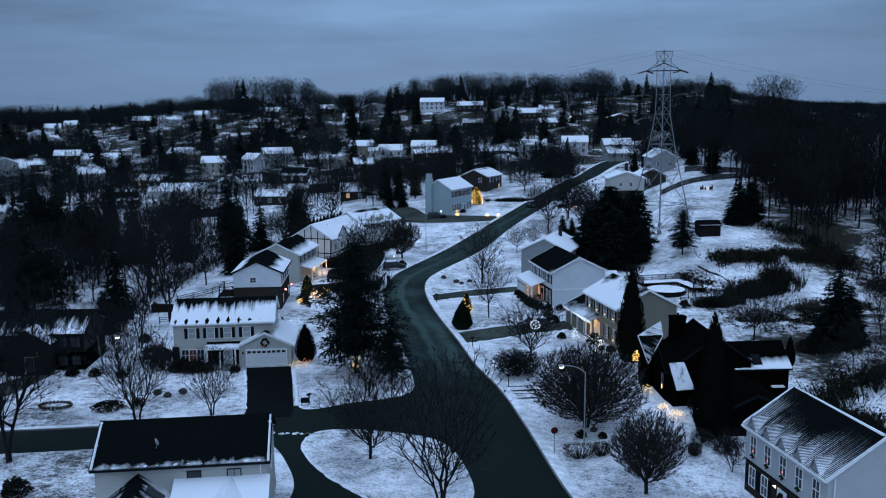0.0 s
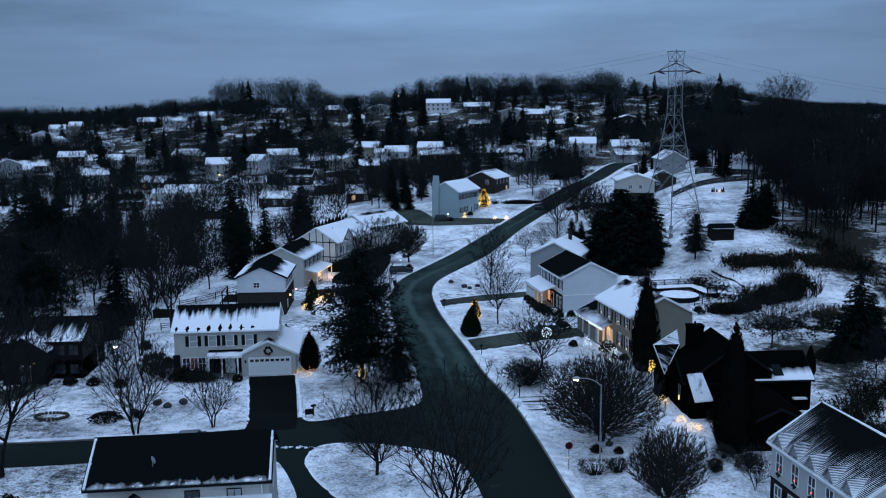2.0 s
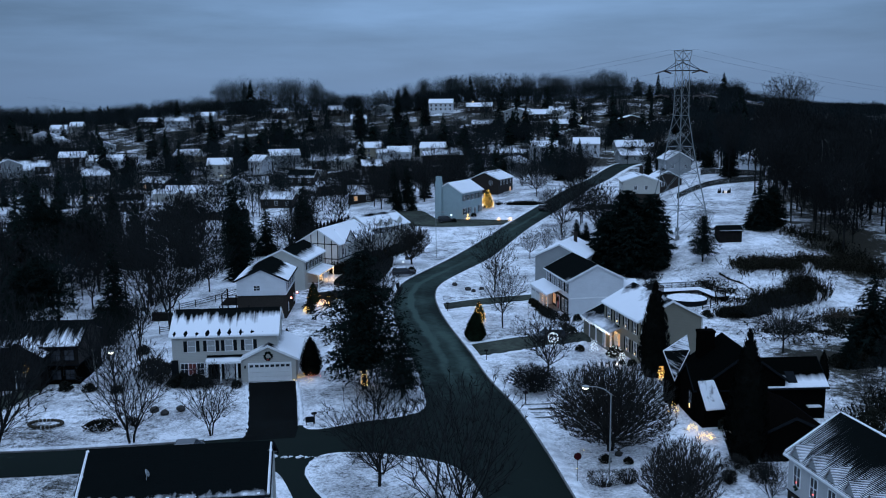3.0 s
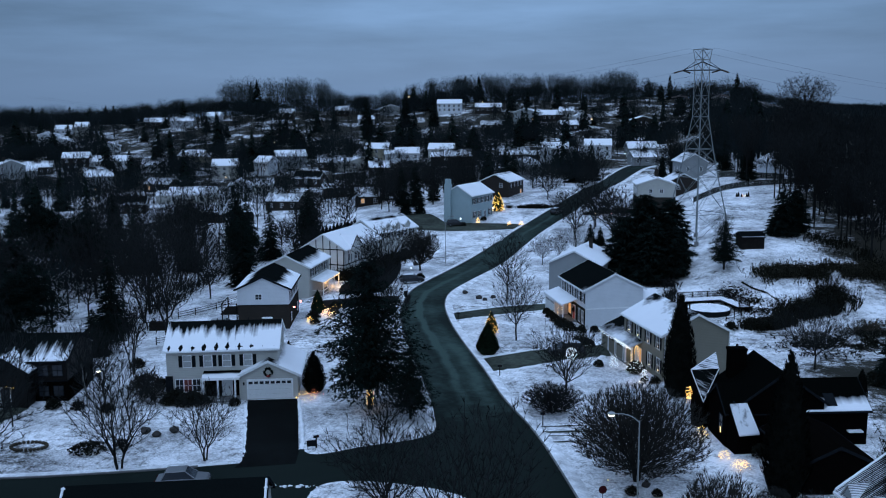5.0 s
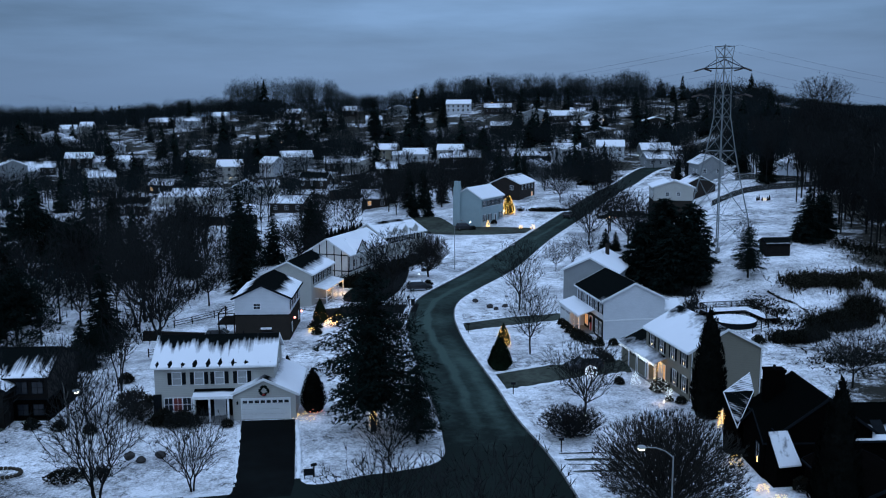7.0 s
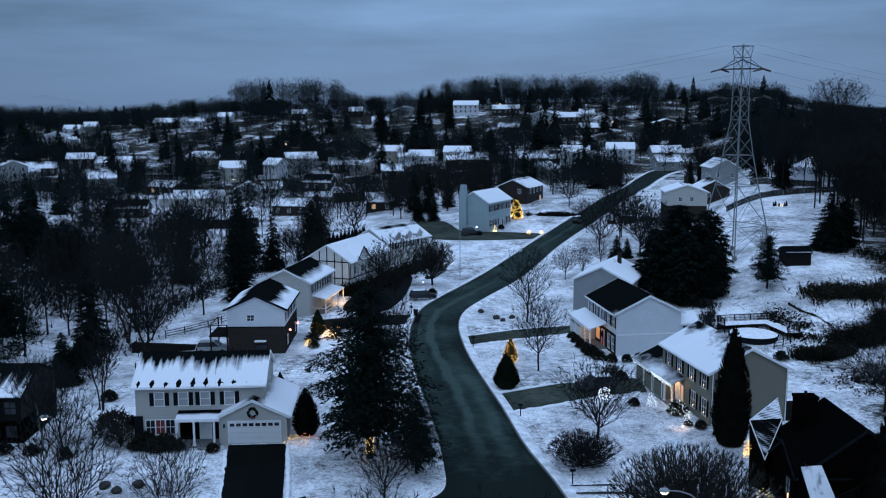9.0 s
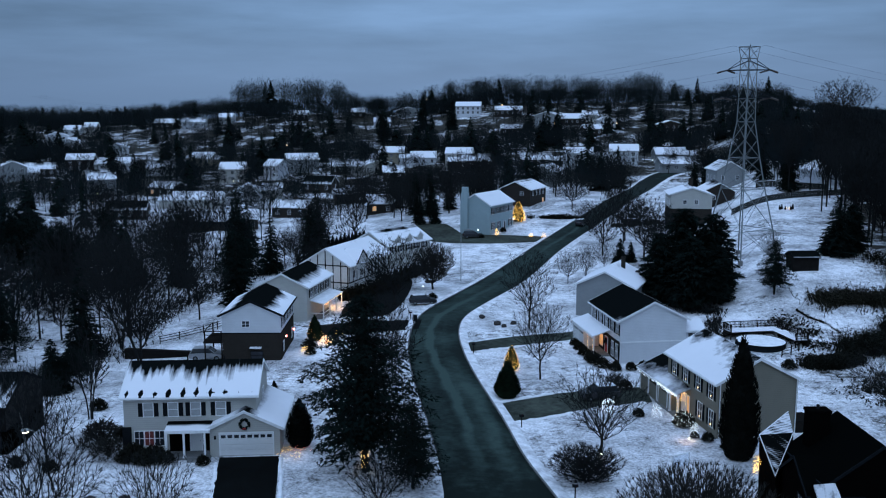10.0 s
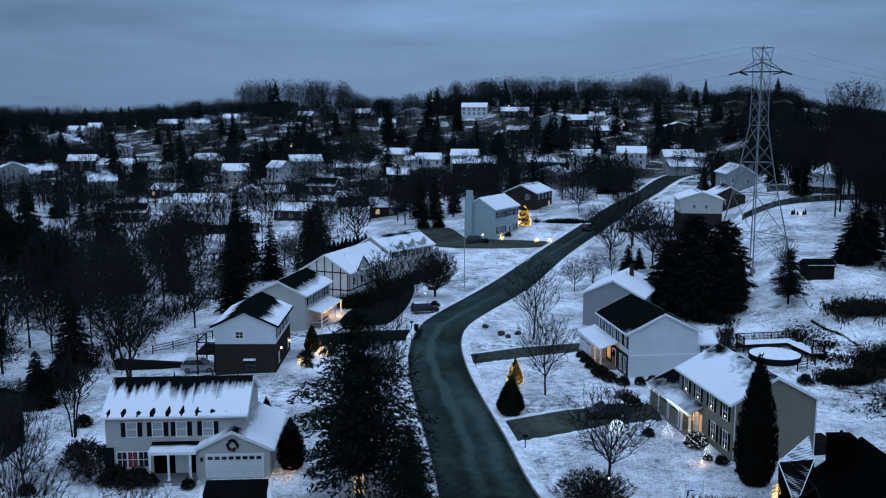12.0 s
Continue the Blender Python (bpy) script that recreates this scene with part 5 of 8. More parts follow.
house_plain("house", "grey gabled house half hidden behind the pylon", 65.0, 290.0, 9.8, 4, 7.4, 10.0, 7.2, 2.2, "y", M_GREY, SNOW_B,
            wins=[("front", u, 4.4, 0.8, 1.2, False, None) for u in (-2, 2)] + [("left", u, 4.2, 0.9, 1.2, False, None) for u in (-3, 0, 3)])
house_plain("house", "white house at the edge of the wood", 86.0, 270.0, 13.5, 15, 9.0, 9.0, 4.6, 2.2, "y", M_WHITE, SNOW_B, wins=[("front", u, 2.4, 0.9, 1.2, False, None) for u in (-2, 1.6)])


# ---- the pylon and its lines ----
LINES = [(-0.80, 0.60, 0.0), (0.86, 0.51, 0.0)]


def pylon(x, y, z, rz):
    h = thing("pylon", "grey galvanised lattice power pylon with two crossarms", "pylon", x, y, z, rz)
    # height above the feet, half the side of the square body
    turn = Matrix.Rotation(radians(-rz), 3, "Z")
    body = [(0.0, 4.35), (5.2, 3.85), (12.4, 2.65), (17.9, 1.85), (24.2, 1.08), (28.3, 1.02), (33.2, 1.0), (35.2, 1.0), (37.2, 1.25)]

    def corner(level, k):
        zz, s = body[level]
        return (s * (1, 1, -1, -1)[k % 4], s * (1, -1, -1, 1)[k % 4], zz)

    for k in range(4):
        part("leg", Geo().tube([corner(i, k) for i in range(len(body))], [0.17, 0.16, 0.15, 0.14, 0.12, 0.11, 0.10, 0.09, 0.08], 4), M_STEEL, h)
        part("footing", Geo().tube([(corner(0, k)[0], corner(0, k)[1], -1.0), (corner(0, k)[0], corner(0, k)[1], 0.25)], [0.45, 0.40], 8), M_KERB, h)
    for i in range(len(body) - 1):
        for k in range(4):
            a, b, c, d = (Vector(corner(i, k)), Vector(corner(i, k + 1)), Vector(corner(i + 1, k)), Vector(corner(i + 1, k + 1)))
            n = 2 if 2 <= i <= 4 else 1
            for j in range(n):
                p, q, r, s = a.lerp(c, j / n), b.lerp(d, j / n), a.lerp(c, (j + 1) / n), b.lerp(d, (j + 1) / n)
                part("brace", Geo().bar(p, s, 0.045).bar(q, r, 0.045), M_STEEL, h)
            part("strut", Geo().bar(c, d, 0.06), M_STEEL, h)
    for zz, half in ((33.2, 3.6), (28.4, 3.9)):
        for s in (-1, 1):
            tip = (s * half * 0.707, -s * half * 0.707, zz)
            g = Geo()
            for k in ((1, 0, 2) if s > 0 else (3, 0, 2)):
                c = (1.0 * (1, 1, -1, -1)[k], 1.0 * (1, -1, -1, 1)[k])
                g.bar((c[0], c[1], zz), tip, 0.08).bar((c[0], c[1], zz + 1.6), tip, 0.05)
            part("crossarm", g, M_ARM, h)
            for t in (0, 1):
                e = Vector(tip) + turn @ Vector(LINES[t]) * 1.9 + Vector((0, 0, -0.45))
                g = Geo()
                n = 19
                g.tube([Vector(tip).lerp(Vector(e), j / (n - 1)) for j in range(n)], [0.06 if j % 2 == 0 else 0.20 for j in range(n)], 8)
                part("insulator", g, M_INSUL, h, "dark brown glazed insulator string")
    g = Geo()
    for s in (-1, 1):
        g.bar((s * 1.25, s * 1.25, 37.2), (s * 1.9, s * 1.9, 37.4), 0.06)
    part("peak_arm", g, M_STEEL, h)
    return h


PYLON = (44.0, 193.5, 7.1, 32)
pylon(*PYLON)
R = pose(PYLON[0], PYLON[1], PYLON[2], 0, 0, PYLON[3])
for zz, half in ((33.2, 3.6), (28.4, 3.9), (37.4, 2.6)):
    for s in (-1, 1):
        for way in LINES:
            e = R @ Vector((s * half * 0.707, -s * half * 0.707, zz)) + Vector(way) * (0 if zz > 37 else 1.9) + Vector((0, 0, 0 if zz > 37 else -0.45))
            f = e + Vector(way) * 260
            pts = []
            for i in range(31):
                u = i / 30
                p = e.lerp(f, u)
                p.z += -34 * u * (1 - u) - 6 * u
                pts.append(p)
            solid("power_line", Geo().tube(pts, [0.012] * 31, 4), M_DARKTRIM, "thin dark sagging power line", "cable", group="power lines")


# ---- trees ----
def crown_points(rng, n, h, w, low, belly, inner, seed, taper=0.15):
    """Places that the twigs of a crown reach for: an uneven rounded body, fullest at height belly, more places towards its outside."""
    out = []
    for i in range(n):
        az, t = rng.uniform(0, 6.283), rng.uniform(-1, 1)
        q = rng.uniform(inner, 1.0) ** 0.5
        lump = 1 + 0.24 * noise.noise(Vector((math.cos(az) * 1.6, math.sin(az) * 1.6, t * 1.6 + seed * 3.1)))
        r = math.sqrt(1 - t * t)
        zz = 0.5 + 0.5 * t * q * lump
        wide = 1 - 0.75 * abs(zz - belly) if zz < belly else 1 - taper * (zz - belly)
        out.append(Vector((math.cos(az) * r * q * lump * w * 0.5 * wide, math.sin(az) * r * q * lump * w * 0.5 * wide, h * (low + (1 - low) * zz))))
    return out


def grown_tree(seed, h, w, low=0.3, n=500, belly=0.5, inner=0.05, stems=1, step=0.9, twigs=3, twig_len=0.6, fork=0.0, lift=0.35, fat=0.012, mat=None, needles=0, size=0.3, reach=0.62, taper=0.15):
    """A tree whose limbs grow out to fill its crown: each new place joins the nearest limb that leads there, and limbs thicken with what they carry.
    Bare twigs at the ends, or tufts of needles."""
    rng = random.Random(seed)
    P, par, path = [], [], []

    def add(p, k, d):
        P.append(p)
        par.append(k)
        path.append((path[k] if k >= 0 else 0) + d)
        return len(P) - 1

    top = h * (low + fork)
    for s in range(stems):
        a = s * 2.4 + seed
        off = Vector((math.cos(a), math.sin(a), 0)) * (0.0 if stems == 1 else 0.18)
        lean = Vector((math.cos(a), math.sin(a), 0)) * (0.0 if stems == 1 else 0.22 * top)
        k = -1
        m = max(3, int(top / 0.8))
        for i in range(m + 1):
            u = i / m
            p = off + lean * u * u + Vector((rng.uniform(-0.03, 0.03) * u * 3, rng.uniform(-0.03, 0.03) * u * 3, -0.3 + (top + 0.3) * u))
            k = add(p, k, top / m)
    arr = np.zeros((40000, 3))
    dirs = np.zeros((40000, 3))
    cost = np.zeros(40000)
    for i, p in enumerate(P):
        arr[i] = p
        dirs[i] = (0, 0, 1)
        cost[i] = path[i] if p.z > h * low * 0.75 else 999
    base = Vector((0, 0, h * low * 0.8))
    pts = sorted(crown_points(rng, n, h, w, low, belly, inner, seed, taper), key=lambda p: (p - base).length)
    for p in pts:
        c = len(P)
        d = np.array(p) - arr[:c]
        ln = np.linalg.norm(d, axis=1) + 1e-6
        turn = 1 - (d * dirs[:c]).sum(1) / ln
        k = int(np.argmin(ln * (1 + 0.55 * turn) + reach * cost[:c]))
        a, b = P[k], p
        gap = (b - a).length
        m = max(1, int(gap / step))
        for i in range(1, m + 1):
            u = i / m
            q = a.lerp(b, u) + Vector((rng.uniform(-1, 1), rng.uniform(-1, 1), rng.uniform(-0.6, 1.0) * lift)) * 0.07 * gap * (1 - u) * 1.6
            j = add(q, k, gap / m)
            arr[j] = q
            v = q - P[k]
            dirs[j] = v.normalized() if v.length > 1e-6 else (0, 0, 1)
            cost[j] = path[j]
            k = j
    total = len(P)
    rad, kids = [0.0] * total, [0] * total
    for i in range(total - 1, -1, -1):
        if not kids[i]:
            rad[i] = fat ** 2.75
        if par[i] >= 0:
            rad[par[i]] += rad[i]
            kids[par[i]] += 1
    rad = [r ** (1 / 2.75) for r in rad]
    tr, cr = Geo(), Geo()
    for i in range(total):
        k = par[i]
        if k < 0:
            continue
        r0, r1 = min(rad[k], rad[i] * 1.35), rad[i]
        if P[i].z < h * low * 0.3 and r1 > 0.06:
            r0 *= 1.15
        thick = r1 > 0.05
        (tr if thick or needles else cr).tube([P[k], P[i]], [r0, r1], 6 if thick else 3, cap=False)
        if thick and not needles or (needles and P[i].z < h * low * 0.9):
            continue
        v = (P[i] - P[k]).normalized()
        if needles:
            for j in range(needles if rad[i] < 0.07 else 1):
                q = P[i] + Vector((rng.gauss(0, 1), rng.gauss(0, 1), rng.gauss(0, 0.30))) * size * 1.5
                a = (Vector((rng.uniform(-1, 1), rng.uniform(-1, 1), rng.uniform(-0.5, 0.7))) + v * 0.4).normalized() * size * rng.uniform(1.2, 2.4)
                b = Vector((rng.uniform(-1, 1), rng.uniform(-1, 1), rng.uniform(-0.3, 0.3))).normalized() * size * rng.uniform(0.16, 0.34)
                cr.poly(q - b, q + b, q + a)
        else:
            for j in range(twigs if not kids[i] else max(1, twigs // 2)):
                d = (v * 0.8 + Vector((rng.uniform(-0.8, 0.8), rng.uniform(-0.8, 0.8), rng.uniform(-0.3, 0.7) + lift * 0.6))).normalized() * twig_len * rng.uniform(0.5, 1.3)
                b = d.cross(Vector((rng.uniform(-1, 1), rng.uniform(-1, 1), rng.uniform(-1, 1)))).normalized() * fat * rng.uniform(0.9, 1.7)
                cr.poly(P[i] - b, P[i] + b, P[i] + d)
    return tr.mesh("trunk", M_BARK, True), cr.mesh("crown", M_NEEDLE if needles else (mat or M_TWIG))


def needle_tree(seed, h, r, base=0.08, droop=0.25, p=0.8, tufts=9, size=0.34, ragged=0.35, whorls=26, fan=0.0, belly=0.0):
    """A conifer: trunk, and a crown of drooping boughs carrying needle tufts. fan: how far the foliage spreads to both sides of a bough;
    belly: the height at which a rounded crown is widest, 0 for a cone."""
    rng = random.Random(seed)
    tr, cr = Geo(), Geo()
    tr.tube([(0, 0, -0.3), (0, 0, h * 0.5), (0, 0, h * 0.97)], [h * 0.017 + 0.05, h * 0.011, 0.02], 7)
    for k in range(whorls):
        u = base + (1 - base) * (k + rng.uniform(-0.5, 0.5) * ragged) / whorls
        u = min(max(u, 0.02), 0.985)
        n = max(4, int(9 * (1 - u) + 4))
        for j in range(n):
            az = j * 6.283 / n + k * 1.1 + rng.uniform(-0.3, 0.3)
            if rng.random() < ragged * 0.45:
                continue
            wide = min(1.0, (1 - u) / (1 - belly)) ** p * (1.0 if not belly else 0.62 + 0.38 * min(1.0, u / belly))
            ln = r * wide * rng.uniform(1 - ragged, 1.08) + 0.12
            z = h * (u + rng.uniform(-0.012, 0.012))
            c, s = math.cos(az), math.sin(az)
            dz = -droop * ln * rng.uniform(0.5, 1.2)
            tr.tube([(0, 0, z), (c * ln, s * ln, z + dz)], [0.035, 0.008], 3, cap=False)
            m = max(3, int(tufts * ln / r) + 2)
            for t in range(m):
                f = (t + rng.uniform(0.3, 1)) / m
                q = Vector((c * ln * f, s * ln * f, z + dz * f))
                if fan:
                    side = rng.gauss(0, 0.5) * fan * ln * f * (1.25 - f)
                    q += Vector((-s * side, c * side, rng.uniform(-0.45, 0.25) * fan - 0.12 * abs(side)))
                for w in range(3):
                    sz = size * rng.uniform(0.6, 1.3) * (1.0 - (0.2 if belly else 0.5) * u)
                    a = Vector((rng.uniform(-1, 1), rng.uniform(-1, 1), rng.uniform(-0.7, 0.25))).normalized() * sz
                    b = Vector((rng.uniform(-1, 1), rng.uniform(-1, 1), rng.uniform(-0.3, 0.3))).normalized() * sz * 0.5
                    cr.poly(q - b, q + b, q + a * 1.6 + Vector((c, s, -0.2)) * sz)
    return tr.mesh("trunk", M_BARK), cr.mesh("crown", M_NEEDLE)


def arborvitae(seed, h, r, mat, n=3600, column=1.35):
    """A dense column of upright scaly sprays, pointed at the top."""
    rng = random.Random(seed)

    def prof(u):
        return r * (min(1.0, 0.62 + u * 2.2) if u < 0.18 else (1 - ((u - 0.18) / 0.82) ** column))

    tr, cr = Geo(), Geo()
    tr.tube([(0, 0, -0.3), (0, 0, h * 0.9)], [0.14, 0.03], 6)
    cr.tube([(0, 0, 0.1), *[(0, 0, h * u) for u in (0.1, 0.3, 0.5, 0.7, 0.85, 0.95)]], [r * 0.5, *[prof(u) * 0.80 for u in (0.1, 0.3, 0.5, 0.7, 0.85)], 0.05], 12)
    for i in range(n):
        u = 1 - math.sqrt(rng.random())
        w = rng.uniform(0, 6.283)
        lump = 1 + 0.10 * noise.noise(Vector((math.cos(w) * 2, math.sin(w) * 2, u * h * 0.8 + seed)))
        q = prof(u) * lump * rng.uniform(0.78, 1.04)
        p = Vector((q * math.cos(w), q * math.sin(w), u * h))
        s = rng.uniform(0.14, 0.30)
        b = Vector((-math.sin(w), math.cos(w), rng.uniform(-0.3, 0.3))) * s * 0.6
        t = Vector((math.cos(w) * 0.45, math.sin(w) * 0.45, 1)) * s * 1.5
        cr.poly(p - b, p + b, p + t)
    return tr.mesh("trunk", M_BARK), cr.mesh("crown", mat)


def shrub(seed, w, h, mat, n=700, twiggy=True):
    rng = random.Random(seed)
    tw, lf = Geo(), Geo()
    for i in range(70 if twiggy else 24):
        az, el = rng.uniform(0, 6.283), rng.uniform(0.35, 1.5)
        q = Vector((math.cos(az) * math.cos(el) * w * 0.5, math.sin(az) * math.cos(el) * w * 0.5, math.sin(el) * h)) * rng.uniform(0.7, 1.08)
        tw.tube([(0, 0, -0.1), q * 0.5 + Vector((0, 0, 0.06 * h)), q], [0.03, 0.018, 0.008], 3, cap=False)
    for i in range(n):
        az, el = rng.uniform(0, 6.283), math.asin(rng.uniform(0.02, 1))
        k = rng.uniform(0.45, 1.0) ** 0.6
        lump = 1 + 0.2 * noise.noise(Vector((math.cos(az) * 1.7, math.sin(az) * 1.7, el + seed)))
        p = Vector((math.cos(az) * math.cos(el) * w * 0.5, math.sin(az) * math.cos(el) * w * 0.5, math.sin(el) * h)) * k * lump
        s = rng.uniform(0.06, 0.16) * (0.6 + 0.25 * min(w, 3))
        a = Vector((rng.uniform(-1, 1), rng.uniform(-1, 1), rng.uniform(0.0, 1.2))).normalized() * s * (2.4 if twiggy else 1.4)
        b = Vector((rng.uniform(-1, 1), rng.uniform(-1, 1), rng.uniform(-0.4, 0.4))).normalized() * s * (0.35 if twiggy else 0.8)
        lf.poly(p - b, p + b, p + a)
    return tw.mesh("stem", M_BARK), lf.mesh("foliage", mat)


def plant(name, label, category, meshes, x, y, z=None, rz=0, s=1.0, sz=None, group="", parts=("trunk", "crown")):
    if len(label.split()) < 4:
        label += " standing in the snow"
    ob = thing(name, label, category, group=group)
    ob.matrix_basis = pose(x, y, H(x, y) if z is None else z, 0, 0, rz) @ Matrix.Diagonal((s, s, sz or s, 1))
    for n, me in zip(parts, meshes):
        part(n, me, None, ob)
    return ob


# single trees that stand by themselves
BT = [grown_tree(1, 10, 9.5, 0.20, 760, 0.62, twigs=5, fat=0.015), grown_tree(2, 10, 11.5, 0.15, 800, 0.60, twigs=5, twig_len=0.7, fat=0.020), grown_tree(3, 10, 6.2, 0.20, 640, 0.5, lift=0.6, twigs=4, fat=0.014),
      grown_tree(4, 10, 9.4, 0.14, 800, 0.66, stems=3, twigs=5, fat=0.016), grown_tree(5, 10, 15.0, 0.20, 1300, 0.60, twigs=6, twig_len=0.7, fat=0.014), grown_tree(6, 10, 7.8, 0.22, 680, 0.55, twigs=5, fat=0.014), grown_tree(7, 10, 5.2, 0.22, 260, 0.6, stems=3, lift=0.8, twigs=4, twig_len=0.7, fat=0.020, fork=0.35)]
ROUND = [grown_tree(21, 8.0, 8.0, 0.15, 2300, 0.48, inner=0.01, step=0.5, twigs=8, twig_len=0.55, lift=0.9, fork=0.05, fat=0.015, mat=M_TWIG2, reach=0.88),
         grown_tree(22, 8.6, 12.4, 0.06, 4200, 0.28, inner=0.01, step=0.55, twigs=9, twig_len=0.55, lift=0.9, fork=0.10, stems=3, fat=0.015, mat=M_TWIG2, reach=0.88)]
TALL = [grown_tree(31 + k, 19, (8.5, 7.5, 9.0)[k], (0.36, 0.42, 0.33)[k], 300, 0.6, step=1.8, twigs=9, twig_len=1.4, fork=0.12, fat=0.034) for k in range(3)]
WOODY = [grown_tree(35 + k, 10, (8.5, 7.4, 9.6)[k], 0.2, 400, 0.55, step=1.1, twigs=8, twig_len=0.8, fat=0.022) for k in range(3)]
BUSH = grown_tree(25, 3.0, 5.6, 0.04, 1500, 0.45, inner=0.01, step=0.4, twigs=9, twig_len=0.42, stems=4, fat=0.012, mat=M_TWIG, reach=0.85)
BIGOLD = grown_tree(39, 20, 17, 0.22, 1900, 0.58, step=1.2, twigs=6, twig_len=0.9, fork=0.05, stems=2, fat=0.020)
M_PALE_BARK = plain("pale_mottled_bark", (0.16, 0.165, 0.16), 0.9, vary=0.5, scale=2.0)
PALE = (TALL[1][0].copy(), TALL[1][1])
PALE[0].materials[0] = M_PALE_BARK
PALE_SMALL = (BT[2][0].copy(), BT[2][1])
PALE_SMALL[0].materials[0] = M_PALE_BARK
for x, y, h in ((84.0, 168.0, 1.0), (88.0, 190.0, 1.05), (74.0, 152.0, 0.9), (92.0, 214.0, 1.0), (79.0, 205.0, 0.95)):
    plant("bare_tree", "tall pale-barked leafless tree in the wood", "tree", PALE, x, y, rz=x * 31 % 360, s=h, group="hillside wood")
plant("bare_tree", "leafless tree with pale limbs in the front yard", "tree", PALE_SMALL, -43.4, 106.5, rz=40, s=1.0)
BARE = "leafless deciduous tree with fine twigs standing in snow"
TREES_FRONT = [
    (-1.0, 68.6, 3, 13.0, 80, "leafless multi-stemmed tree at the street edge"), (24.7, 75.6, 3, 4.2, 40, "small leafless shrub tree"), (-7.7, 78.5, 1, 9.0, 20, "small leafless tree on the snowy island lawn"), (-32.9, 88.6, 3, 10.8, 10, "leafless many-stemmed tree on the front lawn"),
    (-25.8, 91.2, 3, 7.6, 40, "small leafless many-stemmed tree beside the black driveway"), (-9.6, 97.0, 1, 5.4, 200, "small leafless tree beneath the pine"), (47.5, 98.0, 3, 6.0, 60, BARE), (55.5, 98.0, 1, 7.5, 60, BARE),
    (-48.5, 100.0, 2, 7.0, 60, BARE), (44.0, 101.0, 0, 5.0, 60, BARE), (52.0, 104.0, 5, 7.0, 20, BARE), (-40.6, 104.6, 2, 9.5, 10, "dark leafless tree in the front yard"),
]
TREES_MIDDLE = [
    (49.0, 107.5, 2, 6.5, 60, BARE), (56.5, 109.0, 0, 8.0, 120, BARE), (9.8, 112.1, 1, 8.4, 0, "spreading leafless tree hung with a ball of white lights"),
    (60.0, 115.0, 0, 9.5, 0, BARE), (-12.2, 118.5, 2, 14.5, 30, "upright leafless tree behind the pine"), (-42.9, 118.6, 6, 10.5, 0, "leafless tree of three upright trunks in a ring bed"), (58.5, 121.0, 2, 9.0, 0, BARE),
    (41.5, 121.8, 4, 8.0, 210, "broad spreading leafless tree on the slope"), (-13.5, 123.5, 5, 12.0, 70, "upright leafless tree behind the pine"), (5.2, 135.4, 5, 10.0, 15, "young leafless tree on the front lawn"), (4.9, 161.4, 5, 11.8, 200, "upright leafless tree by the driveway"),
]
TREES_BACK = [
    (-49.2, 174.0, 0, 12.0, 70, BARE), (-16.8, 176.5, 1, 11.5, 90, BARE), (-20.0, 178.0, 2, 9.0, 150, BARE), (46.5, 183.5, 3, 5.5, 20, BARE),
    (13.5, 196.0, 0, 6.5, 0, BARE), (17.5, 203.0, 3, 6.2, 30, BARE), (21.5, 207.0, 5, 6.8, 30, BARE),
    (22.5, 244.0, 1, 8.0, 0, BARE), (30.5, 262.0, 2, 12.0, 40, BARE), (21.0, 275.0, 4, 10.5, 10, BARE), (38.0, 302.0, 0, 14.0, 50, BARE),
]
for x, y, v, h, rz, lab in TREES_FRONT + TREES_MIDDLE + TREES_BACK:
    plant("bare_tree", lab, "tree", BT[v], x, y, rz=rz, s=h / 10)
plant("bare_tree", "large spreading dark leafless tree behind the houses", "tree", BIGOLD, -44.6, 137.0, rz=30, s=0.95)
plant("bare_tree", "large spreading dark leafless tree behind the houses", "tree", BIGOLD, -55.0, 156.0, rz=130, s=0.9)
plant("bare_tree", "tall dark-trunked leafless tree", "tree", BIGOLD, -41.4, 78.4, rz=200, s=0.9)
plant("bare_tree", "large round leafless tree on the hill", "tree", BIGOLD, 138.0, 400.0, rz=20, s=1.5, sz=1.06)
plant("bare_tree", "round densely twigged leafless pear tree in the snow", "tree", ROUND[0], 16.2, 71.2, s=0.88)
plant("bare_tree", "round densely twigged leafless tree beside the street", "tree", ROUND[0], -11.4, 190.4, rz=60, s=1.05)
plant("bare_tree", "very broad densely twigged leafless tree", "tree", ROUND[1], 13.4, 87.2, rz=50, s=0.98)

plant("shrub", "large round leafless bush by the street", "bush", BUSH, 7.6, 104.8, s=1.2, sz=1.0, group="garden bushes", parts=("stem", "foliage"))

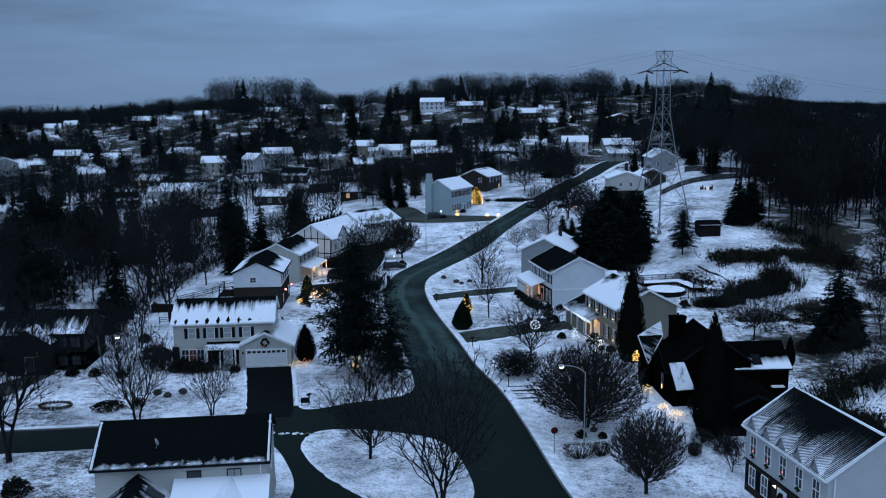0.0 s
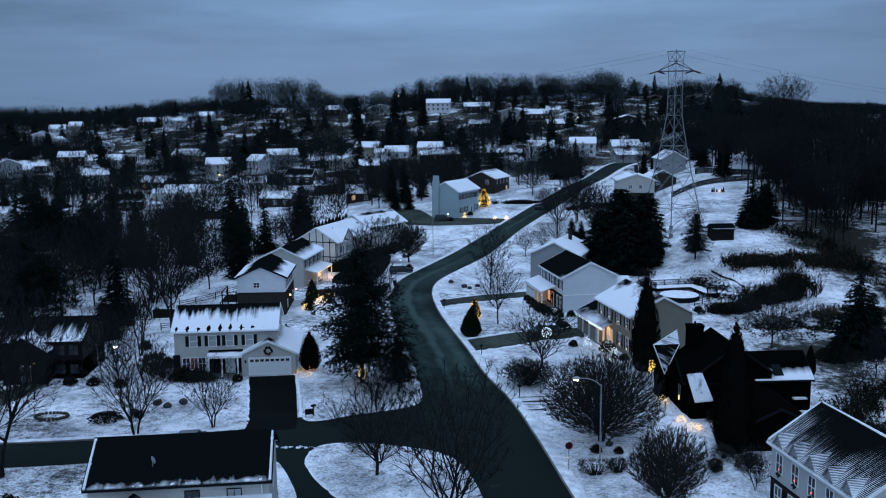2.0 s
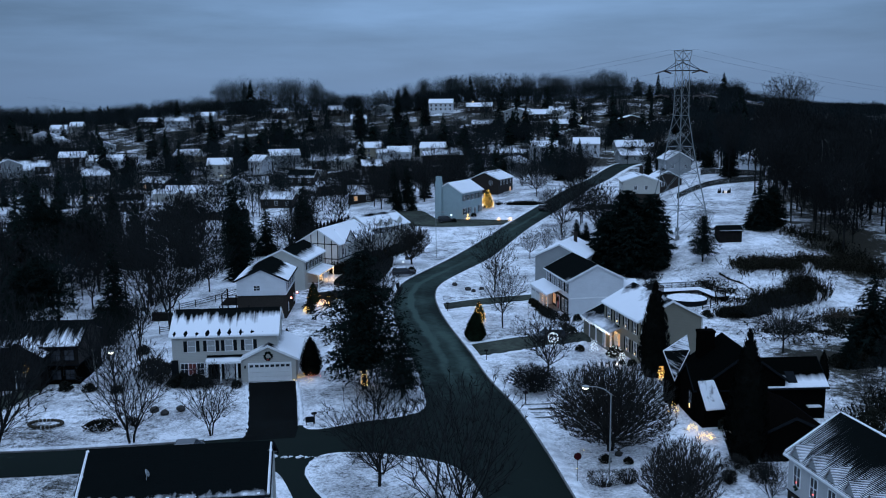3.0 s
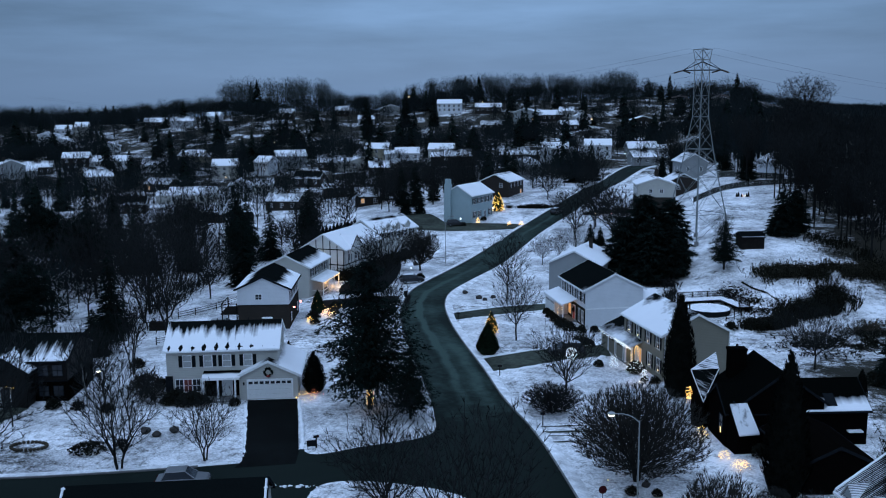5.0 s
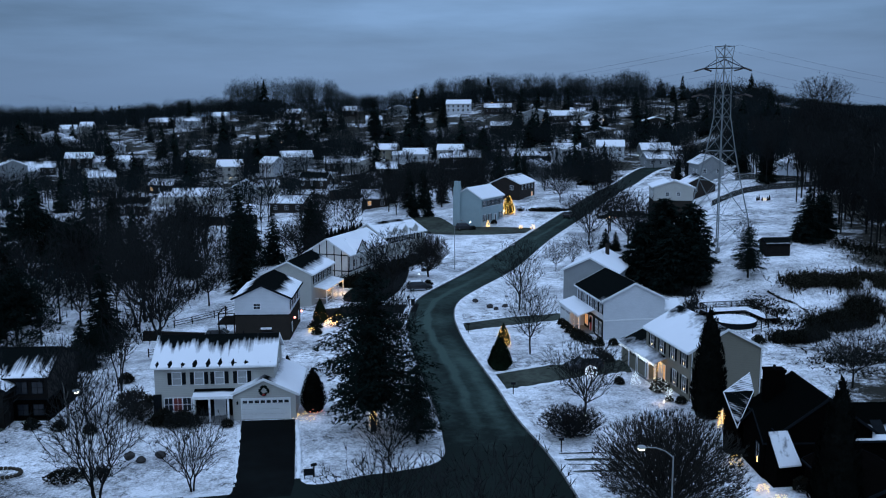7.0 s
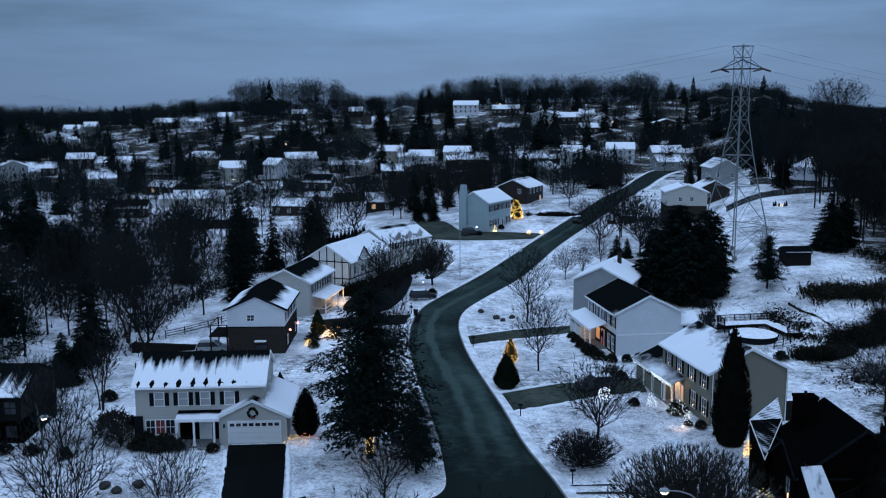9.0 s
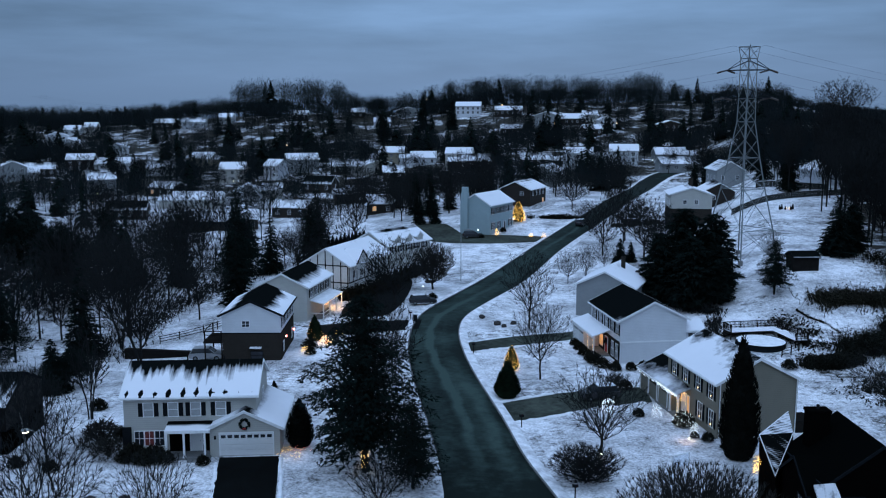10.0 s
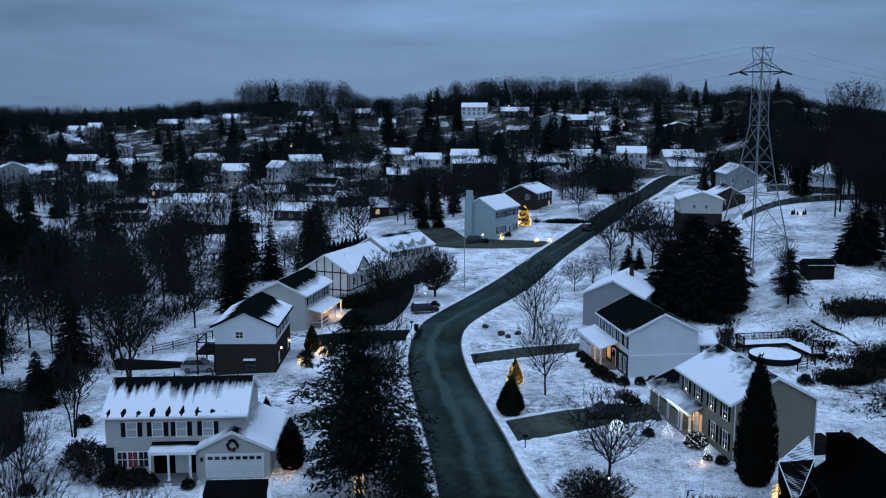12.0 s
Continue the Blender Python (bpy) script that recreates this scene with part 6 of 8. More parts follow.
PINE = [needle_tree(41, 17.5, 6.8, 0.20, 0.14, 0.55, 76, 0.25, 0.60, 44, 0.8, 0.44), grown_tree(42, 12.5, 13.0, 0.05, 760, 0.24, step=0.9, fork=0.75, needles=24, size=0.31, lift=0.0, reach=0.08, taper=0.8),
        needle_tree(43, 10, 3.3, 0.02, 0.22, 0.72, 16, 0.42, 0.28, 40), needle_tree(44, 15, 3.4, 0.06, 0.30, 0.75, 12, 0.46, 0.3, 34),
        needle_tree(45, 14, 5.0, 0.08, 0.10, 0.42, 40, 0.46, 0.45, 34, 0.6, 0.25)]
CON = "dark green conifer with drooping boughs"
CONIFERS_NEAR = [
    (-7.4, 102.4, 0, 8.0, 40, "smaller loose dark pine beside the tall one"), (-12.0, 105.8, 0, 16.6, 0, "tall loose dark pine with lights wound round its trunk"), (47.2, 114.8, 2, 4.0, 50, "small dark conifer in a hedge"), (51.3, 118.5, 2, 11.0, 0, "broad dark spruce behind the brick house"),
    (53.6, 119.5, 2, 8.0, 50, CON), (-52.0, 129.0, 2, 6.5, 0, "small dense conifer behind the house"), (-50.5, 131.0, 1, 5.0, 40, "small rounded dark evergreen in the yard"), (-64.0, 136.0, 1, 12.0, 0, CON),
    (-58.0, 150.0, 3, 13.0, 0, CON), (-78.0, 160.0, 3, 17.0, 0, CON), (43.4, 170.6, 0, 8.6, 0, "bushy conifer below the pylon"), (34.6, 172.0, 4, 9.5, 250, CON),
    (30.6, 172.5, 4, 12.0, 200, CON), (26.8, 176.0, 4, 12.5, 0, CON), (35.2, 176.5, 4, 13.5, 130, CON),
]
CONIFERS_MIDDLE = [
    (31.0, 178.0, 4, 15.5, 70, CON), (-76.0, 182.0, 1, 15.0, 290, CON), (-45.7, 184.5, 3, 14.0, 60, CON), (59.0, 187.8, 2, 10.0, 0, "full dark spruce at the wood's edge"),
    (-88.0, 190.0, 1, 17.0, 190, CON), (62.4, 190.0, 4, 8.5, 30, CON), (-50.3, 201.0, 1, 11.0, 160, CON), (-38.0, 211.0, 3, 15.0, 160, CON),
    (25.4, 213.0, 2, 5.5, 0, CON), (-53.7, 213.7, 3, 16.5, 30, CON), (-47.0, 215.0, 3, 13.0, 80, CON), (28.0, 216.0, 2, 4.2, 0, CON),
    (-38.5, 222.0, 3, 12.0, 0, CON), (-58.0, 238.0, 3, 14.0, 0, CON), (-44.0, 250.0, 3, 15.0, 0, CON),
]
CONIFERS_FAR = [
    (-65.0, 253.5, 3, 16.0, 0, CON), (-15.5, 261.5, 3, 8.0, 80, CON), (-19.5, 262.5, 3, 9.0, 40, CON), (-17.6, 276.0, 3, 13.0, 0, CON),
    (-22.0, 281.0, 3, 12.0, 50, CON), (-12.6, 284.0, 3, 10.0, 0, CON), (12.0, 296.0, 3, 12.0, 0, CON), (-30.0, 300.0, 3, 14.0, 0, CON),
    (4.0, 318.0, 3, 13.0, 0, CON), (-57.0, 500.0, 3, 17.0, 30, CON), (-22.0, 515.0, 3, 17.0, 30, CON), (-60.0, 520.0, 3, 20.0, 0, CON),
    (-38.0, 520.0, 3, 21.0, 70, CON),
]
for x, y, v, h, rz, lab in CONIFERS_NEAR + CONIFERS_MIDDLE + CONIFERS_FAR:
    ob = plant("conifer", lab, "tree", PINE[v], x, y, rz=rz, s=h / (17.5, 12.5, 10, 15, 14)[v])
ARB = arborvitae(51, 12, 1.85, M_ARBOR, 4600, 1.9)
plant("arborvitae", "tall dark pointed arborvitae beside the beige house", "tree", ARB, 22.4, 111.2, s=0.98)
plant("arborvitae", "tall dark pointed arborvitae before the brick house", "tree", ARB, 25.3, 84.6, rz=90, s=1.03)
plant("arborvitae", "rounded dark evergreen beside the garage", "tree", ARB, -19.2, 112.0, rz=10, s=0.72, sz=0.40)
plant("arborvitae", "small pointed arborvitae", "tree", ARB, 41.6, 108.6, rz=40, s=0.38, sz=0.32)
plant("arborvitae", "small pointed arborvitae behind the garage house", "tree", ARB, -24.2, 122.6, rz=40, s=0.40, sz=0.27)
for k in range(11):
    plant("arborvitae", "small pointed arborvitae in a dark hedge row", "tree", ARB, -37.6 + 0.79 * k, 226 + 0.6 * k, rz=k * 50, s=0.42, sz=0.36 + 0.02 * (k % 3), group="hedge of arborvitae")
XT = arborvitae(52, 5, 1.5, M_XMAS, 3000)
plant("conifer", "clipped dark green cone-shaped evergreen on the lawn", "tree", XT, 1.1, 128.4, sz=0.80)
xt = plant("christmas_tree", "small cone tree covered in warm string lights", "tree", XT, 1.8, 139.3, s=0.62)
rng = random.Random(6)
g = Geo()
for k in range(260):
    u = 1 - math.sqrt(rng.random())
    w = rng.uniform(0, 6.283)
    q = 1.5 * (1 - ((max(u, 0.18) - 0.18) / 0.82) ** 1.35) * 1.06 + 0.06
    g.octa((q * math.cos(w), q * math.sin(w), 0.2 + u * 5.0), 0.042)
part("lights", g, M_BULB, xt, "warm string lights")["kind"] = "stuff"
xt = plant("christmas_tree", "cone tree covered in golden lights before the blue house", "tree", XT, 6.0, 258.0, s=1.05)
g = Geo()
for k in range(420):
    u = 1 - math.sqrt(rng.random())
    w = rng.uniform(0, 6.283)
    q = 1.5 * (1 - ((max(u, 0.18) - 0.18) / 0.82) ** 1.35) * 1.06 + 0.06
    g.octa((q * math.cos(w), q * math.sin(w), 0.2 + u * 5.0), 0.048)
part("lights", g, M_GOLD, xt, "golden string lights")["kind"] = "stuff"

xt = plant("christmas_tree", "tall cone tree with sparse golden lights by the drive", "tree", XT, -25.6, 152.6, s=0.72)
g = Geo()
for k in range(90):
    u = 1 - math.sqrt(random.random())
    w = k * 2.4
    q = 1.5 * (1 - ((max(u, 0.18) - 0.18) / 0.82) ** 1.35) * 1.06 + 0.06
    g.octa((q * math.cos(w), q * math.sin(w), 0.2 + u * 5.0), 0.03)
part("lights", g, M_DIM, xt, "dim golden string lights")["kind"] = "stuff"

SH = [shrub(61, 2.6, 1.6, M_TWIG2, 900), shrub(62, 2.0, 1.2, M_SHRUB, 900, False), shrub(63, 4.6, 2.6, M_TWIG2, 1600), shrub(64, 3.0, 1.0, M_LITTER, 900)]
SHP = ("stem", "foliage")
SHRUBS_NEAR = [
    (-37.2, 71.0, 1, 1.3, "round dark bush"), (25.6, 80.3, 0, 1.0, "bare twiggy bush"), (24.0, 82.6, 2, 0.55, "bare twiggy bush"), (14.6, 84.0, 1, 0.5, "low dark evergreen bush"),
    (12.5, 84.3, 1, 0.6, "low dark evergreen bush"), (26.0, 93.0, 1, 1.0, "dark bush at the brick house"), (-34.8, 94.0, 0, 0.6, "low garden bush"), (-40.5, 104.8, 1, 0.8, "dark bush"),
    (-44.0, 105.5, 1, 0.8, "dark bush"), (-47.0, 105.8, 1, 0.9, "dark bush"), (-32.6, 107.0, 1, 1.1, "dark foundation hedge"), (-27.2, 107.0, 1, 0.7, "dark bush at the porch"),
    (-34.5, 107.4, 1, 1.0, "dark foundation hedge"), (-30.8, 107.4, 1, 0.9, "dark foundation hedge"), (-32.0, 107.8, 1, 1.2, "dark foundation hedge"), (-34.0, 108.0, 1, 1.2, "dark foundation hedge"),
    (-36.6, 108.4, 2, 0.75, "bare bush at the house corner"),
]
SHRUBS_HOUSES = [
    (-38.6, 111.4, 0, 1.6, "large bare bush at the house corner"), (-37.5, 113.5, 1, 0.9, "dark bush"), (21.6, 113.6, 1, 0.35, "small round dark bush"), (49.0, 115.4, 1, 1.4, "dark hedge by the spruce"),
    (46.2, 115.6, 1, 1.3, "dark hedge by the spruce"), (20.6, 115.6, 1, 0.7, "dark foundation bush"), (19.5, 116.4, 1, 0.5, "small dark bush under white lights"), (-28.0, 119.2, 1, 0.9, "dark bush"),
    (-34.0, 119.5, 1, 1.0, "round dark bush"), (19.1, 119.9, 1, 1.2, "dark bush under white net lights"), (-43.5, 122.0, 1, 1.0, "round bush"), (15.0, 122.6, 1, 0.7, "dark bush"),
    (15.0, 132.0, 1, 0.9, "dark bush with white lights"), (19.6, 132.5, 1, 0.9, "dark bush"), (14.0, 133.0, 0, 1.0, "bare bush"), (14.8, 139.9, 1, 0.9, "round dark bush"),
    (30.5, 140.0, 1, 1.0, "dark bush"),
]
SHRUBS_FAR = [
    (16.8, 140.2, 1, 0.8, "round dark bush"), (18.4, 140.8, 1, 0.8, "round dark bush"), (13.4, 141.2, 1, 1.0, "dark foundation bush"), (36.8, 141.8, 1, 1.0, "dark bush"),
    (12.6, 143.0, 1, 1.1, "dark foundation bush"), (12.2, 144.4, 1, 1.0, "dark foundation bush"), (-24.8, 145.3, 1, 0.8, "dark bush wound with lights"), (11.6, 147.0, 1, 0.9, "dark foundation bush"),
    (-25.6, 148.6, 1, 1.1, "dark bush by the driveway"), (11.2, 149.6, 1, 0.9, "dark foundation bush"), (-22.6, 150.4, 0, 0.9, "bare bush wound with lights"), (10.8, 152.0, 1, 0.8, "dark foundation bush"),
    (-23.2, 155.6, 1, 1.0, "dark bush wound with lights"), (-10.9, 181.8, 1, 0.9, "round bush by the street"), (-3.2, 239.8, 1, 0.9, "dark bush"), (2.0, 246.0, 1, 0.9, "dark bush"),
]
for x, y, v, s, lab in SHRUBS_NEAR + SHRUBS_HOUSES + SHRUBS_FAR:
    plant("shrub", lab, "bush", SH[v], x, y, s=s, rz=x * 37 % 360, group="garden bushes", parts=SHP)


def brush(name, label, line, w, h, mat, n, seed):
    """A thicket along a line: hundreds of thin stems and dry leaves, too fine to count."""
    rng = random.Random(seed)
    g = Geo()
    for i in range(n):
        t = rng.random() * (len(line) - 1)
        k = min(int(t), len(line) - 2)
        x = line[k][0] + (line[k + 1][0] - line[k][0]) * (t - k) + rng.gauss(0, w * 0.3)
        y = line[k][1] + (line[k + 1][1] - line[k][1]) * (t - k) + rng.gauss(0, w * 0.3)
        clump = noise.noise(Vector((x * 0.32, y * 0.32, seed)))
        if clump < -0.22 + rng.uniform(-0.2, 0.2):
            continue
        z = H(x, y) - 0.1
        hh = h * rng.uniform(0.35, 1.0) * (0.55 + 0.9 * max(0, clump + 0.3))
        p = Vector((x, y, z))
        lean = Vector((rng.uniform(-0.6, 0.6), rng.uniform(-0.6, 0.6), 1)) * hh
        b = Vector((rng.uniform(-1, 1), rng.uniform(-1, 1), 0)).normalized() * rng.uniform(0.03, 0.09)
        g.poly(p - b, p + b, p + lean)
        for j in range(3):
            q = p + lean * rng.uniform(0.3, 1.0)
            a = Vector((rng.uniform(-1, 1), rng.uniform(-1, 1), rng.uniform(-0.4, 1))).normalized() * rng.uniform(0.15, 0.45)
            g.poly(q - b * 2, q + b * 2, q + a)
    tagged(new(name, g.mesh(name, mat)), label, "thicket", kind="stuff")


brush("thicket", "dark leafless thicket on the snowy slope", [(47, 148.5), (51, 150.5), (55, 153), (58.5, 155.5)], 3.6, 3.6, M_SHRUB, 6500, 1)
brush("thicket", "low dark scrub on the snowy slope", [(40, 142.5), (43, 143.5), (47, 146.5)], 2.6, 1.9, M_SHRUB, 4500, 10)
brush("thicket", "dry brush below the wood", [(49, 166), (54, 166.5), (60, 167), (66, 167.5), (71, 165)], 5.0, 1.7, M_LITTER2, 6000, 2)
brush("thicket", "grass tufts showing through thin snow", [(43, 131), (48, 132.5), (54, 135), (60, 139)], 8.0, 0.40, M_SHRUB, 2600, 3)
brush("thicket", "dry weeds poking through the snow", [(55, 142), (62, 143), (66, 140)], 5.0, 0.8, M_LITTER, 1600, 4)
brush("thicket", "undergrowth along the wood's edge", [(64, 186), (69, 172), (74, 160), (73, 142), (72, 125)], 6.0, 1.8, M_SHRUB, 3600, 5)
brush("thicket", "dark scrub behind the brick house", [(41, 94.5), (44, 98), (47, 101), (52, 104), (57, 108)], 5.0, 2.2, M_SHRUB, 1400, 8)
# brush added in place of a rear extension's low black roof
brush("thicket", "tall dark brush standing in for a low black rear roof", [(37.5, 90.5), (39, 84), (40.5, 78), (42, 72)], 2.6, 3.4, M_SHRUB, 5200, 9)
brush("thicket", "grass tufts on the slope by the pool", [(42.0, 161.3), (42.5, 154.9), (44.1, 152.7)], 6.0, 0.32, M_SHRUB, 1700, 12)
brush("thicket", "dark weedy ditch line across the slope", [(44.8, 164.1), (45.8, 161.4), (47.5, 159.4), (48.6, 155.5)], 0.22, 0.13, M_SHRUB, 260, 13)
brush("thicket", "dark hedge along the drive of the gable house", [(28.5, 250.5), (34, 252.5), (41, 255.5)], 1.4, 1.2, M_SHRUB, 1500, 14)
brush("thicket", "tall dark hedge beside the half-timbered house", [(-26, 180.6), (-23, 181.4), (-20.4, 190), (-17.7, 198.3), (-14.5, 206)], 2.2, 2.6, M_SHRUB, 6000, 16)
brush("thicket", "dark hedge along the front lawns", [(9, 262), (16, 261), (22, 260)], 1.4, 1.3, M_SHRUB, 1500, 15)
brush("thicket", "low brush behind the houses", [(-55, 128), (-56, 150), (-58, 175), (-55, 200), (-48, 225)], 7.0, 1.6, M_TWIG, 4200, 6)
brush("thicket", "low brush by the far lawns", [(31, 157), (34, 168), (30, 172)], 2.0, 1.4, M_TWIG, 900, 7)

# the wood on the hill and the wood behind the houses: every tree a thing
HOUSES_AT = [(66, 292), (86, 270), (57.5, 268), (47, 250)]
rng = random.Random(77)
count = 0
for i in range(1200):
    x, y = rng.uniform(62, 104), rng.uniform(112, 300)
    edge = 66 + 0.10 * max(0, 190 - y) + 0.30 * max(0, y - 215) + 3 * noise.noise(Vector((y * 0.1, 0, 0)))
    if x < edge or any(math.dist((x, y), q) < 12 for q in HOUSES_AT):
        continue
    plant("bare_tree", "tall leafless forest tree with a straight dark trunk", "tree", TALL[count % 3], x, y, rz=rng.uniform(0, 360), s=rng.uniform(0.72, 1.0), group="hillside wood")
    count += 1
    if count >= 112:
        break
count = 0
for i in range(400):
    x, y = rng.uniform(58, 108), rng.uniform(256, 325)
    if any(math.dist((x, y), q) < 8.5 for q in HOUSES_AT) or (x < 72 and y < 285):
        continue
    if count % 3 == 0:
        plant("conifer", "dark conifer behind the board fence", "tree", PINE[3], x, y, rz=rng.uniform(0, 360), s=rng.uniform(0.6, 0.95), group="hillside wood")
    else:
        plant("bare_tree", "tall leafless tree behind the board fence", "tree", TALL[count % 3], x, y, rz=rng.uniform(0, 360), s=rng.uniform(0.6, 0.9), group="hillside wood")
    count += 1
    if count >= 30:
        break
count = 0
for i in range(400):
    x, y = rng.uniform(66, 92), rng.uniform(125, 240)
    if x < 68 + 0.10 * max(0, 190 - y) + 0.30 * max(0, y - 215):
        continue
    plant("bare_tree", "thin leafless understorey tree in the hillside wood", "tree", WOODY[count % 3], x, y, rz=rng.uniform(0, 360), s=rng.uniform(0.6, 1.0), group="hillside wood")
    count += 1
    if count >= 45:
        break
count = 0
for i in range(1500):
    x, y = rng.uniform(-100, -48), rng.uniform(122, 260)
    if (x > -58 and y < 145) or rng.random() < 0.25 * ss(200, 330, y) or (x > -54 and rng.random() < 0.6):
        continue
    v = rng.random()
    if v < 0.14:
        plant("conifer", "dark conifer among bare trees", "tree", PINE[3], x, y, rz=rng.uniform(0, 360), s=rng.uniform(0.6, 1.1), group="valley wood")
    elif v < 0.5:
        plant("bare_tree", "tall leafless tree in the valley wood", "tree", TALL[count % 3], x, y, rz=rng.uniform(0, 360), s=rng.uniform(0.55, 0.95), group="valley wood")
    else:
        plant("bare_tree", "leafless tree in the valley wood", "tree", WOODY[count % 3], x, y, rz=rng.uniform(0, 360), s=rng.uniform(1.0, 1.8), group="valley wood")
    count += 1
    if count >= 40:
        break
count = 0
for i in range(400):
    x, y = rng.uniform(-50, 35), rng.uniform(205, 345)
    road = 2 + (y - 199) * 0.37
    if abs(x - road) < 12 or (-34 < x < 14 and y < 268) or (-2 < x < 28 and 276 < y < 352):
        continue
    plant("bare_tree", "leafless garden tree between far houses", "tree", WOODY[count % 3], x, y, rz=rng.uniform(0, 360), s=rng.uniform(0.7, 1.4), group="garden trees")
    count += 1
    if count >= 55:
        break


# ---- lamps, signs, cars, yard things ----
def street_lamp(x, y, h, reach, rz, lit=True, label="grey street lamp post with a glowing curved-arm head"):
    t = thing("street_lamp", label, "street lamp", x, y, H(x, y), rz, group="street lamps")
    part("pole", Geo().tube([(0, 0, -0.3), (0, 0, 0.4), (0, 0, h - 0.5)], [0.09, 0.075, 0.05], 8), M_POLE, t)
    part("arm", Geo().tube([(0, 0, h - 0.6), (-reach * 0.3, 0, h - 0.15), (-reach * 0.65, 0, h + 0.05), (-reach, 0, h + 0.05)], [0.05, 0.045, 0.04, 0.04], 6), M_POLE, t)
    head = part("head", Geo().ball((-reach - 0.3, 0, h + 0.05), 0.34, 10, 6, 0.38), M_POLE, t)
    if lit:
        part("lens", Geo().ball((-reach - 0.3, 0, h - 0.05), 0.25, 10, 6, 0.5), M_LAMP, head, "glowing warm lamp lens")
    return t


street_lamp(12.3, 80.7, 8.2, 1.9, -5)
street_lamp(-35.1, 93.0, 8.1, 0.7, 0, label="thin lamp post with a glowing warm head on the lawn")
street_lamp(-6.5, 197.8, 9.8, 1.2, 180, lit=False, label="thin grey street lamp post by the bend")

s = thing("stop_sign", "red octagonal road sign on a thin steel post", "sign", 9.4, 79.9, H(9.4, 79.9), 10)
part("post", Geo().box(-0.03, 0.03, -0.02, 0.02, -0.3, 2.6), M_STEEL, s)
part("plate", Geo().tube([(0, -0.02, 2.3), (0, -0.05, 2.3)], [0.33, 0.33], 8), M_RED, s)
part("rim", Geo().tube([(0, -0.012, 2.3), (0, -0.02, 2.3)], [0.36, 0.36], 8), M_STONE, s)


def car(x, y, rz, paint, label, snow=False, suv=True):
    z = H(x, y) + 0.05
    c = thing("car", label, "car", x, y, z, rz)
    g = Geo()
    prof = [(-2.25, 0.35), (-2.28, 0.75), (-2.15, 0.98), (-1.2, 1.05), (0.0, 1.06), (1.25, 1.02), (2.05, 0.9), (2.25, 0.7), (2.25, 0.35)]
    n = len(prof)
    for sgn in (-0.9, -0.8, 0.8, 0.9):
        k = 0.94 if abs(sgn) > 0.85 else 1.0
        g.v += [(p[0], sgn, 0.35 + (p[1] - 0.35) * k) for p in prof]
    for r in range(3):
        for i in range(n):
            a, b = r * n + i, r * n + (i + 1) % n
            g.f.append((a, a + n, b + n, b))
    g.f += [tuple(range(n)), tuple(range(4 * n - 1, 3 * n - 1, -1))]
    part("body", g, paint, c)
    back = -2.1 if suv else -1.7
    roof = [(back, 1.02), (back + 0.35, 1.62), (0.35, 1.66), (1.15, 1.04)]
    lo = [(roof[0][0], -0.84, 1.02), (roof[3][0], -0.84, 1.04), (roof[3][0], 0.84, 1.04), (roof[0][0], 0.84, 1.02)]
    hi = [(roof[1][0], -0.66, 1.60), (roof[2][0], -0.66, 1.64), (roof[2][0], 0.66, 1.64), (roof[1][0], 0.66, 1.60)]
    part("cabin_glass", Geo().hexa(lo + hi), M_GLASS, c)
    g = Geo().hexa([(p[0], p[1] * 1.02, p[2]) for p in hi] + [(p[0] * 0.96, p[1] * 0.94, p[2] + 0.07) for p in hi])
    part("roof", g, M_PACK if snow else paint, c)
    g = Geo()
    for k in range(4):
        g.bar(lo[k], hi[k], 0.05)
    part("pillars", g, paint, c)
    for px in (-1.4, 1.4):
        for py in (-0.82, 0.82):
            w = part("wheel", Geo().tube([(px, py - 0.11, 0.33), (px, py + 0.11, 0.33)], [0.34, 0.34], 14), M_RUBBER, c)
            o = 0.12 if py > 0 else -0.12
            part("rim", Geo().tube([(px, py + o * 0.9, 0.33), (px, py + o * 1.05, 0.33)], [0.2, 0.18], 10), M_STEEL, w)
    for py in (-0.62, 0.62):
        part("headlight", Geo().box(2.2, 2.27, py - 0.18, py + 0.18, 0.66, 0.8), M_GLASS, c)
        part("tail_light", Geo().box(-2.30, -2.22, py - 0.14, py + 0.14, 0.72, 0.92), M_RED, c)
    return c


car(-38.6, 144.6, 6, M_SILVER, "silver sport utility car parked behind the white house")
car(-25.9, 85.0, 8, M_GREYCAR, "silver saloon car parked on the side street", suv=False)
car(11.4, 128.0, 195, M_BLACKCAR, "dark car on the wet driveway", snow=True)
car(-5.2, 240.0, 10, M_BLACKCAR, "black car on the slushy drive")
car(-12.2, 177.4, 12, M_BLACKCAR, "dark car with snow on its roof", snow=True)
car(21.5, 252.0, 60, M_BLACKCAR, "dark car with snow on its roof near the street", snow=True)
car(34.5, 252.5, 20, M_BLACKCAR, "dark car with snow on its roof beside the gable house", snow=True)

t = thing("shed", "dark timber garden shed with a snow-edged roof", "shed", 50.5, 179.6, 7.4, 4)
volume(t, 0, 0, 4.2, 3.2, 2.2, 0.7, "x", M_CEDAR, roofing("roof_shed", 2.2, 2.9, 0.25, 0.2, 1.0, 0.0), over=0.25, trim=M_DARKTRIM)
part("door", Geo().box(0.1, 1.1, -1.66, -1.6, 0.0, 1.9), M_CEDAR, t)

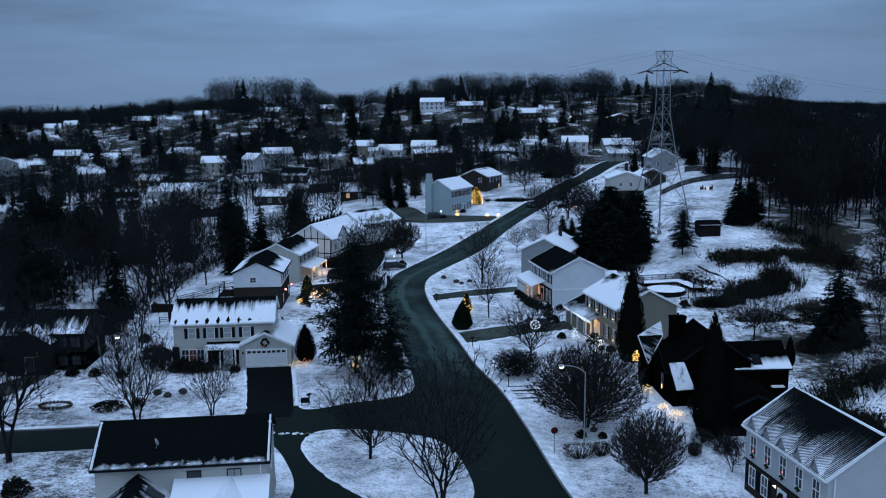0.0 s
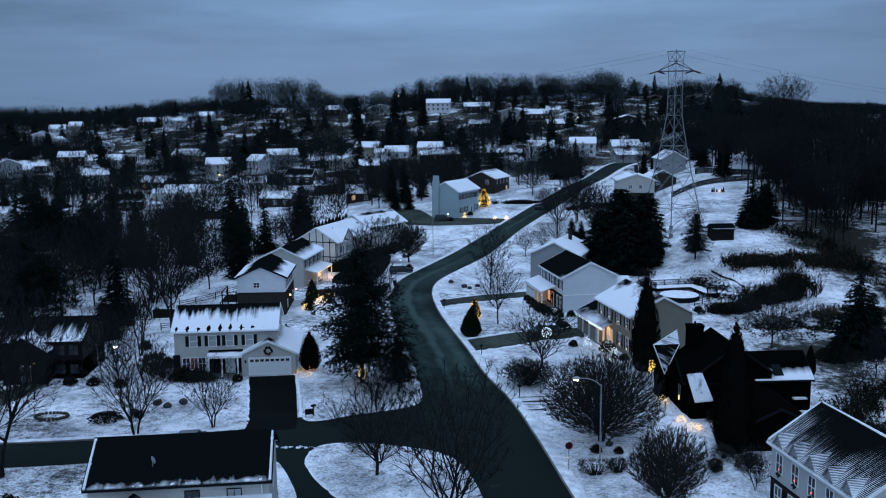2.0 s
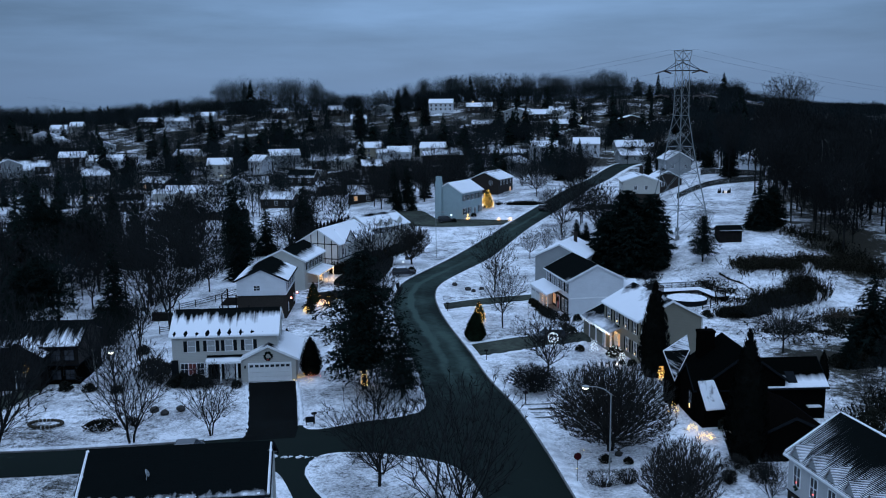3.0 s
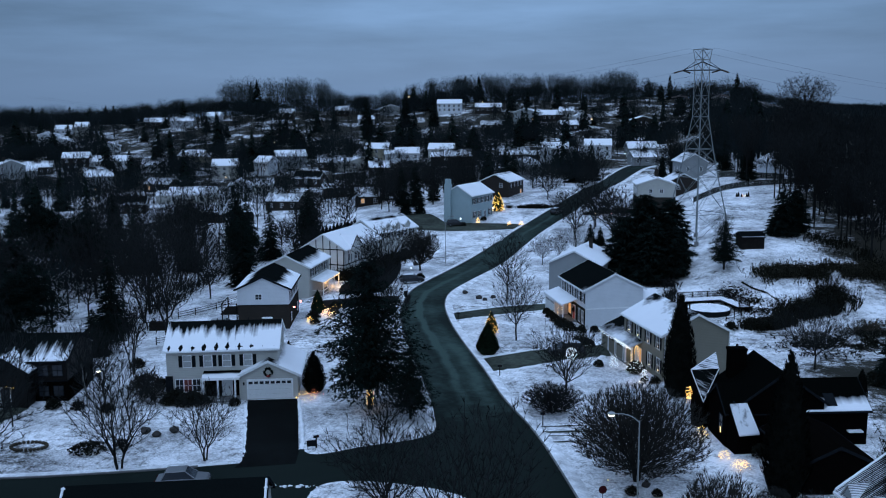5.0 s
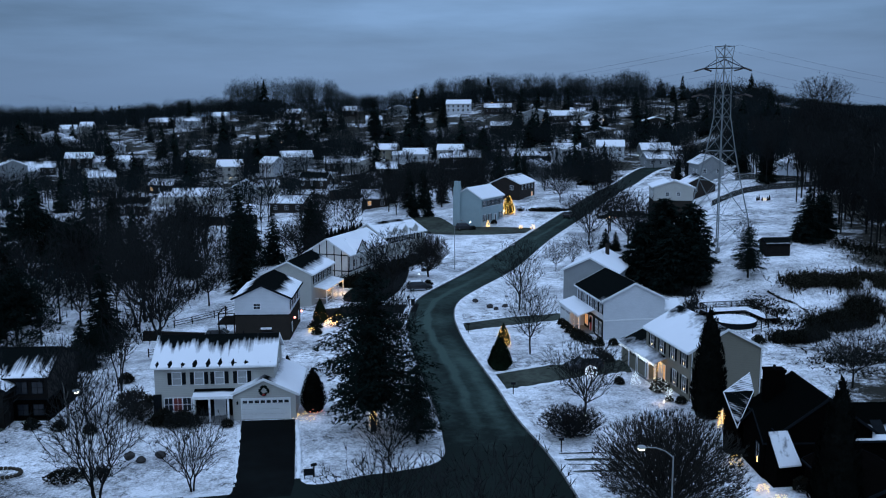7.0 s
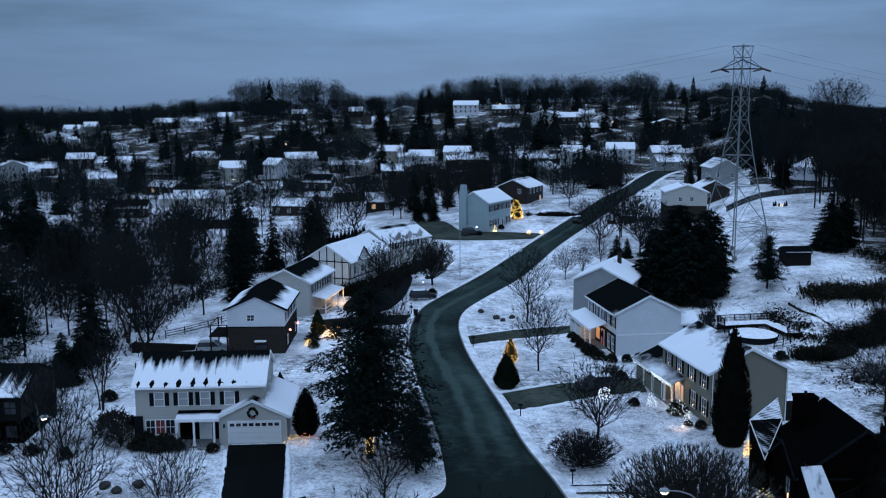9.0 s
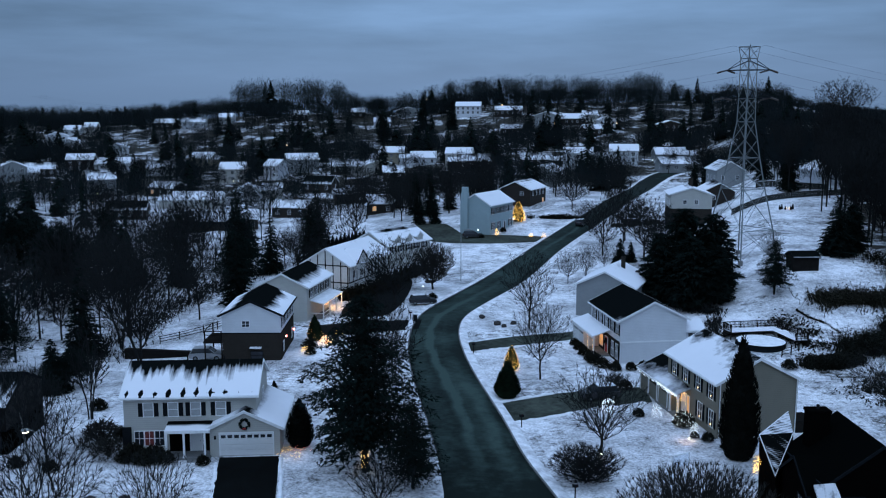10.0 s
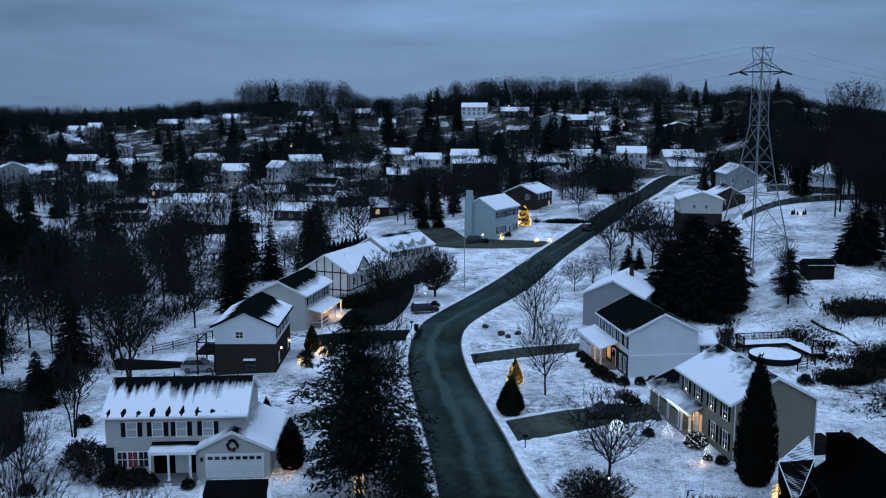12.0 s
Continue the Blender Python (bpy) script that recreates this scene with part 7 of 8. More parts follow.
# the round pool, under snow, inside its timber deck
px0, py0, pz0 = 36.2, 152.2, 1.3
pool = thing("pool", "round garden pool covered with snow", "pool", px0, py0, pz0)
part("wall", Geo().tube([(0, 0, -0.6), (0, 0, 0.72)], [3.3, 3.3], 40), M_DARKTRIM, pool)
part("rim", Geo().tube([(0, 0, 0.72), (0, 0, 0.80)], [3.42, 3.42], 40), M_DARKTRIM, pool)
part("cover", Geo().tube([(0, 0, 0.80), (0, 0, 0.84)], [3.25, 3.15], 40), M_PACK, pool, "snow-laden pool cover")
deck = thing("deck", "timber pool deck with railings and steps", "deck", px0, py0, pz0, 13)
for k in range(13):
    part("board", Geo().box(-2.7, 5.2, 3.3 + k * 0.18, 3.46 + k * 0.18, 1.12, 1.2), M_CEDAR, deck)
for k in range(12):
    part("board", Geo().box(3.65 + k * 0.18, 3.81 + k * 0.18, -2.4, 3.28, 1.12, 1.2), M_CEDAR, deck)
part("deck_snow", Geo().box(-2.6, 5.1, 3.35, 5.5, 1.2, 1.27).box(3.7, 5.6, -2.3, 3.35, 1.2, 1.265), M_PACK, deck, "snow lying on the deck boards")
part("deck_skirt", Geo().box(-2.6, 5.7, 5.5, 5.6, -0.8, 1.1).box(5.6, 5.7, -2.3, 5.5, -0.8, 1.1), M_CEDAR, deck)
run = [(-2.6, 3.4), (-2.6, 5.6), (0, 5.6), (2.6, 5.6), (5.7, 5.6), (5.7, 3.0), (5.7, 0.4), (5.7, -2.3), (3.9, -2.3)]
for a, b in run:
    part("post", Geo().box(a - 0.06, a + 0.06, b - 0.06, b + 0.06, -1.0, 2.25), M_CEDAR, deck)
for (a, b), (c, d) in zip(run[:-1], run[1:]):
    part("rail", Geo().bar((a, b, 2.2), (c, d, 2.2), 0.06).bar((a, b, 1.75), (c, d, 1.75), 0.03).bar((a, b, 1.45), (c, d, 1.45), 0.03), M_CEDAR, deck)
    n = int(math.dist((a, b), (c, d)) / 0.2)
    for i in range(1, n):
        x, y = a + (c - a) * i / n, b + (d - b) * i / n
        part("baluster", Geo().box(x - 0.025, x + 0.025, y - 0.025, y + 0.025, 1.25, 2.2), M_CEDAR, deck)
for k in range(5):
    part("step", Geo().box(-4.2 + k * 0.3, -3.8 + k * 0.3, 3.6, 5.2, 0.1 + k * 0.22, 0.16 + k * 0.22), M_CEDAR, deck)


def fence(name, label, pts, h, gap=2.4, rails=(0.35, 0.75, 1.1), boards=False):
    f = thing(name, label, "fence")
    line = spline([(p[0], p[1], 0) for p in pts], gap)
    for p in line:
        part("post", Geo().box(p[0] - 0.06, p[0] + 0.06, p[1] - 0.06, p[1] + 0.06, H(p[0], p[1]) - 0.3, H(p[0], p[1]) + h), M_CEDAR, f)
    for a, b in zip(line[:-1], line[1:]):
        za, zb = H(a[0], a[1]), H(b[0], b[1])
        if boards:
            n = 12
            for i in range(n):
                p, q = a + (b - a) * (i / n), a + (b - a) * ((i + 0.9) / n)
                zp, zq, top = za + (zb - za) * i / n, za + (zb - za) * (i + 0.9) / n, h - 0.1 + 0.05 * math.sin(i * 5.1 + a[0])
                part("board", Geo().hexa([(p[0], p[1] - 0.02, zp), (q[0], q[1] - 0.02, zq), (q[0], q[1] + 0.02, zq), (p[0], p[1] + 0.02, zp),
                                          (p[0], p[1] - 0.02, zp + top), (q[0], q[1] - 0.02, zq + top), (q[0], q[1] + 0.02, zq + top), (p[0], p[1] + 0.02, zp + top)]), M_FENCE, f)
            for r in (0.35, h - 0.35):
                part("rail", Geo().bar((a[0], a[1] + 0.06, za + r), (b[0], b[1] + 0.06, zb + r), 0.04), M_FENCE, f)
        else:
            for r in rails:
                part("rail", Geo().bar((a[0], a[1], za + r), (b[0], b[1], zb + r), 0.045), M_CEDAR, f)


fence("fence", "dark timber board fence across the hilltop lawn", [(55, 242), (64, 246), (74, 250), (84, 251), (92, 249)], 1.5, 3.0, boards=True)
fence("fence", "dark board fence at the back of the hilltop lawn", [(67.5, 267.5), (75, 263.4), (82.5, 258.2)], 1.6, 3.0, boards=True)
fence("fence", "timber rail fence behind the houses", [(-50, 158), (-45, 163), (-41, 170), (-40, 178)], 1.25)
fence("fence", "low timber fence on the snowy yard", [(-46, 136), (-39, 138.2), (-32, 139)], 1.1, rails=(0.3, 0.6, 0.9))
fence("fence", "timber rail fence beside the beige house", [(37.5, 147), (40.5, 149.5), (41, 155)], 1.4)
part_terrace = Geo().box(-5.0, 5.0, -0.4, 0.4, -0.8, 0.75)
solid("retaining_wall", part_terrace, M_CEDAR, "low dark timber retaining wall", "wall", -46.6, 148.6, -0.2, -6)


def mailbox(x, y, rz):
    m = thing("mailbox", "dark mailbox on a timber post at the kerb", "mailbox", x, y, H(x, y), rz)
    part("post", Geo().box(-0.05, 0.05, -0.05, 0.05, -0.2, 1.1), M_CEDAR, m)
    part("box", Geo().tube([(-0.25, 0, 1.22), (0.25, 0, 1.22)], [0.13, 0.13], 10), M_DARKTRIM, m)
    part("flag", Geo().box(0.05, 0.08, -0.16, -0.14, 1.2, 1.45), M_RED, m)


for x, y, rz in ((2.4, 118.4, 0), (-3.1, 147.0, 0), (-15.9, 94.2, 30), (6.3, 101.0, 0), (-13.2, 165.6, 0), (9.6, 213.5, 0)):
    mailbox(x, y, rz)
b = thing("bin", "dark wheeled rubbish bin at the kerb", "bin", -12.4, 164.5, H(-12, 164))
part("body", Geo().hexa([(-0.25, -0.28, 0.05), (0.25, -0.28, 0.05), (0.25, 0.28, 0.05), (-0.25, 0.28, 0.05), (-0.32, -0.36, 1.0), (0.32, -0.36, 1.0), (0.32, 0.36, 1.0), (-0.32, 0.36, 1.0)]), M_DARKTRIM, b)
part("lid", Geo().box(-0.34, 0.34, -0.38, 0.38, 1.0, 1.08), M_SHUTTER, b)
b = thing("yard_sign", "small dark sign board on the corner lawn", "sign", -16.3, 93.9, H(-16, 94), 15)
part("board", Geo().box(-0.45, 0.45, -0.03, 0.03, 0.35, 0.95), M_DARKTRIM, b)
for x in (-0.38, 0.38):
    part("leg", Geo().box(x - 0.03, x + 0.03, -0.02, 0.02, -0.2, 0.4), M_CEDAR, b)
M_CLEAR, _nt, _b = material("clear_backboard")
_b.inputs["Base Color"].default_value = (0.8, 0.85, 0.9, 1)
_b.inputs["Transmission Weight"].default_value = 1.0
_b.inputs["Roughness"].default_value = 0.05
_b.inputs["IOR"].default_value = 1.1
hoop = thing("basketball_hoop", "basketball hoop with a clear backboard by the lawn", "basketball hoop", 14.8, 102.8, H(15, 103), 30)
part("pole", Geo().tube([(0, 0, -0.2), (0, 0, 2.7), (0, -0.6, 3.0)], [0.06, 0.06, 0.05], 6), M_DARKTRIM, hoop)
part("backboard", Geo().box(-0.9, 0.9, -0.72, -0.68, 2.6, 3.7), M_CLEAR, hoop)
part("backboard_frame", Geo().box(-0.95, 0.95, -0.74, -0.66, 3.68, 3.75).box(-0.95, 0.95, -0.74, -0.66, 2.55, 2.62).box(-0.95, -0.88, -0.74, -0.66, 2.55, 3.75).box(0.88, 0.95, -0.74, -0.66, 2.55, 3.75), M_TRIM, hoop)
for i, (x, y, s) in enumerate(((0.2, 163.5, 0.55), (1.2, 162.0, 0.45), (2.6, 164.0, 0.5), (-2.2, 168.0, 0.5), (-34.0, 98.4, 0.5), (-32.6, 97.6, 0.45), (-31.2, 98.8, 0.5), (14.0, 86.0, 0.4), (21.0, 84.5, 0.4), (-12.6, 196.0, 0.6))):
    r = random.Random(i)
    solid("boulder", Geo().ball((0, 0, s * 0.3), s, 9, 6, 0.7, 0.16, r), M_STONE, "dark snow-dusted garden boulder", "stone", x, y, H(x, y), i * 40, group="garden boulders", smooth=True)
ring = Geo()
for k in range(26):
    w = k * 6.283 / 26
    ring.ball((1.7 * math.cos(w), 1.1 * math.sin(w), 0.08), 0.20, 6, 4, 0.8, 0.2, random.Random(k))
solid("flower_bed", ring, M_LITTER, "oval ring of low dry plants round a snowy flower bed", "flower bed", -44.0, 94.3, H(-44, 94))
ring2 = shrub(71, 3.4, 0.8, M_SHRUB, 700, False)
plant("shrub", "low dark junipers in a snowy bed", "bush", ring2, -37.8, 93.2, parts=SHP)



def clipped_bush(x, y, w, d, h, rz):
    """A bush sheared to a rounded block, twigs bristling from it."""
    r = random.Random(int(x * 10))
    t = thing("shrub", "twiggy bush clipped to a rounded block in the snow", "bush", x, y, H(x, y), rz, group="garden bushes")
    st, lf = Geo(), Geo()
    for i in range(60):
        q = Vector((r.uniform(-0.5, 0.5) * w, r.uniform(-0.5, 0.5) * d, h * r.uniform(0.6, 1.0)))
        st.tube([(q.x * 0.3, q.y * 0.3, -0.1), q], [0.03, 0.01], 3, cap=False)
    for i in range(1500):
        q = Vector((r.uniform(-1, 1), r.uniform(-1, 1), r.uniform(-1, 1)))
        m = (abs(q.x) ** 4 + abs(q.y) ** 4 + abs(q.z) ** 4) ** 0.25
        q = q / max(m, 0.05) * r.uniform(0.7, 1.0)
        p = Vector((q.x * w * 0.5, q.y * d * 0.5, h * (0.55 + 0.45 * q.z)))
        a = Vector((q.x, q.y, q.z + 0.6)).normalized() * r.uniform(0.08, 0.22)
        b = Vector((r.uniform(-1, 1), r.uniform(-1, 1), r.uniform(-1, 1))).normalized() * 0.03
        lf.poly(p - b, p + b, p + a)
    part("stem", st, M_BARK, t)
    part("foliage", lf, M_TWIG2, t)


clipped_bush(11.6, 79.0, 3.0, 1.5, 1.3, 8)
clipped_bush(13.7, 79.5, 1.5, 1.2, 1.2, 20)
clipped_bush(22.4, 79.5, 1.1, 1.0, 1.1, 30)

g = Geo()
heap = random.Random(2)
for k in range(22):
    u = heap.random() ** 1.4
    g.ball((-18.4 + 4.6 * u, 85.25 + heap.gauss(0, 0.14), H(-16, 85) + 0.05), heap.uniform(0.06, 0.28) * (1.1 - 0.5 * u), 6, 4, 0.5, 0.3, heap)
solid("snow_heap", g, M_PACK, "low ridge of ploughed snow lumps on asphalt", "snow heap", kind="stuff")

def porch_lamp(x, y, z, watts, colour=(1.0, 0.55, 0.20)):
    """The light of a porch lantern."""
    lamp = new("porch_light", bpy.data.lights.new("porch_light", "POINT"))
    lamp.data.energy, lamp.data.color, lamp.data.shadow_soft_size = watts, colour, 0.12
    lamp.location = (x, y, z)


porch_lamp(-26.3, 174.6, 3.2, 190)
porch_lamp(13.0, 149.0, 3.3, 28)
porch_lamp(18.9, 124.2, 3.2, 28)
porch_lamp(18.6, 115.4, 1.7, 22, (1.0, 0.62, 0.38))

# lights laid out in the yards
rng = random.Random(9)


def lights(name, label, pts, r, mat):
    g = Geo()
    for p in pts:
        g.octa(p, r)
    ob = new(name, g.mesh(name, mat))
    return tagged(ob, label, "lights", kind="stuff")


def dome(x, y, w, h, n, z0=0.1):
    out = []
    for k in range(n):
        az, el = rng.uniform(0, 6.283), math.asin(rng.uniform(0.05, 1))
        q = rng.uniform(0.35, 1.0) ** 0.5
        out.append((x + w * q * math.cos(az) * math.cos(el), y + w * q * math.sin(az) * math.cos(el), H(x, y) + z0 + h * q * math.sin(el)))
    return out


for x, y, w, h, n, mat, lab in ((21.7, 98.3, 0.8, 0.9, 80, M_GOLD, "golden net lights over a low bush"), (22.4, 92.2, 0.6, 0.8, 60, M_GOLD, "golden net lights over a low bush"), (23.2, 90.0, 0.9, 0.7, 90, M_GOLD, "golden net lights over a low bush"),
                              (19.1, 119.9, 1.2, 1.4, 220, M_COOL, "cool white net lights over a round bush"), (19.5, 116.4, 0.5, 1.6, 90, M_COOL, "cool white lights wound in a small tree"),
                              (16.7, 121.8, 0.6, 1.7, 110, M_COOL, "cool white lights on a small cone tree"), (-23.6, 150.4, 1.2, 1.1, 170, M_CANDLE, "warm white lights in a low bush"), (-23.2, 155.6, 1.1, 0.8, 70, M_GOLD, "golden lights over a dark bush"),
                              (-25.6, 145.8, 0.8, 0.9, 90, M_GOLD, "golden lights among the bushes"), (-19.6, 109.2, 1.5, 0.7, 46, M_GOLD, "sparse golden lights beside the garage"), (-18.6, 109.6, 1.3, 0.8, 16, M_REDBULB, "sparse red lights beside the garage"),
                              (15.0, 132.0, 1.0, 1.0, 30, M_COOL, "cool white ground lights"), (13.4, 141.6, 1.6, 0.5, 12, M_COOL, "cool white ground lights"), (65.5, 235.0, 0.5, 0.5, 12, M_BULB, "warm glow of a small yard display"),
                              (8.5, 238.8, 0.55, 1.0, 34, M_BULB, "small cone of warm lights on the lawn"), (11.3, 238.8, 0.55, 1.0, 34, M_BULB, "small cone of warm lights on the lawn"), (0.5, 241.5, 0.5, 2.0, 40, M_GOLD, "golden lights on a porch shrub"),
                              (-36.9, 121.0, 0.9, 0.8, 16, M_BULB, "warm lights on a small trampoline"), (34.0, 251.4, 2.4, 0.6, 8, M_REDBULB, "red lights along a low hedge"), (32.0, 250.6, 3.0, 0.6, 12, M_CANDLE, "warm lights along a low hedge")):
    lights("fairy_lights", lab, dome(x, y, w, h, n), 0.028 if y < 200 else 0.06, mat)
lights("fairy_lights", "warm lights wound round the pine trunk", [(-12.0 + 0.36 * math.cos(k * 0.5), 105.8 + 0.36 * math.sin(k * 0.5), 1.7 + k * 0.017) for k in range(0, 110, 2)], 0.042, M_BULB)
ball = [Vector((rng.gauss(0, 1), rng.gauss(0, 1), rng.gauss(0, 1))).normalized() for _ in range(120)]
lights("fairy_lights", "hanging ball of cool white lights in the tree", [(10.4 + 0.62 * v.x, 112.6 + 0.62 * v.y, 5.6 + 0.62 * v.z) for v in ball], 0.04, M_COOL)
for x, y, z, r, mat, lab in ((-26.6, 143.6, 5.0, 0.16, M_REDBULB, "red globe light by the drive"), (-27.3, 142.2, 4.4, 0.16, M_REDBULB, "red globe light by the drive"), (-22.7, 150.3, 1.9, 0.10, M_BULB, "bright warm spot lamp on the lawn"),
                         (9.6, 110.6, 1.5, 0.1, M_LAMP, "small ground spot lamp"), (18.7, 115.2, 1.5, 0.06, M_LAMP, "small ground spot lamp"), (12.4, 88.6, 1.6, 0.05, M_BULB, "small ground spot lamp"), (10.8, 86.4, 1.5, 0.05, M_BULB, "small ground spot lamp"),
                         (9.6, 81.8, 1.6, 0.05, M_BULB, "small white light on a post"), (-13.2, 191.0, 1.6, 0.16, M_COOL, "small white ground lamp"), (-3.9, 241.0, 5.4, 0.22, M_COOL, "white lamp over the garage"), (4.6, 249.4, 7.2, 0.2, M_COOL, "white lamp at the porch"),
                         (12.6, 290.0, 8.6, 0.2, M_BULB, "warm lamp at the porch")):
    solid("lamp_globe", Geo().ball((0, 0, 0), r, 8, 6), mat, lab, "lamp", x, y, z, group="yard lamps")
disp = thing("yard_display", "small dark yard display of plain figures round a warm glow", "yard display", 65.2, 234.8, H(65.2, 234.8))
for a, bq, tall in ((-1.5, 0.2, 0.8), (-0.9, 0.7, 1.0), (-0.35, 0.0, 0.55), (0.9, 0.1, 0.7), (1.5, 0.6, 1.05)):
    part("figure", Geo().tube([(a, bq, 0), (a, bq, tall * 0.6), (a, bq, tall)], [0.26, 0.22, 0.1], 8).ball((a, bq, tall + 0.1), 0.14), M_CEDAR, disp)
tr = thing("trampoline", "low round trampoline in the snowy yard", "trampoline", -37.2, 121.2, H(-37, 121))
part("mat", Geo().tube([(0, 0, 0.55), (0, 0, 0.58)], [1.2, 1.2], 20), M_PACK, tr)
part("frame", Geo().tube([(1.3 * math.cos(k * 0.3307), 1.3 * math.sin(k * 0.3307), 0.55) for k in range(20)], [0.05] * 20, 5), M_STEEL, tr)
for k in range(4):
    part("leg", Geo().bar((1.3 * math.cos(k * 1.57), 1.3 * math.sin(k * 1.57), 0.55), (1.3 * math.cos(k * 1.57), 1.3 * math.sin(k * 1.57), -0.1), 0.04), M_STEEL, tr)


# ---- houses across the valley ----
def far_house(x, y, W, look_of, rz):
    """look_of: the wall (w white, c cream, b brown, g grey, t tan, k brick), the storeys, the roof (s snowy, h half, d dark), and v where the gable faces the valley."""
    rng = random.Random(int(x * 7 + y * 13))
    i = "wcbgtk".index(look_of[0])
    tall = look_of[1] == "2"
    wall = (M_WHITE, M_CREAM, M_BROWN, M_GREY, M_TAN, M_BRICK)[i]
    D, hw, rise = rng.choice((7.5, 8.2)), 5.0 if tall else 2.9, rng.uniform(1.8, 2.4)
    roof = FAR_ROOF["shd".index(look_of[2]) + (0 if tall else 3)]
    h = thing("house", ("white", "cream", "dark brown", "grey", "tan", "brick")[i] + (" two-storey" if tall else " low") + " house with " + {"s": "deep snow", "h": "patchy snow", "d": "little snow"}[look_of[2]] + " on its roof",
              "house", x, y, H(x, y) + 0.1, rz, group="houses across the valley")
    gable = look_of.endswith("v")
    if gable:
        D = max(D, W * 1.1)
    volume(h, 0, 0, W, D, hw, rise, "y" if gable else "x", wall, roof, z0=-4.0)
    n = max(2, int(W / 2.8))
    for k in range(n):
        u = -W / 2 + W * (k + 0.5) / n
        if tall:
            window(h, face_matrix(W, D, "front", u, 3.0), 1.0, 1.3)
        window(h, face_matrix(W, D, "front", u, 0.7), 1.0, 1.3, lit=M_WARM if rng.random() < 0.03 else None)
    for f in ("left", "right"):
        window(h, face_matrix(W, D, f, 1.2, hw - 2.0), 0.9, 1.2)
    if rng.random() < 0.4:
        chimney(h, rng.uniform(-W / 4, W / 4), 0.6, hw + 1, hw + rise + 1.0)
    if W > 10 and rng.random() < 0.5:
        side = rng.choice((-1, 1))
        volume(h, side * (W / 2 + 2.2), 0.6, 4.6, D - 1.6, 2.6, 1.3, "x", wall, FAR_ROOF[rng.choice((3, 4))], z0=-4.0)
    return h


FAR_ROOF = [roofing("far_roof_%d" % k, z, z + 2.2, c, 0.5, 0.5, 0.2, scale=0.25) for k, (z, c) in enumerate(((5.0, 1.2), (5.0, 0.55), (5.0, 0.12), (2.9, 1.2), (2.9, 0.55), (2.9, 0.12)))]
VALLEY = [(-191.8, 382, 10.5, "g2hv", 30), (-184.4, 391, 11.4, "b1h", 20), (-173, 403, 10.8, "b2s", 14), (-159.2, 407, 15, "w1s", 18), (-233, 506, 10.8, "w2hv", 25), (-221, 496, 11.2, "w1sv", 10), (-226, 534, 7, "c2s", 10),
          (-240, 541, 9, "w1s", 15), (-144.8, 357, 9.7, "g2h", 28), (-154, 374, 9.1, "t1h", 40), (-136, 395, 10.5, "w1h", 10), (-101.6, 380, 9.8, "c2s", 8), (-130, 431, 12.3, "t1s", -18), (-98.4, 326, 16, "c1s", 6),
          (-189, 479, 11, "w1sv", 20), (-118, 352, 11, "b1h", -20), (-112, 300, 12, "b1d", 12), (-86, 279, 12, "b1h", 8), (-72, 283, 9, "k1s", 16), (-62, 306, 11, "b1h", -8)]
TERRACES = [(-87.3, 348, 8.6, "w1sv", 12), (-79, 349.5, 7, "c1h", 12), (-80, 405, 13, "g2s", 22), (-86.6, 388, 7, "w2s", -25), (-46.9, 397, 13, "c1hv", 14), (-43.2, 421, 10.8, "t2s", -6), (-29.1, 407, 10.5, "w1s", 4),
            (-13.6, 392, 10.3, "c2s", -6), (-42.6, 334, 14, "b1s", 14), (-33.7, 296, 8, "b1s", 10), (-61, 400, 11.5, "b1h", 8), (32.3, 380, 10.8, "w2s", -8), (50.3, 386, 10.7, "w2s", -6), (68.7, 391, 12, "g1s", 4),
            (38.1, 368, 7, "g2hv", -14), (66, 369, 11, "g1h", 8), (16, 378, 11.4, "b1h", -4), (-7.4, 383, 11.9, "b1h", 4), (-38.4, 376, 8, "b1h", 8), (-64, 362, 11, "b1d", -10)]
RIDGE = [(-188, 549, 13, "b1s", -4), (-171, 546, 13, "w1h", 8), (-155, 556, 8, "w1s", 0), (-51, 572, 12, "g1hv", 10), (-80, 570, 8, "b1s", 0), (-14, 550, 14, "w2s", -4), (8.4, 540, 14.8, "b1s", -6), (29, 514, 12.3, "g2hv", -14),
         (42, 517, 11.4, "b1s", 10), (51.7, 526, 8, "c1h", 0), (59, 513, 9, "w1hv", 0), (87, 489, 12, "k2sv", -4), (-62, 538, 9, "w1h", 10), (9, 494, 10.6, "b1h", 0), (49, 492, 9, "b1s", 10), (-112, 560, 8, "b1s", 0)]
FAR = VALLEY + TERRACES + RIDGE
for row in FAR:
    far_house(*row)

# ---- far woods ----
# distance haze over the ridge is put into this paler twig colour
M_RIDGE = plain("hazed_ridge_twigs", (0.034, 0.043, 0.044), 0.9, vary=0.4, scale=0.05)
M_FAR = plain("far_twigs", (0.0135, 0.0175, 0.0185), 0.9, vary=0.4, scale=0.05)


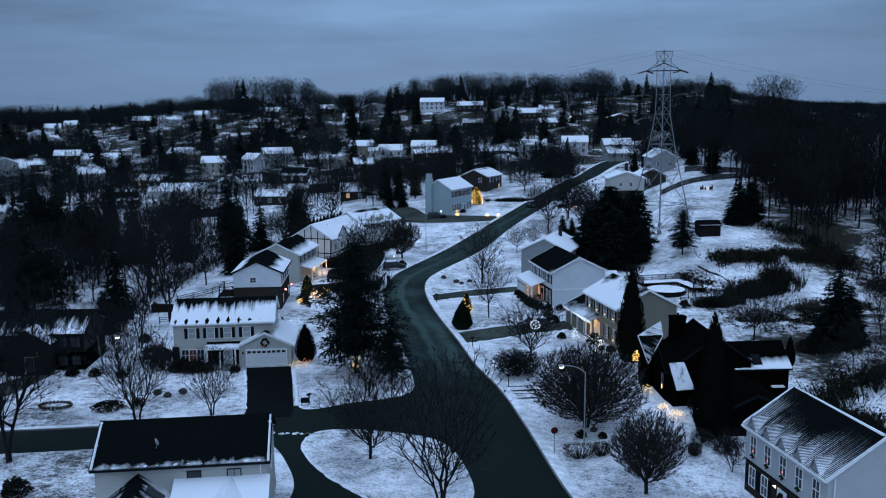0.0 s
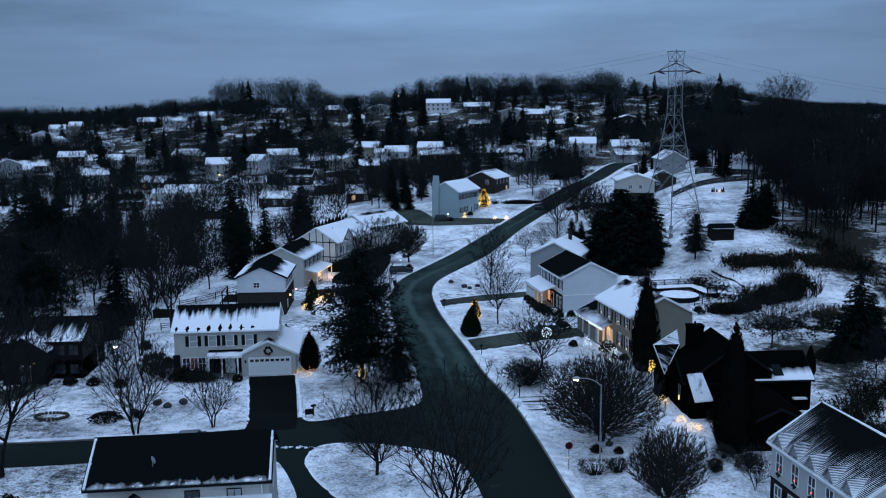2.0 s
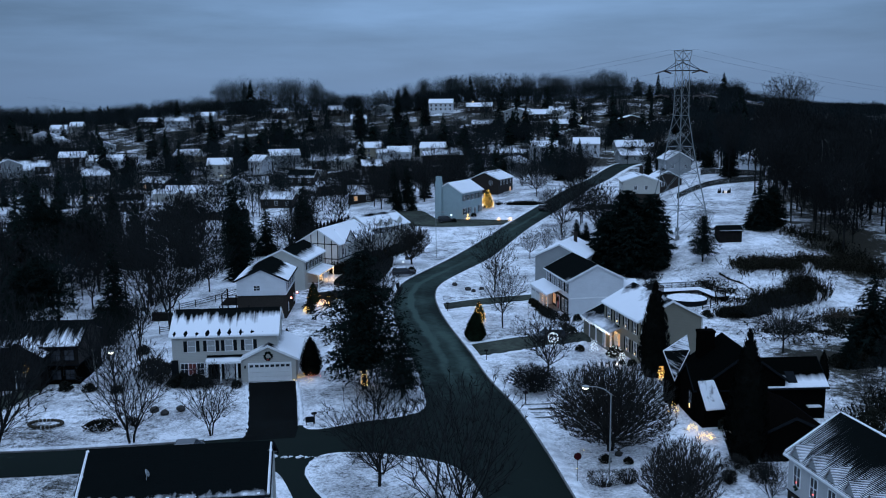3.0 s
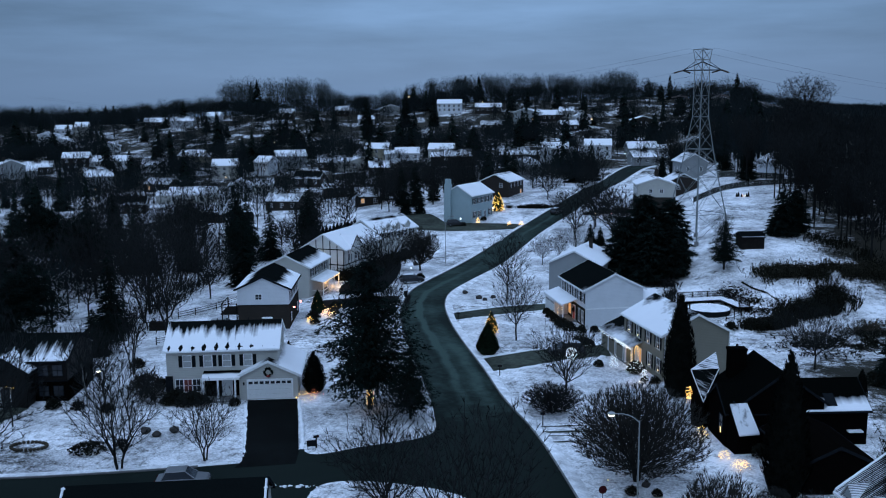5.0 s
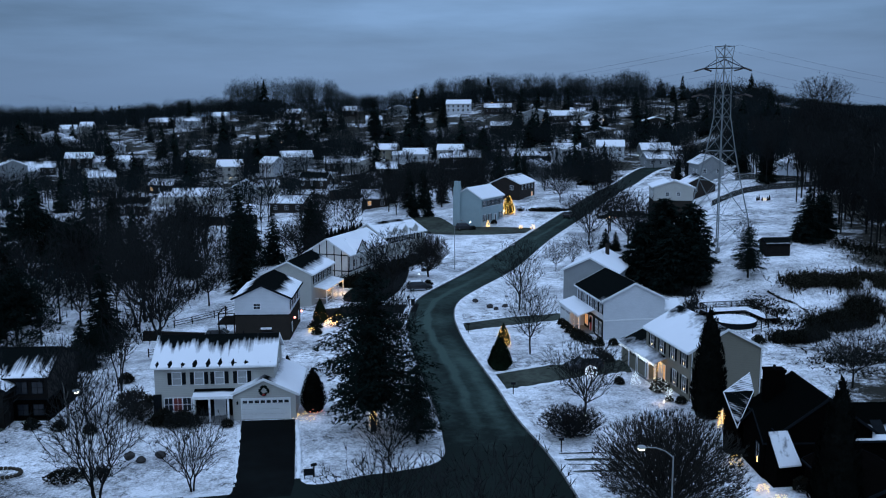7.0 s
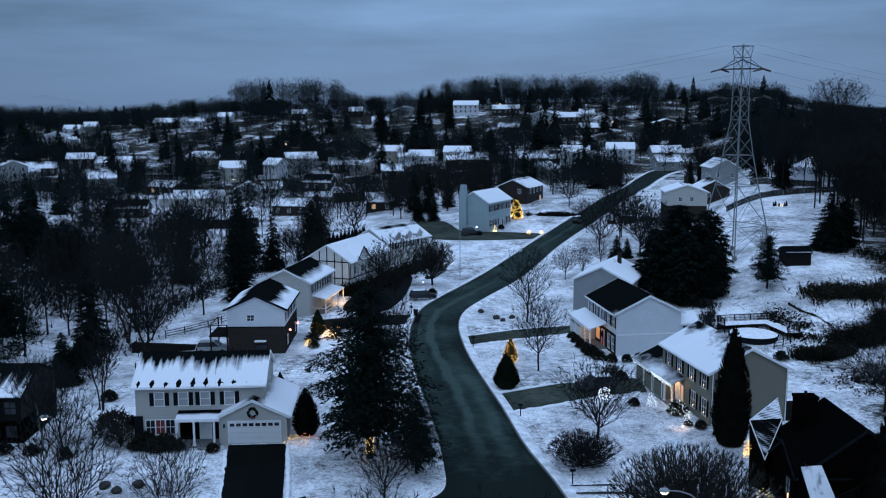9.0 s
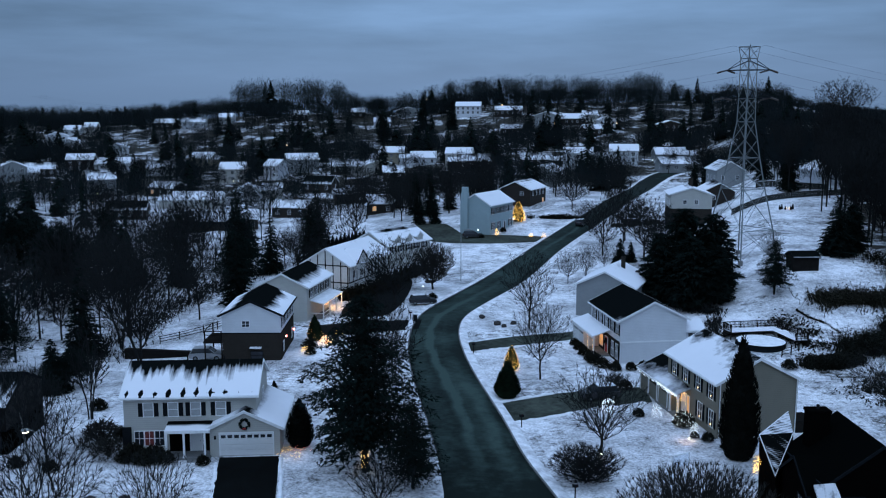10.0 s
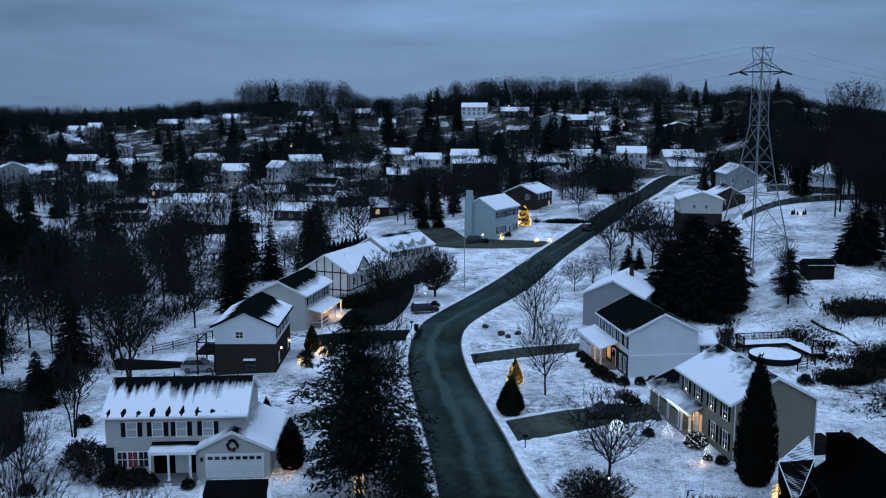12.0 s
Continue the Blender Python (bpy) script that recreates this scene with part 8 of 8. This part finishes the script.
def far_tree(seed, h, w, n, thick, clear=0.22, reach=(0.07, 0.17)):
    """The triangles of a bare tree far away: forked tapering limbs under a fan of fine upright twigs."""
    rng = random.Random(seed)
    tris = []

    def sliver(a, b, r):
        d = (b - a).cross(Vector((rng.uniform(-1, 1), rng.uniform(-1, 1), 0.2)))
        d = d.normalized() * r if d.length > 1e-6 else Vector((r, 0, 0))
        tris.append((a - d, a + d, b))

    fork = Vector((0, 0, h * clear))
    for k in range(3):
        a = k * 2.094
        d, e = Vector((math.cos(a), math.sin(a), 0)), Vector((math.cos(a + 2.094), math.sin(a + 2.094), 0))
        tris.append((d * h * 0.018 - Vector((0, 0, 1)), e * h * 0.018 - Vector((0, 0, 1)), Vector((0, 0, h * 0.75))))
    ends = []
    for k in range(11):
        az, lean = k * 2.4 + rng.uniform(-0.4, 0.4), rng.uniform(0.15, 1.0)
        e = Vector((math.cos(az) * w * 0.72 * lean, math.sin(az) * w * 0.72 * lean, h * (0.92 - 0.34 * lean * lean)))
        s = fork.lerp(Vector((0, 0, h * 0.55)), rng.random())
        sliver(s, e, 0.010 * h)
        ends.append((s, e))
    for k in range(n):
        az, t = rng.uniform(0, 6.283), rng.uniform(-0.85, 1.0)
        lump = 1 + 0.18 * noise.noise(Vector((math.cos(az) * 1.5, math.sin(az) * 1.5, t * 1.5 + seed)))
        r, q = math.sqrt(max(0.0, 1 - t * t)), rng.uniform(0.12, 1.0) ** 0.45 * lump
        p = Vector((math.cos(az) * r * w * q, math.sin(az) * r * w * q, h * (0.5 + clear * 0.3) + t * q * h * 0.40))
        out = Vector((math.cos(az) * 0.55 * r, math.sin(az) * 0.55 * r, 0.75 + 0.3 * t)) + Vector((rng.uniform(-0.45, 0.45), rng.uniform(-0.45, 0.45), rng.uniform(-0.3, 0.3)))
        sliver(p, p + out * h * rng.uniform(*reach), thick * rng.uniform(0.6, 1.3))
    return np.array([[tuple(v) for v in t] for t in tris])


def far_conifer(seed, h, w, n=210):
    """The triangles of a conifer far away: layered boughs round a stem, uneven in length."""
    rng = random.Random(seed)
    tris = []
    for k in range(n):
        u, az = rng.random() ** 1.2, rng.uniform(0, 6.283)
        r = w * (1 - u) ** 0.8 * rng.uniform(0.6, 1.08) + 0.2
        p = Vector((0, 0, h * (0.05 + 0.95 * u)))
        e = p + Vector((math.cos(az) * r, math.sin(az) * r, -0.25 * r))
        b = Vector((-math.sin(az), math.cos(az), rng.uniform(-0.2, 0.2))) * r * 0.36
        tris.append((p + Vector((0, 0, h * 0.035)), e - b, e + b))
    return np.array([[tuple(v) for v in t] for t in tris])


def scattered(name, rows, mat, label):
    """One mesh of many trees: rows of (triangles, x, y, z, width factor, height factor, turn)."""
    out = []
    for tri, x, y, z, sw, sh, turn in rows:
        c, q = math.cos(turn), math.sin(turn)
        v = tri.reshape(-1, 3)
        out.append(np.stack([(v[:, 0] * c - v[:, 1] * q) * sw + x, (v[:, 0] * q + v[:, 1] * c) * sw + y, v[:, 2] * sh + z], 1))
    co = np.concatenate(out).astype(np.float32)
    me = bpy.data.meshes.new(name)
    me.vertices.add(len(co))
    me.vertices.foreach_set("co", co.ravel())
    me.loops.add(len(co))
    me.loops.foreach_set("vertex_index", np.arange(len(co), dtype=np.int32))
    me.polygons.add(len(co) // 3)
    me.polygons.foreach_set("loop_start", np.arange(0, len(co), 3, dtype=np.int32))
    me.materials.append(mat)
    me.update(calc_edges=True)
    me.validate()
    tagged(new(name, me), label, "woods", kind="stuff")


def keep_clear(x, y):
    """Off the houses, and mostly off the open lawns on their valley side."""
    for q in FAR:
        d, across = y - q[1], abs(x - q[0] * y / q[1])
        if across < q[2] * 0.55 + 1 and -6 < d < 6 or (across < q[2] * 0.6 and -30 < d <= -6 and noise.noise(Vector((x * 0.9, y * 0.9, 4))) > 0.02):
            return False
    return True


rng = random.Random(123)
MID_TREES = [far_tree(200 + k, 10, (4.2, 3.6, 4.8, 4.0)[k], 210, 0.085) for k in range(4)]
SKY_TREES = [far_tree(210 + k, 14, (6.0, 6.8, 5.2, 6.2)[k], 760, 0.062, 0.24, (0.04, 0.09)) for k in range(4)]
CONES = [far_conifer(220 + k, 12, (3.4, 2.8, 4.0)[k]) for k in range(3)]
W1, W2, W3 = [], [], []


def stand(rows, protos, x, y, w, h):
    rows.append((rng.choice(protos), x, y, H(x, y), w, h, rng.uniform(0, 6.283)))


for i in range(3100):
    y = 600 - 300 * rng.random() ** 0.8
    x = rng.uniform(-0.56, 0.30) * y
    if not keep_clear(x, y) or (y < 355 and rng.random() < 0.4) or (abs(x - 53) < 10 and y < 385) or noise.noise(Vector((x * 0.028, y * 0.018, 2))) > 0.12 + rng.uniform(0, 0.16):
        continue
    if rng.random() < 0.06:
        s = rng.uniform(0.6, 1.25)
        stand(W2, CONES, x, y, s, s * rng.uniform(0.9, 1.15))
    else:
        s = rng.uniform(0.6, 1.1)
        stand(W1, MID_TREES, x, y, s, s * rng.uniform(0.9, 1.15))
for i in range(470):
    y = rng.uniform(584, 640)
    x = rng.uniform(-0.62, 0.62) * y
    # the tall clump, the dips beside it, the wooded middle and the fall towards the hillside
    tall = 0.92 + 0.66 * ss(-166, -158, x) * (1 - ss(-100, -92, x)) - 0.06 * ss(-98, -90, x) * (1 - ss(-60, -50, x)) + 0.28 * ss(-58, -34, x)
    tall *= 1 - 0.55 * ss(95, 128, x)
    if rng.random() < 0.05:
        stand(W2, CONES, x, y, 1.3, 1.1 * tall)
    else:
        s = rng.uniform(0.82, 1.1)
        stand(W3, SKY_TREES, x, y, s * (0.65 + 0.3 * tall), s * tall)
for i in range(680):
    y = rng.uniform(545, 606)
    x = rng.uniform(-0.58, 0.17) * y
    if keep_clear(x, y):
        stand(W1, MID_TREES, x, y, rng.uniform(0.9, 1.3), rng.uniform(0.7, 1.05))
for i in range(55):
    y = rng.uniform(215, 335)
    x = rng.uniform(-0.52, -0.13) * y
    if keep_clear(x, y) and noise.noise(Vector((x * 0.03, y * 0.03, 11))) < 0.22:
        stand(W1, MID_TREES, x, y, rng.uniform(0.8, 1.25), rng.uniform(0.8, 1.3))
for i in range(32):
    y = rng.uniform(325, 500)
    x = rng.uniform(-0.55, 0.24) * y
    if keep_clear(x, y) and not (abs(x - 53) < 12 and y < 385):
        stand(W2, CONES, x, y, rng.uniform(1.1, 1.5), rng.uniform(1.1, 1.6))
for i in range(900):
    y = rng.uniform(300, 600)
    x = rng.uniform(0.22, 0.66) * y
    if x < 95 and y < 520 or not keep_clear(x, y):
        continue
    stand(W1, MID_TREES, x, y, rng.uniform(1.1, 1.5), rng.uniform(0.8, 1.05) * (1 - 0.38 * ss(360, 480, y)))
for i in range(480):
    x, y = rng.uniform(78, 240), rng.uniform(110, 330)
    if x < 84 + 0.3 * max(0, y - 215) or any(math.dist((x, y), q) < 13 for q in HOUSES_AT):
        continue
    stand(W1, MID_TREES, x, y, rng.uniform(1.1, 1.5), rng.uniform(1.0, 1.25))
for i in range(260):
    x, y = rng.uniform(60, 125), rng.uniform(254, 335)
    if x > 58 + 0.2 * (y - 254) and not any(math.dist((x, y), q) < 9 for q in HOUSES_AT) and not (x < 74 and y < 290):
        stand(W1, MID_TREES, x, y, rng.uniform(0.9, 1.3), rng.uniform(0.8, 1.3))
for i in range(60):
    y = rng.uniform(130, 335)
    x = rng.uniform(-0.62, -0.16) * y - 18
    if x > -62 and y < 255 or not keep_clear(x, y) or noise.noise(Vector((x * 0.03, y * 0.03, 7))) > 0.28:
        continue
    if rng.random() < 0.2:
        stand(W2, CONES, x, y, rng.uniform(0.8, 1.2), rng.uniform(0.8, 1.3))
    else:
        stand(W1, MID_TREES, x, y, rng.uniform(0.9, 1.3), rng.uniform(0.9, 1.5))
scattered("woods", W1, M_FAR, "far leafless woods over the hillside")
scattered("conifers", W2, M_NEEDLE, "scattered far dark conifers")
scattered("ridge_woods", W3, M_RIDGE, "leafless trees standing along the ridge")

# points of light among the far houses
FAR_LAMPS = [(-250.8, 498.9, 16.7), (-227.1, 532.0, 21.7), (-163.5, 503.6, 19.3), (-182.5, 561.6, 28.5), (-166.8, 363.8, 6.3), (-140.0, 342.2, 4.2), (-139.1, 342.2, 4.2), (-130.9, 318.5, 3.1), (-207.8, 545.3, 24.6), (-98.5, 368.4, 6.8), (-96.6, 368.0, 6.8), (-96.4, 380.4, 8.2), (-86.6, 383.8, 8.6), (-103.3, 482.1, 15.9), (-32.2, 427.2, 14.1), (5.0, 554.6, 36.2), (52.6, 536.2, 33.2), (63.2, 504.7, 26.6), (60.3, 379.1, 14.5), (-40.1, 579.3, 39.7), (112.7, 517.9, 31.6), (-179.1, 409.6, 11.0), (-176.6, 409.7, 10.9), (-175.2, 411.8, 11.1), (-173.6, 413.9, 11.2)]
for k, (x, y, z) in enumerate(FAR_LAMPS):
    solid("lamp_globe", Geo().ball((0, 0, 0), 0.24, 6, 4), M_CANDLE if k % 2 else M_COOL, "far warm house lamp" if k % 2 else "far white house lamp", "lamp", x, y, z, group="far house lamps")
